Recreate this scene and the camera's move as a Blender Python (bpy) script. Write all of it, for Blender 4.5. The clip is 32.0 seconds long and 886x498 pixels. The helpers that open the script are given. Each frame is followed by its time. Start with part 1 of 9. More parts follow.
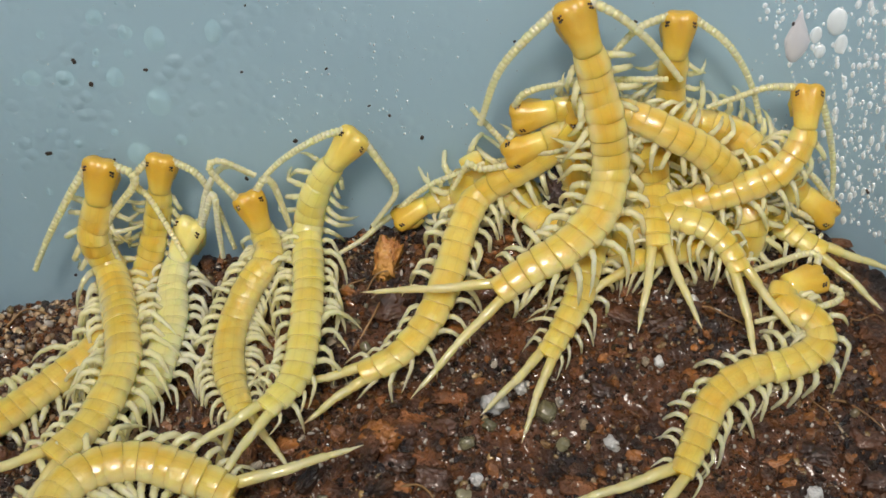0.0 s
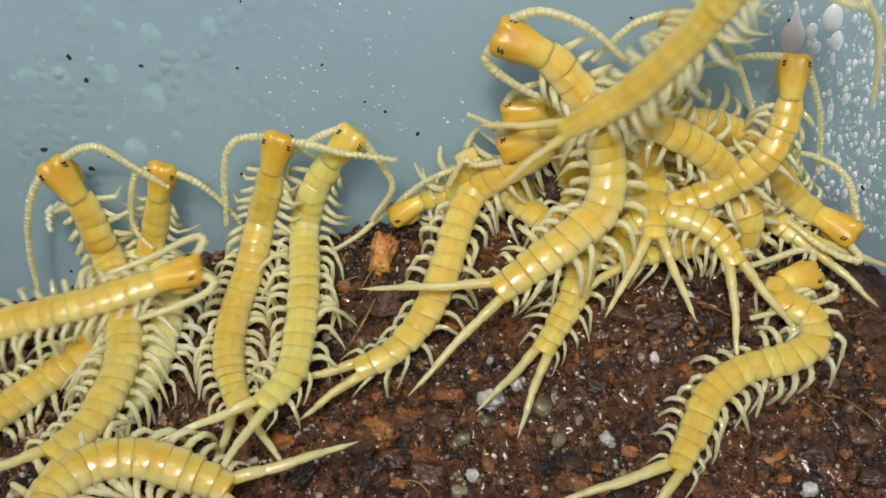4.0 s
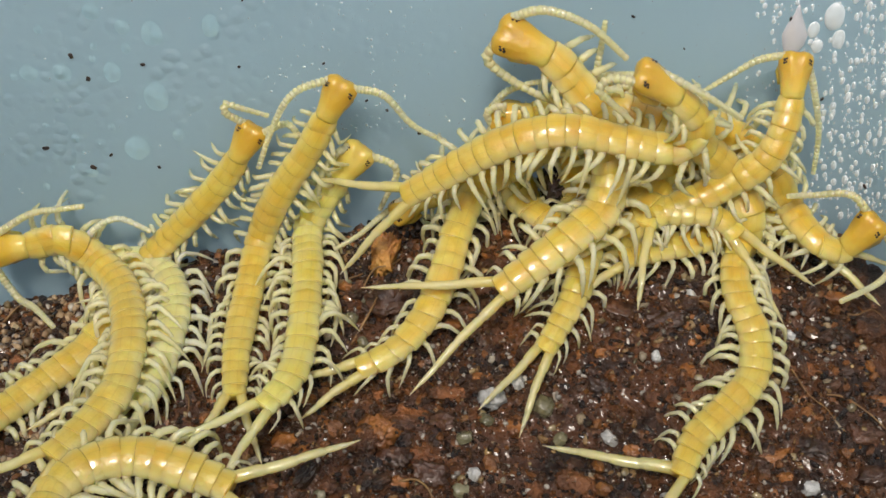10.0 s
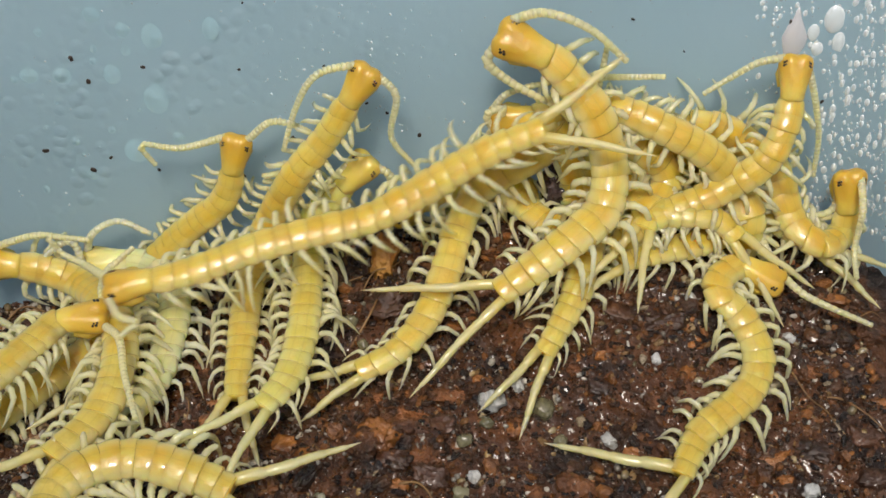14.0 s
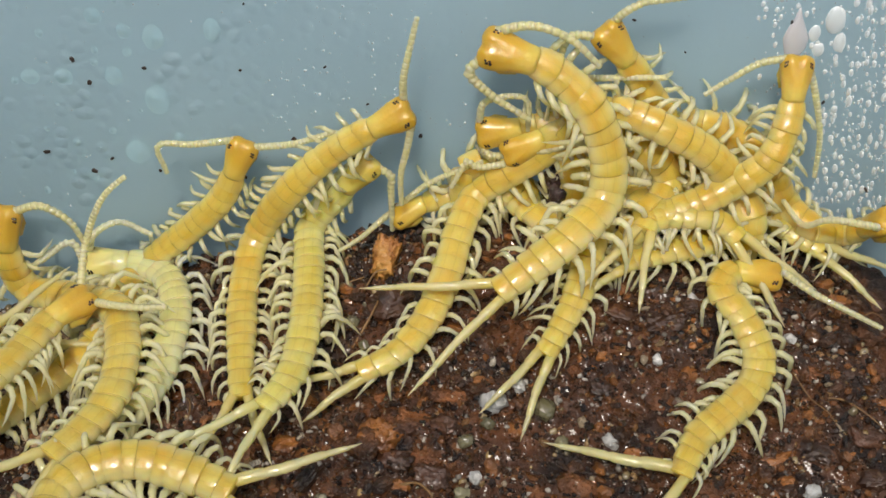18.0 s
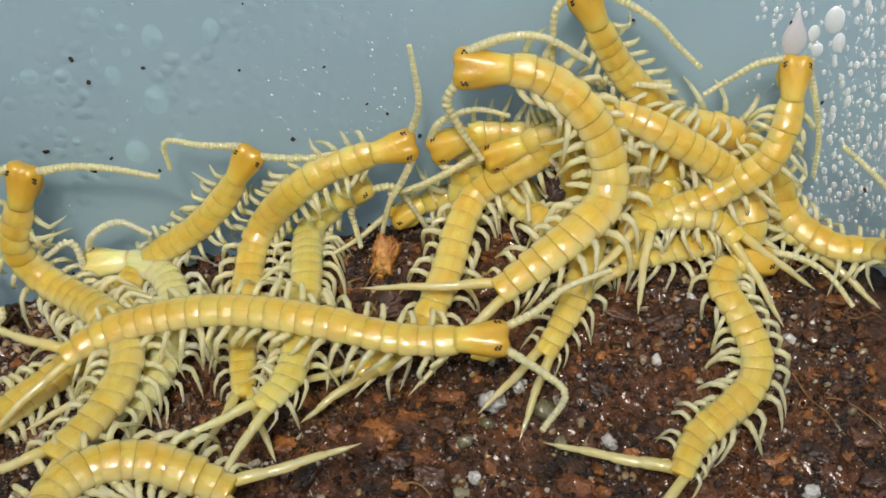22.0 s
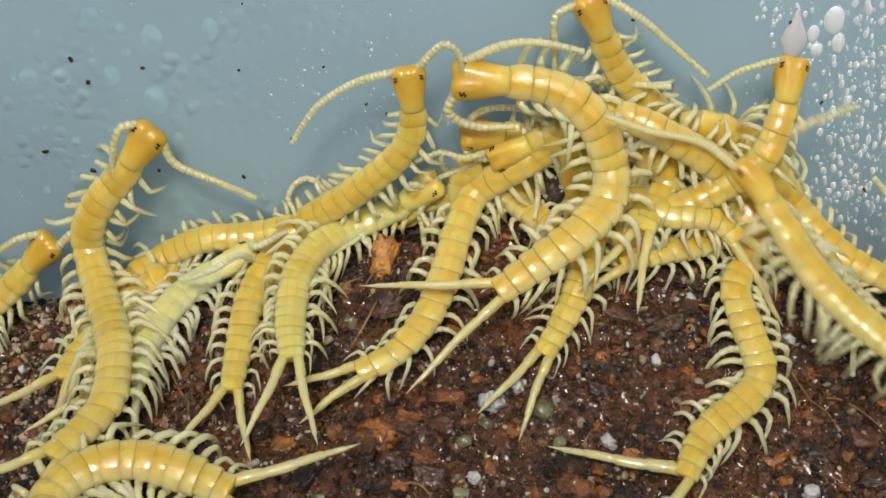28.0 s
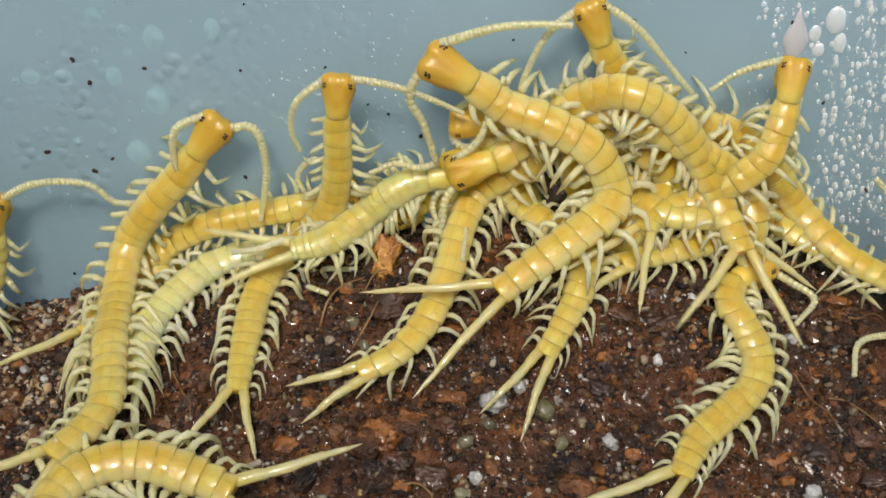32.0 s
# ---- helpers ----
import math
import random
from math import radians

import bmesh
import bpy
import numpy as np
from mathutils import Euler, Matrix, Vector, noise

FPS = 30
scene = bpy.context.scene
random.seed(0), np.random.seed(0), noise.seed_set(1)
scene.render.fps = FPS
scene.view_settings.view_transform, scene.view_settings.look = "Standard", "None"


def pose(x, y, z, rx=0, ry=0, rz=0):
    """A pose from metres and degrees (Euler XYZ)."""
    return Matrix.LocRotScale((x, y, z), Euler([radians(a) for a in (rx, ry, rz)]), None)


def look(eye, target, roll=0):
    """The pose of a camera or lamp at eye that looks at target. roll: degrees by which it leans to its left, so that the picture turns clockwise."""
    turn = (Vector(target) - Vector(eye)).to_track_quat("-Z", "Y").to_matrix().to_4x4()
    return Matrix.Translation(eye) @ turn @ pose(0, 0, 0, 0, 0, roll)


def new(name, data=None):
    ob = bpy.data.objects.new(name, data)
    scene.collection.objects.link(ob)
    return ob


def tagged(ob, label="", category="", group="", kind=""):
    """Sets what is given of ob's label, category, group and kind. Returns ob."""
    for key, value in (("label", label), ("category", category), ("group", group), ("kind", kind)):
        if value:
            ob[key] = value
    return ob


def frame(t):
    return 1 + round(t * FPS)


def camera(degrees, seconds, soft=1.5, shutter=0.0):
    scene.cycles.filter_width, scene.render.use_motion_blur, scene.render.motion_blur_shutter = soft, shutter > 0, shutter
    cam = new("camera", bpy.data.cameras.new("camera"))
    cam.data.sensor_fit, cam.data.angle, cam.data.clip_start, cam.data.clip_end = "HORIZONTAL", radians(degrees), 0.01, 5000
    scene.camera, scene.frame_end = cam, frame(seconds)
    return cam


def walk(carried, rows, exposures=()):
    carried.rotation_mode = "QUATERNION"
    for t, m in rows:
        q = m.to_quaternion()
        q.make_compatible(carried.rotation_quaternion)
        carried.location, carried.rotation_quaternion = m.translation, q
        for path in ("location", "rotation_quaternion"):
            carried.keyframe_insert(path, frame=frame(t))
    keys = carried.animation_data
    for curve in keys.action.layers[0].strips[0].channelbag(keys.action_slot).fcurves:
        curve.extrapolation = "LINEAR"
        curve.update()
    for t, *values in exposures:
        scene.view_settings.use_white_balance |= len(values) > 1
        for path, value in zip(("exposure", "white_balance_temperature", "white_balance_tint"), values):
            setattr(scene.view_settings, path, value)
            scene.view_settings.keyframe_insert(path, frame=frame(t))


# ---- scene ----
# A hand-sized look into a plastic tub of damp soil: x along the back wall, y away from the eye, z up.
MM = 0.001
cam = camera(40, 32.0, soft=1.55, shutter=0.7)
BASE = look((0, -0.090, 0.063), (0, 0, 0))


def sway(t, turn, tilt):
    return (t, BASE @ pose(0, 0, 0, tilt, turn, 0))


walk(cam, [sway(*row) for row in (
    (0, 0.173, 0.239), (0.5, 0.133, 0.199), (1, 0.080, 0.186), (2, 0.053, 0.194), (2.5, 0.053, 0.173), (3, -0.013, 0.133),
    (3.5, -0.027, 0.080), (5.5, -0.027, 0.040), (6, -0.013, 0.013), (7, 0.000, 0.000), (8, -0.027, -0.040), (9, 0.000, 0.000),
    (9.5, 0.053, -0.013), (10, 0.053, 0.000), (10.5, 0.066, 0.040), (11, 0.080, 0.080), (11.5, 0.080, 0.106), (12, 0.053, 0.080),
    (13, 0.000, 0.080), (13.5, 0.053, 0.120), (14, 0.053, 0.120), (14.5, 0.080, 0.160), (16.5, 0.106, 0.160), (20.5, 0.106, 0.160),
    (22, 0.066, 0.160), (22.5, -0.066, 0.160), (23, -0.120, 0.160), (23.5, -0.160, 0.093), (24, -0.199, 0.093), (24.5, -0.133, 0.093),
    (25, -0.120, 0.093), (25.5, -0.160, 0.093), (27.5, 0.000, 0.146), (28, 0.040, 0.160), (29, 0.080, 0.173), (30, 0.080, 0.173),
    (31, 0.120, 0.173), (32, 0.120, 0.173),
)], exposures=[(0.0, 0.10, 6600, 10), (32.0, 0.10, 6600, 10)])

# ---- light: daylight from a bright sky over the open tub ----
world = bpy.data.worlds.new("sky")
world.use_nodes = True
scene.world = world
sky = world.node_tree.nodes.new("ShaderNodeTexSky")
sky.sky_type, sky.sun_disc = "NISHITA", False
sky.sun_elevation, sky.sun_rotation = radians(52), radians(-170)
sky.air_density, sky.dust_density, sky.ozone_density = 0.8, 4.0, 1.0
world.node_tree.nodes["Background"].inputs["Strength"].default_value = 0.112
world.node_tree.links.new(sky.outputs[0], world.node_tree.nodes["Background"].inputs["Color"])
sun = new("sun", bpy.data.lights.new("sun", "SUN"))
sun.data.energy, sun.data.angle, sun.data.color = 1.75, radians(12), (1.0, 0.95, 0.86)
sun.matrix_world = look((-0.06, -0.34, 0.44), (0, 0, 0))


# ---- materials ----
def material(name, color, rough=0.5, second=None, scale=300.0, bump=0.0, bump_scale=900.0, sss=0.0,
             sss_radius=(1, 0.6, 0.2), coat=0.0, transmission=0.0, by_object=0.0, spec=0.5, by_island=0.0, detail=4.0):
    m = bpy.data.materials.new(name)
    m.use_nodes = True
    n, link = m.node_tree.nodes, m.node_tree.links.new
    p = n["Principled BSDF"]
    p.inputs["Roughness"].default_value = rough
    p.inputs["Specular IOR Level"].default_value = spec
    p.inputs["Coat Weight"].default_value = coat
    p.inputs["Coat Roughness"].default_value = 0.06
    p.inputs["Coat IOR"].default_value = 1.5 if coat < 0.9 else 1.8
    p.inputs["Transmission Weight"].default_value = transmission
    if sss:
        p.inputs["Subsurface Weight"].default_value = sss
        p.inputs["Subsurface Radius"].default_value = sss_radius
        p.inputs["Subsurface Scale"].default_value = 0.0016
    where = n.new("ShaderNodeTexCoord").outputs["Object"]
    if by_object:
        shift = n.new("ShaderNodeVectorMath")
        shift.operation = "MULTIPLY_ADD"
        link(n.new("ShaderNodeObjectInfo").outputs["Random"], shift.inputs[0])
        shift.inputs[1].default_value = (0.7, 0.3, 0.5)
        link(where, shift.inputs[2])
        where = shift.outputs[0]
    noise_a = n.new("ShaderNodeTexNoise")
    noise_a.inputs["Scale"].default_value, noise_a.inputs["Detail"].default_value = scale, detail
    link(where, noise_a.inputs["Vector"])
    mix = n.new("ShaderNodeMix")
    mix.data_type = "RGBA"
    mix.inputs[6].default_value = (*color, 1)
    mix.inputs[7].default_value = (*(second or color), 1)
    ramp = n.new("ShaderNodeMapRange")
    ramp.inputs[1].default_value, ramp.inputs[2].default_value = 0.35, 0.65
    link(noise_a.outputs["Fac"], ramp.inputs[0])
    link(ramp.outputs[0], mix.inputs[0])
    last = mix.outputs[2]
    if by_object or by_island:
        if by_object:
            rnd = n.new("ShaderNodeObjectInfo").outputs["Random"]
        else:
            rnd = n.new("ShaderNodeNewGeometry").outputs["Random Per Island"]
        vary = n.new("ShaderNodeMapRange")
        k = by_object or by_island
        vary.inputs[3].default_value, vary.inputs[4].default_value = 1 - k, 1 + k
        link(rnd, vary.inputs[0])
        hsv = n.new("ShaderNodeHueSaturation")
        link(vary.outputs[0], hsv.inputs["Value"])
        link(last, hsv.inputs["Color"])
        last = hsv.outputs[0]
        if by_object:
            tint = n.new("ShaderNodeMix")
            tint.data_type, tint.blend_type = "RGBA", "MULTIPLY"
            tint.inputs[0].default_value = 1.0
            link(last, tint.inputs[6])
            link(n.new("ShaderNodeObjectInfo").outputs["Color"], tint.inputs[7])
            last = tint.outputs[2]
    link(last, p.inputs["Base Color"])
    if bump:
        noise_b = n.new("ShaderNodeTexNoise")
        noise_b.inputs["Scale"].default_value, noise_b.inputs["Detail"].default_value = bump_scale, 5
        link(where, noise_b.inputs["Vector"])
        b = n.new("ShaderNodeBump")
        b.inputs["Strength"].default_value, b.inputs["Distance"].default_value = bump, 0.0004
        link(noise_b.outputs["Fac"], b.inputs["Height"])
        link(b.outputs[0], p.inputs["Normal"])
    return m


def streak(m, color, axis, lo, hi, power=1.0, absolute=False):
    """Blends a second colour into a material's base along one axis of the object, in metres."""
    n, link = m.node_tree.nodes, m.node_tree.links.new
    p = n["Principled BSDF"]
    last = p.inputs["Base Color"].links[0].from_socket
    split = n.new("ShaderNodeSeparateXYZ")
    link(n.new("ShaderNodeTexCoord").outputs["Object"], split.inputs[0])
    v = split.outputs[axis]
    if absolute:
        a = n.new("ShaderNodeMath")
        a.operation = "ABSOLUTE"
        link(v, a.inputs[0])
        v = a.outputs[0]
    r = n.new("ShaderNodeMapRange")
    r.inputs[1].default_value, r.inputs[2].default_value, r.inputs[4].default_value = lo, hi, power
    link(v, r.inputs[0])
    mix = n.new("ShaderNodeMix")
    mix.data_type = "RGBA"
    mix.inputs[7].default_value = (*color, 1)
    link(r.outputs[0], mix.inputs[0])
    link(last, mix.inputs[6])
    link(mix.outputs[2], p.inputs["Base Color"])
    return m


def groove(m, color, place, wide, share):
    """A fine line along the back at a distance from the middle, in metres."""
    n, link = m.node_tree.nodes, m.node_tree.links.new
    p = n["Principled BSDF"]
    last = p.inputs["Base Color"].links[0].from_socket
    split, a, d, e, r, mix = (n.new("ShaderNode" + k) for k in ("SeparateXYZ", "Math", "Math", "Math", "MapRange", "Mix"))
    a.operation, d.operation, e.operation = "ABSOLUTE", "SUBTRACT", "ABSOLUTE"
    link(n.new("ShaderNodeTexCoord").outputs["Object"], split.inputs[0])
    link(split.outputs[0], a.inputs[0])
    link(a.outputs[0], d.inputs[0])
    d.inputs[1].default_value = place
    link(d.outputs[0], e.inputs[0])
    link(e.outputs[0], r.inputs[0])
    r.inputs[1].default_value, r.inputs[2].default_value, r.inputs[4].default_value = wide, wide * 0.3, share
    mix.data_type = "RGBA"
    mix.inputs[7].default_value = (*color, 1)
    link(r.outputs[0], mix.inputs[0])
    link(last, mix.inputs[6])
    link(mix.outputs[2], p.inputs["Base Color"])
    return m


def skin(name, color, second, head, leg):
    """Cuticle colours of one animal: body, seam, head, leg, hind leg, antenna."""
    r = (1.0, 0.75, 0.3)
    blend = tuple(a * 0.45 + b * 0.55 for a, b in zip(leg, color))
    rim = tuple(a * 0.6 + b * 0.4 for a, b in zip(leg, color))
    dark = tuple(c * k for c, k in zip(color, (0.62, 0.50, 0.36)))
    body = material(name + "_body", color, 0.3, second, 520, 0.55, 700, 0.9, r, by_object=0.06, coat=0.85, detail=7.0)
    streak(body, rim, 0, 0.0006, 0.0014, 0.6, True)
    groove(body, dark, 0.00040, 0.00007, 0.22)
    thin(body, color, 0.2)
    top = material(name + "_head", color, 0.3, second, 420, 0.45, 800, 0.7, r, coat=0.6, detail=7.0)
    streak(top, head, 1, 0.0006, 0.0032, 0.9)
    thin(top, head, 0.12)
    pale = tuple(c * k for c, k in zip(leg, (0.97, 0.94, 0.84)))
    return {
        "body": body,
        "seam": material(name + "_seam", tuple(c * k for c, k in zip(dark, (0.85, 0.7, 0.6))), 0.4, dark, 1300, 0, 900, 0.3, r),
        "head": top,
        "leg": thin(streak(material(name + "_leg", leg, 0.14, pale, 460, 0.25, 1200, 0.6, r, coat=1.0, by_object=0.06), rim, 0, 0.0013, 0.0), leg, 0.5),
        "hind": thin(streak(material(name + "_hind", rim, 0.2, blend, 500, 0.5, 1300, 0.6, r, coat=0.9), color, 1, -0.003, 0.0, 0.8), rim, 0.4),
        "feeler": thin(material(name + "_feeler", tuple((a * 0.75 + b * 0.25) for a, b in zip(leg, color)), 0.2, None, 700, 0, 900, 0.6, r, coat=0.9), leg, 0.45),
    }


def thin(m, color, share):
    """Lets light through a thin limb."""
    n, link = m.node_tree.nodes, m.node_tree.links.new
    t, mix = n.new("ShaderNodeBsdfTranslucent"), n.new("ShaderNodeMixShader")
    t.inputs["Color"].default_value = (*color, 1)
    mix.inputs[0].default_value = share
    link(n["Principled BSDF"].outputs[0], mix.inputs[1])
    link(t.outputs[0], mix.inputs[2])
    link(mix.outputs[0], n["Material Output"].inputs["Surface"])
    return m


AMBER = skin("amber", (0.86, 0.67, 0.165), (0.82, 0.55, 0.075), (0.64, 0.385, 0.04), (0.99, 0.958, 0.655))
IVORY = skin("ivory", (0.885, 0.77, 0.26), (0.86, 0.69, 0.15), (0.74, 0.54, 0.11), (0.99, 0.955, 0.64))
PALE = skin("pale", (0.92, 0.89, 0.48), (0.89, 0.84, 0.36), (0.80, 0.67, 0.22), (0.99, 0.97, 0.74))
EYE = material("eye", (0.012, 0.008, 0.006), 0.12, coat=0.6)
SOIL = material("soil", (0.020, 0.012, 0.010), 0.28, (0.14, 0.048, 0.012), 200, 1.0, 4600, coat=0.3, detail=8)
def speckled(name, rough):
    """Grains of many colours, dark ones most, each grain its own."""
    m = material(name, (0.05, 0.03, 0.02), rough, None, 500, 1.0, 5200, coat=0.4)
    n, link = m.node_tree.nodes, m.node_tree.links.new
    ramp = n.new("ShaderNodeValToRGB")
    stops = ((0.0, (0.012, 0.008, 0.008)), (0.46, (0.030, 0.016, 0.010)), (0.72, (0.085, 0.034, 0.013)), (0.88, (0.21, 0.080, 0.022)), (0.96, (0.30, 0.20, 0.09)), (1.0, (0.44, 0.40, 0.33)))
    ramp.color_ramp.elements[0].color, ramp.color_ramp.elements[1].color = (*stops[0][1], 1), (*stops[-1][1], 1)
    for at_, c in stops[1:-1]:
        ramp.color_ramp.elements.new(at_).color = (*c, 1)
    link(n.new("ShaderNodeNewGeometry").outputs["Random Per Island"], ramp.inputs[0])
    patch, span, mix = n.new("ShaderNodeTexNoise"), n.new("ShaderNodeMapRange"), n.new("ShaderNodeMix")
    patch.inputs["Scale"].default_value, patch.inputs["Detail"].default_value = 190, 3
    link(n.new("ShaderNodeTexCoord").outputs["Object"], patch.inputs["Vector"])
    span.inputs[1].default_value, span.inputs[2].default_value, span.inputs[4].default_value = 0.50, 0.68, 0.40
    link(patch.outputs["Fac"], span.inputs[0])
    mix.data_type = "RGBA"
    mix.inputs[7].default_value = (0.17, 0.062, 0.02, 1)
    link(span.outputs[0], mix.inputs[0])
    link(ramp.outputs[0], mix.inputs[6])
    link(mix.outputs[2], n["Principled BSDF"].inputs["Base Color"])
    return m


SPECKLE = speckled("speckle", 0.24)
CRUMB = material("crumb", (0.022, 0.013, 0.010), 0.35, (0.10, 0.040, 0.015), 500, 1.0, 3200, coat=0.25, by_island=0.6)
BARK = material("bark", (0.25, 0.095, 0.022), 0.30, (0.06, 0.024, 0.011), 420, 1.0, 2600, coat=0.4, by_island=0.6)
# Pale colour on tiny mineral grains stands in for wet glints of the soil.
GLINT = material("glint", (0.68, 0.64, 0.60), 0.2, (0.26, 0.20, 0.15), 900, 0, 900, coat=0.6, by_island=0.5)
BARK_ONE = material("bark_piece", (0.27, 0.098, 0.03), 0.34, (0.06, 0.024, 0.012), 330, 1.0, 3800, coat=0.25, by_object=0.4)
BARK_ORANGE = material("bark_orange", (0.33, 0.125, 0.028), 0.36, (0.10, 0.034, 0.012), 420, 0.9, 1500, coat=0.3)
GRIT = material("grit", (0.42, 0.39, 0.35), 0.35, (0.24, 0.21, 0.17), 700, 0.5, 2200, coat=0.3, by_island=0.45)
FIBRE = material("fibre", (0.26, 0.15, 0.055), 0.5, (0.16, 0.08, 0.03), 400)
SPECK = material("speck", (0.02, 0.014, 0.012), 0.5, (0.05, 0.03, 0.02), 900)
TABLE = material("table", (0.30, 0.24, 0.18), 0.6, (0.24, 0.18, 0.13), 20)


def tub_plastic():
    m = material("tub_plastic", (0.425, 0.57, 0.635), 0.32, (0.38, 0.52, 0.59), 55, 0.25, 160, spec=0.4)
    n, link = m.node_tree.nodes, m.node_tree.links.new
    p, out = n["Principled BSDF"], n["Material Output"]
    where = n.new("ShaderNodeTexCoord").outputs["Object"]
    cell, rise, patch, span, side = (n.new("ShaderNode" + k) for k in ("TexVoronoi", "MapRange", "TexNoise", "MapRange", "MapRange"))
    cell.feature = "SMOOTH_F1"
    cell.inputs["Scale"].default_value, cell.inputs["Smoothness"].default_value = 760, 0.25
    rise.interpolation_type = "SMOOTHSTEP"
    rise.inputs[1].default_value, rise.inputs[2].default_value = 0.55, 0.12
    patch.inputs["Scale"].default_value = 170
    span.inputs[1].default_value, span.inputs[2].default_value = 0.40, 0.62
    side.inputs[1].default_value, side.inputs[2].default_value, side.inputs[3].default_value = 0.004, -0.022, 0.12
    split, a, b, swell = n.new("ShaderNodeSeparateXYZ"), n.new("ShaderNodeMath"), n.new("ShaderNodeMath"), n.new("ShaderNodeBump")
    a.operation = b.operation = "MULTIPLY"
    for vec in (cell.inputs["Vector"], patch.inputs["Vector"], split.inputs[0]):
        link(where, vec)
    link(cell.outputs["Distance"], rise.inputs[0])
    link(patch.outputs["Fac"], span.inputs[0])
    link(split.outputs[0], side.inputs[0])
    link(rise.outputs[0], a.inputs[0])
    link(span.outputs[0], a.inputs[1])
    link(a.outputs[0], b.inputs[0])
    link(side.outputs[0], b.inputs[1])
    swell.inputs["Strength"].default_value, swell.inputs["Distance"].default_value = 0.5, 0.0004
    link(b.outputs[0], swell.inputs["Height"])
    link(p.inputs["Normal"].links[0].from_socket, swell.inputs["Normal"])
    link(swell.outputs[0], p.inputs["Normal"])
    t = n.new("ShaderNodeBsdfTranslucent")
    t.inputs["Color"].default_value = (0.85, 0.97, 0.98, 1)
    mix = n.new("ShaderNodeMixShader")
    mix.inputs[0].default_value = 0.56
    link(p.outputs[0], mix.inputs[1])
    link(t.outputs[0], mix.inputs[2])
    link(mix.outputs[0], out.inputs["Surface"])
    return m


PLASTIC = tub_plastic()
FILM = PLASTIC.copy()
FILM.name = "water_film"
FILM.node_tree.nodes["Principled BSDF"].inputs["Roughness"].default_value = 0.1
FILM.node_tree.nodes["Principled BSDF"].inputs["Coat Weight"].default_value = 0.8
DRIP = material("cloudy_drip", (0.70, 0.67, 0.69), 0.15, (0.62, 0.62, 0.65), 300, transmission=0.2, coat=0.8)
MILKY = material("milky_drop", (0.88, 0.92, 0.93), 0.08, transmission=0.3, coat=1.0)


# ---- making meshes ----
def part(name, bm, mats, parent=None, label="", smooth=True, m=None):
    me = bpy.data.meshes.new(name)
    bm.to_mesh(me)
    bm.free()
    return hang(name, me, mats, parent, label, smooth, m)


def hang(name, me, mats=None, parent=None, label="", smooth=True, m=None):
    if mats is not None and not me.materials:
        for mat in (mats if isinstance(mats, (list, tuple)) else [mats]):
            me.materials.append(mat)
        me.polygons.foreach_set("use_smooth", [smooth] * len(me.polygons))
    ob = new(name, me)
    if parent is not None:
        ob.parent = parent
    if m is not None:
        ob.matrix_basis = m
    if label:
        tagged(ob, label)
    return ob


def loft(bm, rings, sides=12, mat=0, caps=True, pick=None):
    """Skin of rings (centre, half-width axis, half-height axis). pick(i, a) chooses the material of a face."""
    made = []
    for c, u, v in rings:
        made.append([bm.verts.new(c + u * math.cos(2 * math.pi * k / sides) + v * math.sin(2 * math.pi * k / sides)) for k in range(sides)])
    for i, (a, b) in enumerate(zip(made, made[1:])):
        for k in range(sides):
            f = bm.faces.new((a[k], a[(k + 1) % sides], b[(k + 1) % sides], b[k]))
            f.material_index = pick(i, (k + 0.5) / sides) if pick else mat
    if caps:
        for r, flip in ((made[0], True), (made[-1], False)):
            f = bm.faces.new(list(reversed(r)) if flip else r)
            f.material_index = mat
    return made


def tube(bm, points, radii, sides=6, mat=0):
    """Round tapered rod along points."""
    pts_ = [Vector(p) for p in points]
    rings, up = [], Vector((0.13, 0.31, 0.94))
    for i, p in enumerate(pts_):
        d = (pts_[min(i + 1, len(pts_) - 1)] - pts_[max(i - 1, 0)]).normalized()
        u = up.cross(d).normalized()
        v = d.cross(u).normalized()
        rings.append((p, u * radii[i], v * radii[i]))
    loft(bm, rings, sides, mat)
    return bm


def grain_shapes(seed, count, sub, rough, flat):
    """A few lumpy unit grains as vertex and triangle arrays."""
    rng, shapes = np.random.RandomState(seed), []
    for k in range(count):
        bm = bmesh.new()
        bmesh.ops.create_icosphere(bm, subdivisions=sub, radius=1)
        v = np.array([tuple(q.co) for q in bm.verts])
        f = np.array([[q.index for q in t.verts] for t in bm.faces])
        bm.free()
        v = np.sign(v) * np.abs(v) ** rng.uniform(0.6, 1.0)
        v *= rng.uniform(1 - rough, 1 + rough, (len(v), 1)) * rng.uniform(0.7, 1.25, (1, 3)) * np.array([[1.25, 0.85, flat]])
        shapes.append((v, f))
    return shapes


def scatter(name, mat, spots, shapes, seed, label, category):
    """Many small grains in one mesh: spots are (x, y, z, radius) in millimetres."""
    rng, vs, fs, start = np.random.RandomState(seed), [], [], 0
    for x, y, z, r in spots:
        v, f = shapes[rng.randint(len(shapes))]
        a, c, e = rng.uniform(0, 6.283, 3)
        turn = np.array(Euler((a * 0.2 - 0.6, c * 0.2 - 0.6, e)).to_matrix())
        vs.append((v @ turn.T) * r + (x, y, z))
        fs.append(f + start)
        start += len(v)
    me = bpy.data.meshes.new(name)
    me.from_pydata((np.concatenate(vs) * MM).tolist(), [], np.concatenate(fs).tolist())
    return tagged(hang(name, me, mat, smooth=shapes is ROUND), label, category, kind="stuff")


# ---- the ground and the tub ----
HX = (-60, -40, -23, -8, 0, 11, 22, 30, 37, 60)
HZ = (-7.5, -6.3, -0.8, 2.3, 4.5, 6.5, 6.0, 4.0, 1.5, 0)


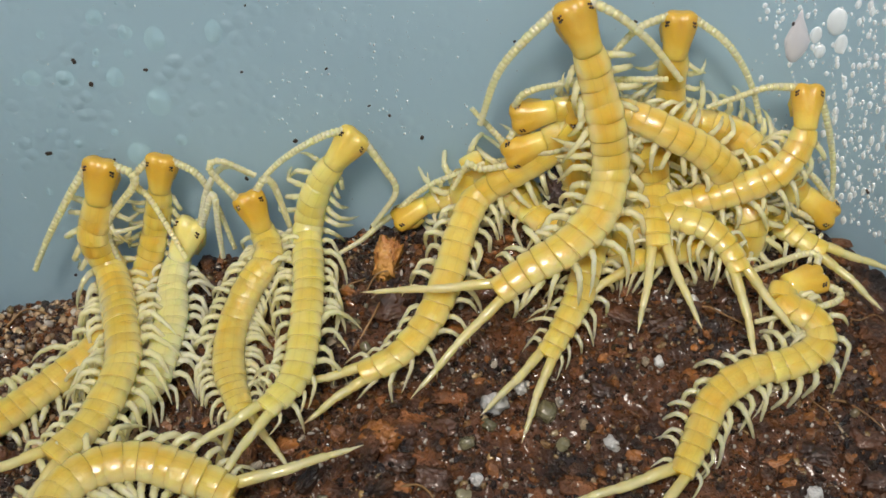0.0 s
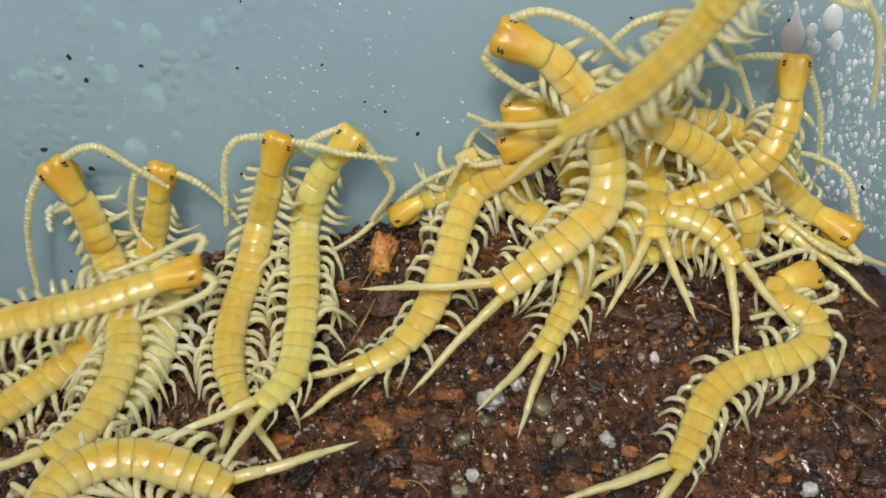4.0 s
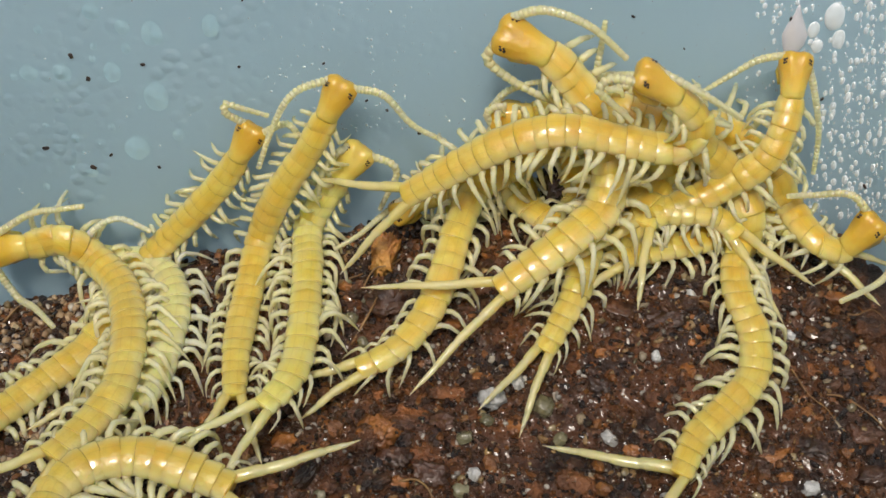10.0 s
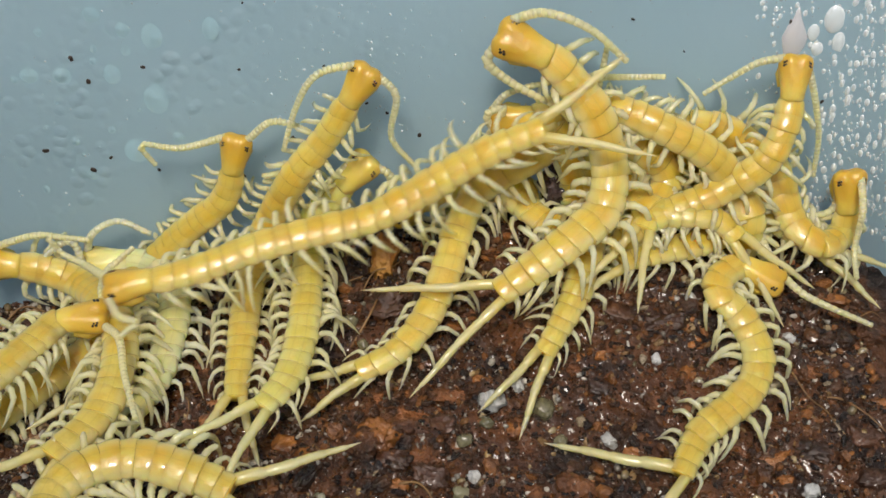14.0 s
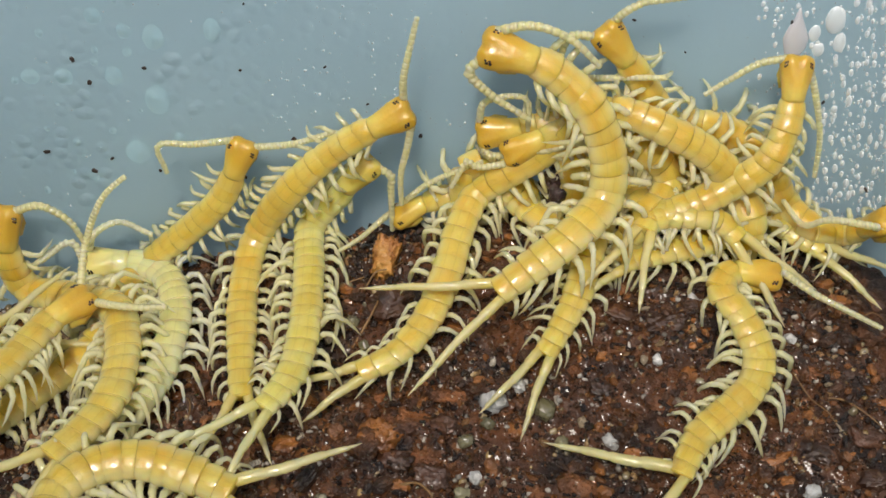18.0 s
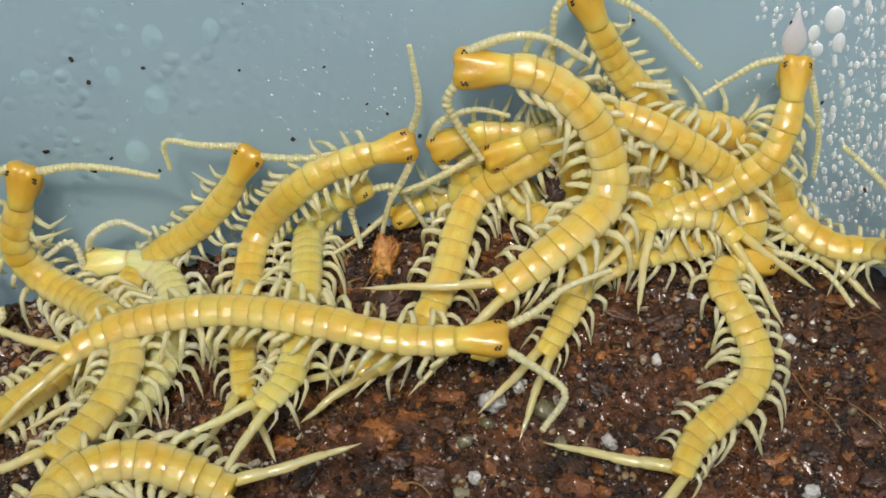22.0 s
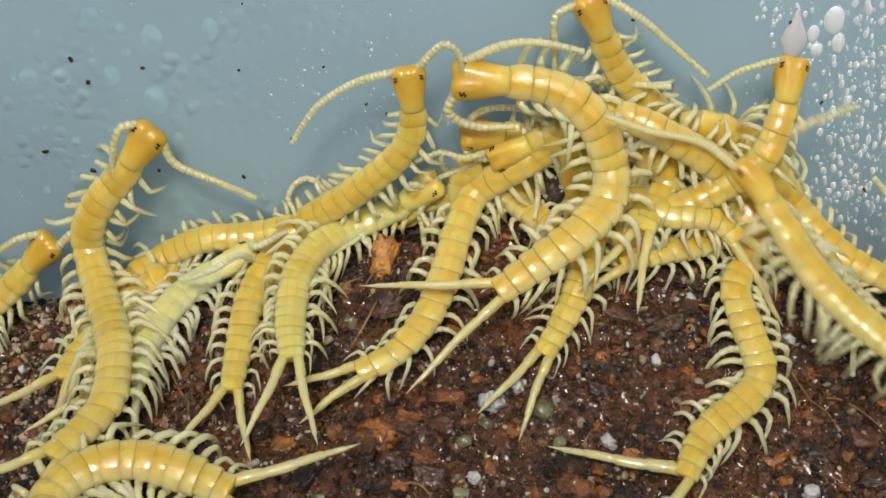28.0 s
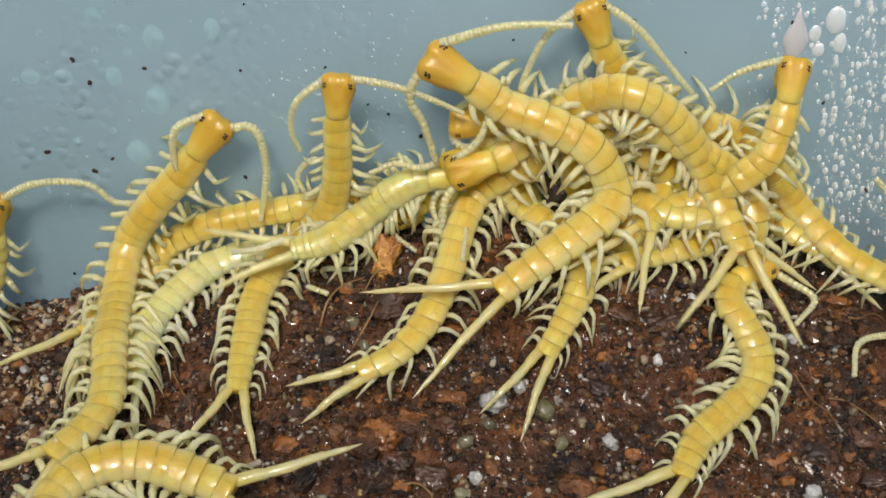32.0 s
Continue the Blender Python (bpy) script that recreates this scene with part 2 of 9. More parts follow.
def soil_height(x, y):
    """Lie of the soil in millimetres: banked up towards the back wall."""
    h = float(np.interp(x, HX, HZ))
    u = min(max(-y / 30, 0), 1)
    u = u * u * (3 - 2 * u)
    return h * (1 - u) - 4.5 * u


def soil_top(x, y):
    p = Vector((x, y, 0.0))
    return (soil_height(x, y) + 0.80 * noise.noise(p * 0.22) + 0.75 * noise.noise(p * 0.55)
            + 0.70 * noise.noise(p * 1.1) + 0.45 * noise.noise(p * 2.5) - 0.30)


RIGHT, LEFT, BACK, FRONT = 35.5, -62.0, 0.0, -78.0


def right_edge(y):
    """The side wall slants outwards from the back corner."""
    return RIGHT - 0.42 * y


nx, ny = 350, 190
us, ys = np.linspace(0, 1, nx), -np.linspace(0, 1, ny) ** 1.25 * 78.0 + 0.1
verts = []
for y in ys:
    for u in us:
        x = LEFT + 0.2 + (right_edge(y) - 0.1 - LEFT) * u
        verts.append((x * MM, y * MM, soil_top(x, y) * MM))
faces = [(j * nx + i, (j + 1) * nx + i, (j + 1) * nx + i + 1, j * nx + i + 1) for j in range(ny - 1) for i in range(nx - 1)]
me = bpy.data.meshes.new("ground")
me.from_pydata(verts, [], faces)
ground = hang("ground", me, SOIL)
tagged(ground, "dark damp potting soil banked up against the tub wall", "soil", kind="structure")


def tub_outline(grow):
    """Four-sided plan with rounded corners, widened by grow."""
    g, pts_ = grow, []
    corners = [Vector((right_edge(0) + g * 0.8, BACK + g)), Vector((LEFT - g, BACK + g)), Vector((LEFT - g, FRONT - g)), Vector((right_edge(FRONT) + g * 1.2, FRONT - g))]
    for k, c in enumerate(corners):
        a, e = (corners[k - 1] - c).normalized() * 6.0, (corners[(k + 1) % 4] - c).normalized() * 6.0
        for q in range(9):
            u = q / 8
            pts_.append(tuple(c + a * (1 - u) ** 2 + e * u * u))
    return pts_


bm = bmesh.new()
loops = []
for grow, z in ((0, -14), (0.5, 6), (1.6, 52), (3.2, 52.6), (3.2, 50.5), (2.6, 50), (1.5, 6), (1.0, -14)):
    loops.append([bm.verts.new((x * MM, y * MM, z * MM)) for x, y in tub_outline(grow)])
for a, b in zip(loops, loops[1:]):
    for k in range(len(a)):
        bm.faces.new((a[k], b[k], b[(k + 1) % len(a)], a[(k + 1) % len(a)]))
wall = part("wall", bm, PLASTIC)
tagged(wall, "bluish translucent plastic tub wall misted with condensation", "tub wall", kind="structure")
bm = bmesh.new()
base = [[bm.verts.new((x * MM, y * MM, z * MM)) for x, y in tub_outline(g)] for g, z in ((-0.05, -12.5), (-0.05, -13.9))]
bm.faces.new(base[0])
bm.faces.new(list(reversed(base[1])))
for k in range(len(base[0])):
    bm.faces.new((base[0][k], base[1][k], base[1][(k + 1) % len(base[0])], base[0][(k + 1) % len(base[0])]))
tagged(part("floor", bm, PLASTIC, smooth=False), "flat plastic bottom of the tub under the soil", "tub floor", kind="structure")
bm = bmesh.new()
bmesh.ops.create_cube(bm, size=1, matrix=Matrix.Translation((0, -0.035, -0.0221)) @ Matrix.Diagonal((0.32, 0.24, 0.016, 1)))
tagged(part("table_top", bm, TABLE, smooth=False), "plain wooden table top beneath the tub", "table", kind="structure")


# ---- the animals ----
ANIMALS = []


def ring(y, w, h, z=0.0):
    return (Vector((0, y, z)) * MM, Vector((w / 2 * MM, 0, 0)), Vector((0, 0, h / 2 * MM)))


def segment_mesh(length, w, coat, k):
    """One body ring: broad back plate with a raised, darker hind edge, softer flanks below."""
    bm = bmesh.new()
    h = w * 0.66
    prof = ((-0.62, 0.90, 0.90), (-0.582, 0.985, 0.975), (-0.558, 1.0, 0.99), (-0.42, 1.03, 1.015), (-0.1, 1.035, 1.025),
            (0.2, 0.985, 0.985), (0.45, 0.935, 0.95), (0.64, 0.87, 0.88))
    rings = [ring(f * length, w * a, h * b) for f, a, b in prof]
    loft(bm, rings, 24, pick=lambda i, a: 1 if i == 1 and 0.06 < a < 0.44 else 0)
    for v in bm.verts:                      # flat belly and a faint trough each side of the back
        if v.co.z < -h * 0.3 * MM:
            v.co.z = -h * 0.3 * MM + (v.co.z + h * 0.3 * MM) * 0.5
        x = v.co.x / (w * MM)
        if v.co.z > 0:
            v.co.z -= 0.025 * h * MM * math.exp(-((abs(x) - 0.2) / 0.08) ** 2)
            v.co.y -= 0.10 * length * MM * (1 - 4 * x * x)
    me = bpy.data.meshes.new("body_segment")
    bm.to_mesh(me)
    bm.free()
    for key in ("body", "seam"):
        me.materials.append(coat[key])
    me.polygons.foreach_set("use_smooth", [True] * len(me.polygons))
    return me


def head_mesh(s, coat):
    """Shield-shaped head: narrow neck, flaring to a blunt front with two antenna sockets and a notch between them."""
    bm = bmesh.new()
    prof = ((0, 1.85, 1.35), (0.25, 2.1, 1.6), (0.8, 2.22, 1.75), (1.5, 2.5, 1.82), (2.2, 2.86, 1.86), (2.8, 3.08, 1.8), (3.2, 3.14, 1.68),
            (3.5, 3.04, 1.5), (3.72, 2.74, 1.26), (3.86, 2.2, 0.98), (3.92, 1.3, 0.6))
    loft(bm, [ring(y * s, w * 0.94 * s, h * s, 0.12 * s) for y, w, h in prof], 28)
    off = Vector((s * 31, s * 17, s * 5))
    for v in bm.verts:
        x, y = v.co.x / (s * MM), v.co.y / (s * MM)
        if v.co.z > 0:
            lift = -0.12 * math.exp(-(x / 0.2) ** 2) * min(1, max(0, y - 1.2) / 1.5)
            lift -= 0.10 * math.exp(-((y - 1.15) / 0.16) ** 2)
            lift += 0.14 * math.exp(-((abs(x) - 0.62) / 0.3) ** 2 - ((y - 3.35) / 0.4) ** 2)
            lift -= 0.10 * math.exp(-((abs(x) - 0.95) / 0.2) ** 2 - ((y - 2.3) / 0.7) ** 2)
            v.co.z += (lift + 0.05 * noise.noise(Vector((x, y, 0)) * 2.2 + off)) * s * MM
        if y > 3.3:
            v.co.y += (0.08 * math.exp(-((abs(x) - 0.7) / 0.34) ** 2) - 0.07 * math.exp(-(x / 0.25) ** 2)) * s * MM
    me = bpy.data.meshes.new("head")
    bm.to_mesh(me)
    bm.free()
    me.materials.append(coat["head"])
    me.polygons.foreach_set("use_smooth", [True] * len(me.polygons))
    return me


def leg_mesh(kind, coat):
    """A jointed walking leg of unit animal size, bowed out and down to a dark-tipped claw."""
    rng = random.Random(40 + kind)
    sweep, drop, reach = rng.uniform(-1.5, 0.3), rng.uniform(-2.3, -1.1), rng.uniform(1.9, 3.0)
    knee = rng.uniform(0.42, 0.6)
    path = [Vector((0, 0, 0)), Vector((0.42, 0.05, 0.16)), Vector((reach * knee * 0.7, 0.08 + sweep * 0.1, 0.42)), Vector((reach * (knee + 0.12), sweep * 0.25, 0.34)),
            Vector((reach * 0.84, sweep * 0.7, drop * 0.34)), Vector((reach * 0.95, sweep * 1.05, drop * 0.82)), Vector((reach, sweep * 1.35, drop * 1.2))]
    fine, radii = [], []
    widths = (0.29, 0.27, 0.24, 0.21, 0.165, 0.10, 0.012)
    for i in range(len(path) - 1):
        for f, swell in ((0.0, 0.74), (0.09, 0.95), (0.5, 1.0), (0.9, 1.12)):
            fine.append((path[i].lerp(path[i + 1], f)) * MM)
            radii.append((widths[i] * (1 - f) + widths[i + 1] * f) * swell * MM)
    fine.append(path[-1] * MM)
    radii.append(widths[-1] * MM)
    bm = tube(bmesh.new(), fine, radii, 7)
    me = bpy.data.meshes.new("leg")
    bm.to_mesh(me)
    bm.free()
    me.materials.append(coat["leg"])
    me.polygons.foreach_set("use_smooth", [True] * len(me.polygons))
    return me


def tail_leg_mesh(length, coat):
    """One of the two long hind legs, trailing straight back in five joints."""
    pts_, radii = [], []
    for a, b, wa, wb in ((0, 0.26, 0.56, 0.56), (0.26, 0.50, 0.50, 0.46), (0.50, 0.72, 0.41, 0.37), (0.72, 0.89, 0.31, 0.24), (0.89, 1.0, 0.18, 0.02)):
        for f in (0.02, 0.14, 0.5, 0.86, 0.97):
            y = a + (b - a) * f
            pts_.append(Vector((0.7 * y * y + 0.05 * math.sin(y * 11), -y * length, 0.25 * math.sin(y * 3.0) - 0.35 * y + 0.08 * math.sin(y * 14))) * MM)
            radii.append((wa + (wb - wa) * f) * (1.0 if 0.1 < f < 0.9 else 0.88) * MM)
    bm = tube(bmesh.new(), pts_, radii, 9)
    me = bpy.data.meshes.new("tail_leg")
    bm.to_mesh(me)
    bm.free()
    me.materials.append(coat["hind"])
    me.polygons.foreach_set("use_smooth", [True] * len(me.polygons))
    return me


def feeler_mesh(length, r0, r1, beads, coat):
    """A short run of antenna beads along +y from the origin."""
    pts_, radii = [], []
    for b in range(beads):
        for f, k in ((0.0, 0.80), (0.2, 0.97), (0.55, 1.06), (0.85, 1.0), (0.98, 0.82)):
            u = (b + f) / beads
            pts_.append(Vector((0, u * length * 1.04, 0)) * MM)
            radii.append((r0 + (r1 - r0) * u) * k * MM)
    bm = tube(bmesh.new(), pts_, radii, 8)
    me = bpy.data.meshes.new("antenna_segment")
    bm.to_mesh(me)
    bm.free()
    me.materials.append(coat["feeler"])
    me.polygons.foreach_set("use_smooth", [True] * len(me.polygons))
    return me


def spline(points, n):
    """n points evenly spaced along a smooth curve through the given ones."""
    P = [np.array(p, float) for p in points]
    P = [2 * P[0] - P[1]] + P + [2 * P[-1] - P[-2]]
    P = np.array(P)
    a, q, c, e = (v[:, None, :] for v in (P[:-3], P[1:-2], P[2:-1], P[3:]))
    u = np.linspace(0, 1, 16, endpoint=False)[None, :, None]
    dense = 0.5 * (2 * q + (c - a) * u + (2 * a - 5 * q + 4 * c - e) * u ** 2 + (3 * q - a - 3 * c + e) * u ** 3)
    dense = np.concatenate([dense.reshape(-1, 3), P[-2:-1]])
    run = np.concatenate([[0], np.cumsum(np.linalg.norm(np.diff(dense, axis=0), axis=1))])
    return dense, run, run[-1]


def at(curve, d):
    dense, run, total = curve
    if d > total:
        return dense[-1] + (dense[-1] - dense[-4]) / max(np.linalg.norm(dense[-1] - dense[-4]), 1e-6) * (d - total)
    return np.array([np.interp(d, run, dense[:, k]) for k in range(3)])


def frame_of(p, ahead, up):
    """Pose at p with +y along ahead and +z as near to up as can be."""
    y = Vector(ahead).normalized()
    x = y.cross(Vector(up)).normalized()
    z = x.cross(y)
    m = Matrix((x, y, z)).transposed().to_4x4()
    m.translation = Vector(p) * MM
    return m


N_FEEL = 15
LEG_MESHES = {}


class Beast:
    """A centipede: head, 15 to 27 body rings in view with a pair of legs each, two hind legs and two jointed antennae."""

    def __init__(self, label, size, coat, hind):
        self.label, self.s, self.coat, self.hind, self.rows, self.seed = label, size, coat, hind, [], len(ANIMALS) + 3
        ANIMALS.append(self)

    def bend(self, times, spine, left=None, right=None):
        for t in times:
            self.rows.append((t, spine, left, right))

    def up_at(self, p):
        """The side that faces away from soil or wall."""
        near = min(max((p[1] + 9) / 7, 0), 1) * min(max((p[2] - soil_height(p[0], p[1]) - 1.5) / 5, 0), 1)
        return Vector((0, -0.42 - 0.5 * near, 0.9 - 0.55 * near))

    def build(self):
        s, coat, rng = self.s, self.coat, random.Random(self.seed)
        self.rows.sort(key=lambda r: r[0])
        self.head_len = 3.7 * s
        lengths = [spline(r[1], 0)[2] for r in self.rows]
        long = max(float(np.median(lengths)), 0.93 * float(np.percentile(lengths, 90))) - self.head_len
        self.count = min(max(round(long / (1.15 * s)), 15), 27)
        self.pitch = max(long / self.count, 0.75)
        root = new("centipede")
        tagged(root, self.label, "centipede", "young centipedes in the tub")
        self.root, self.parts, self.wave = root, [], (rng.uniform(3, 8), rng.uniform(0, 6.28))
        self.twist = [pose(0, 0, 0, rng.uniform(-2, 2), rng.uniform(-4, 4), rng.uniform(-2.5, 2.5)) for _ in range(self.count)]
        w = 2.6 * s
        gait = rng.uniform(0, 6.28)
        meshes = [segment_mesh(self.pitch * f, w, coat, 0) for f in (1.04, 1.2)]
        key = coat["leg"].name
        if key not in LEG_MESHES:
            LEG_MESHES[key] = [leg_mesh(k, coat) for k in range(16)]
        for i in range(self.count):
            seg = hang("body_segment", meshes[i % 2], parent=root)
            u = i / (self.count - 1)
            seg_k = 0.76 + 0.24 * min(1, u * 5) - 0.10 * max(0, (u - 0.75) / 0.25)
            seg_k *= rng.uniform(0.965, 1.035)
            seg.scale = (seg_k, rng.uniform(0.97, 1.03), seg_k)
            k = 0.5 + 0.5 * math.sin(u * self.wave[0] + self.wave[1]) * (0.7 + 0.3 * math.sin(i * 2.4))
            seg.color = (1.0, 1 - 0.11 * k, 1 - 0.34 * k, 1)
            self.parts.append(seg)
            for side in (1, -1):
                leg = hang("leg", rng.choice(LEG_MESHES[key]), parent=seg)
                k = s * rng.uniform(0.9, 1.12) * (0.8 + 0.3 * min(1, u * 3) - 0.15 * u)
                leg.matrix_basis = (Matrix.Translation((side * w * 0.40 * MM, 0, -w * 0.14 * MM))
                                    @ pose(0, 0, 0, rng.uniform(-8, 8), (4 + 12 * math.sin(i * 0.5 + gait * side) + rng.uniform(-14, 14)) * side,
                                           side * (-10 + 22 * math.sin(i * 0.62 + gait + side) + rng.uniform(-13, 13))).to_3x3().to_4x4()
                                    @ Matrix.Diagonal((side * k, k, k, 1)))
        hind = tail_leg_mesh(self.hind[2] * s, coat)
        for side in (1, -1):
            leg = hang("tail_leg", hind, parent=self.parts[0], label="long trailing hind leg")
            leg.matrix_basis = (Matrix.Translation((side * w * 0.24 * MM, -self.pitch * 0.3 * MM, 0))
                                @ pose(0, 0, 0, rng.uniform(-6, 8), 0, side * self.hind[0 if side < 0 else 1] + rng.uniform(-2, 2)) @ Matrix.Diagonal((side, 1, 1, 1)))
        head = hang("head", head_mesh(s, coat), parent=root, label="glossy orange head")
        self.parts.append(head)
        for side in (1, -1):
            bm = bmesh.new()
            for dx, dy, dz, r in ((0, 0, 0, 0.15), (0.04, -0.26, 0.03, 0.12), (-0.15, 0.1, 0.1, 0.12), (-0.12, -0.16, 0.1, 0.11)):
                bmesh.ops.create_uvsphere(bm, u_segments=8, v_segments=6, radius=r * s * MM,
                                          matrix=Matrix.Translation(Vector((side * (1.07 + dx), 3.2 + dy, 0.60 + dz)) * s * MM))
            part("eye", bm, EYE, head, "black eye cluster")
            path = [Vector((side * x, y, z)) * s * MM for x, y, z in ((0.65, 1.2, -0.7), (0.95, 2.2, -0.75), (0.85, 3.1, -0.7), (0.25, 3.6, -0.6))]
            bm = tube(bmesh.new(), path, [r * s * MM for r in (0.5, 0.48, 0.3, 0.06)], 8)
            part("pincer", bm, coat["head"], head, "curved venom claw under the head")
        self.feel_len = 11.0 * s / N_FEEL
        for side in (0, 1):
            for j in range(N_FEEL):
                r = [(0.35 - 0.13 * (j + e) / N_FEEL) * s for e in (0, 1)]
                self.parts.append(hang("antenna_segment", feeler_mesh(self.feel_len, r[0], r[1], 2, coat), parent=root))

    def poses(self, spine, left, right):
        """Where every part lies for one bend of the body."""
        curve = spline(spine, 0)
        total = curve[2]
        body = max(total - self.head_len, total * 0.6)
        step, out = body / self.count, []
        for i in range(self.count):
            d = (i + 0.5) * step
            a, p, b = at(curve, max(d - 0.7 * step, 0)), at(curve, d), at(curve, d + 0.7 * step)
            out.append(frame_of(p, b - a, self.up_at(p)) @ self.twist[i])
        p = at(curve, body)
        hm = frame_of(p, at(curve, total) - p, self.up_at(p))
        out.append(hm)
        lines = {-1: left, 1: right}
        x_axis, o = hm.to_3x3().col[0], hm.translation / MM
        lean = [0 if v is None else (Vector(v[0]) - o).dot(x_axis) for v in (left, right)]
        if lean[0] - lean[1] > 0.3:
            lines = {-1: right, 1: left}
        for side, line in lines.items():
            if line is None:
                line = [hm @ (v * MM) / MM for v in self.carried[side]]
            else:
                root = hm @ (Vector((side * 0.85, 3.6, 0.1)) * self.s * MM) / MM
                flip = hm @ (Vector((-side * 0.85, 3.6, 0.1)) * self.s * MM) / MM
                first = Vector(line[0])
                if (first - flip).length < (first - root).length:
                    root = flip
                line = [root] + [Vector(v) for v in line[1:]]
                back = hm.inverted()
                self.carried[side] = [back @ (Vector(v) * MM) / MM for v in line]
            c = spline([tuple(v) for v in line], 0)
            stretch = min(max(c[2] / (self.feel_len * N_FEEL), 0.6), 1.06)
            for j in range(N_FEEL):
                a, b = at(c, j * self.feel_len * stretch), at(c, (j + 1) * self.feel_len * stretch)
                out.append(frame_of(a, b - a, (0, -0.6, 0.8)))
        return out

    def settle(self):
        """Rest pose, and the list of (t, root place, part poses)."""
        keys = []
        fold = ((0.85, 3.6, 0.1), (1.9, 4.6, 0.2), (2.5, 3.6, 0.0), (2.4, 0.5, -0.3), (2.2, -4.0, -0.5))
        self.carried = {k: [Vector((k * x, y, z)) * self.s for x, y, z in fold] for k in (-1, 1)}
        for t, spine, left, right in self.rows:
            ps = self.poses(spine, left, right)
            mid = Vector(spine[len(spine) // 2]) * MM
            keys.append((t, mid, ps))
        self.keys = keys
        self.root.matrix_basis = Matrix.Translation(keys[0][1])
        for ob, m in zip(self.parts, keys[0][2]):
            ob.matrix_basis = Matrix.Translation(-keys[0][1]) @ m @ Matrix.Diagonal((*ob.scale, 1))


# ---- poses begin: each line gives times and the line of the back from tail to head, then the antennae, in millimetres

beast_a = Beast('amber yellow juvenile centipede raising its head against the tub wall', 1.10, AMBER, (16, 16, 7))
beast_a.bend((0,), [(-28.9, -25.5, -0.2), (-26.7, -21.9, 0.1), (-25.6, -16.7, 0.9), (-26.8, -11.2, 1.0), (-29.5, -3.3, 0.5), (-30.6, -2.9, 3.8), (-29.9, -2.5, 6.5), (-28.9, -2.1, 11.0)], left=[(-29.6, -2.8, 11.1), (-32.1, -2.8, 7.8), (-34.9, -2.8, 3.1), (-37.3, -2.7, -1.8)], right=[(-27.3, -2.8, 11.1), (-26.1, -2.8, 9.5), (-29.2, -2.8, 4.9), (-28.5, -2.8, 0.1)])
beast_a.bend((1,), [(-28.7, -25.6, -0.2), (-26.5, -22.0, 0.1), (-25.5, -16.9, 0.9), (-26.6, -11.4, 1.0), (-29.5, -3.3, 0.4), (-30.4, -2.9, 3.7), (-29.9, -2.5, 6.4), (-29.1, -2.1, 10.5)], left=[(-30.0, -2.8, 10.7), (-31.9, -2.8, 8.2), (-32.2, -2.8, 4.8), (-31.9, -2.8, 5.4)], right=[(-27.4, -2.8, 10.7), (-25.4, -2.8, 9.9), (-27.5, -2.8, 7.1), (-28.2, -2.8, 4.2)])
beast_a.bend((2,), [(-28.7, -25.6, -0.2), (-26.5, -22.0, 0.1), (-25.3, -16.8, 0.8), (-26.6, -10.7, 1.1), (-29.5, -3.3, 1.0), (-30.2, -2.8, 4.0), (-30.3, -2.5, 6.4), (-30.4, -2.2, 10.4)], left=[(-30.9, -2.8, 10.5), (-32.9, -2.8, 8.8), (-35.6, -2.7, 3.6), (-38.6, -2.7, -0.6)], right=[(-29.2, -2.7, 11.0), (-27.2, -2.8, 10.5), (-25.0, -2.8, 9.4), (-23.4, -2.8, 7.1)])
beast_a.bend((3,), [(-28.6, -25.7, -0.2), (-26.3, -22.1, 0.1), (-25.3, -16.4, 1.0), (-26.6, -10.2, 1.2), (-29.2, -3.3, 1.5), (-30.0, -2.8, 4.1), (-30.6, -2.5, 6.8), (-32.1, -2.1, 11.1)], left=[(-32.7, -2.7, 10.6), (-34.5, -2.7, 8.1), (-35.8, -2.8, 2.9), (-35.9, -3.4, -2.2)], right=[(-30.7, -2.8, 12.3), (-28.1, -2.7, 13.0), (-25.6, -2.7, 10.9), (-23.0, -2.8, 8.7)])
beast_a.bend((3.5,), [(-28.5, -25.8, -0.2), (-26.3, -22.2, 0.1), (-25.3, -16.5, 0.9), (-26.6, -10.3, 1.2), (-29.2, -3.3, 1.4), (-29.9, -2.9, 4.0), (-30.5, -2.5, 6.7), (-32.0, -2.2, 11.0)])
beast_a.bend((5.5,), [(-28.5, -25.9, -0.2), (-26.3, -22.3, 0.1), (-25.2, -16.6, 0.9), (-26.1, -10.1, 1.5), (-28.7, -3.6, 0.9), (-29.8, -3.1, 3.8), (-31.2, -2.7, 5.6), (-33.4, -2.5, 6.9), (-37.0, -2.1, 6.9)], left=[(-36.6, -2.7, 7.3), (-35.3, -2.8, 9.3), (-30.6, -2.8, 9.1), (-25.6, -2.8, 7.5)], right=[(-36.8, -2.7, 6.5), (-38.1, -2.7, 2.7), (-38.4, -2.7, -0.4), (-37.0, -6.6, -2.4)])
beast_a.bend((6,), [(-28.5, -26.0, -0.2), (-26.3, -22.4, 0.1), (-25.3, -16.6, 0.9), (-26.1, -10.2, 1.5), (-28.6, -3.7, 0.9), (-29.3, -3.1, 3.5), (-30.8, -2.8, 5.1), (-33.4, -2.4, 5.6), (-37.5, -2.2, 5.7)], left=[(-37.0, -2.8, 6.7), (-35.2, -2.7, 8.4), (-31.2, -2.8, 8.4), (-26.1, -2.8, 7.0)], right=[(-37.5, -2.8, 5.3), (-37.9, -2.8, 1.4), (-37.7, -2.7, -1.7), (-36.0, -13.2, -2.0)])
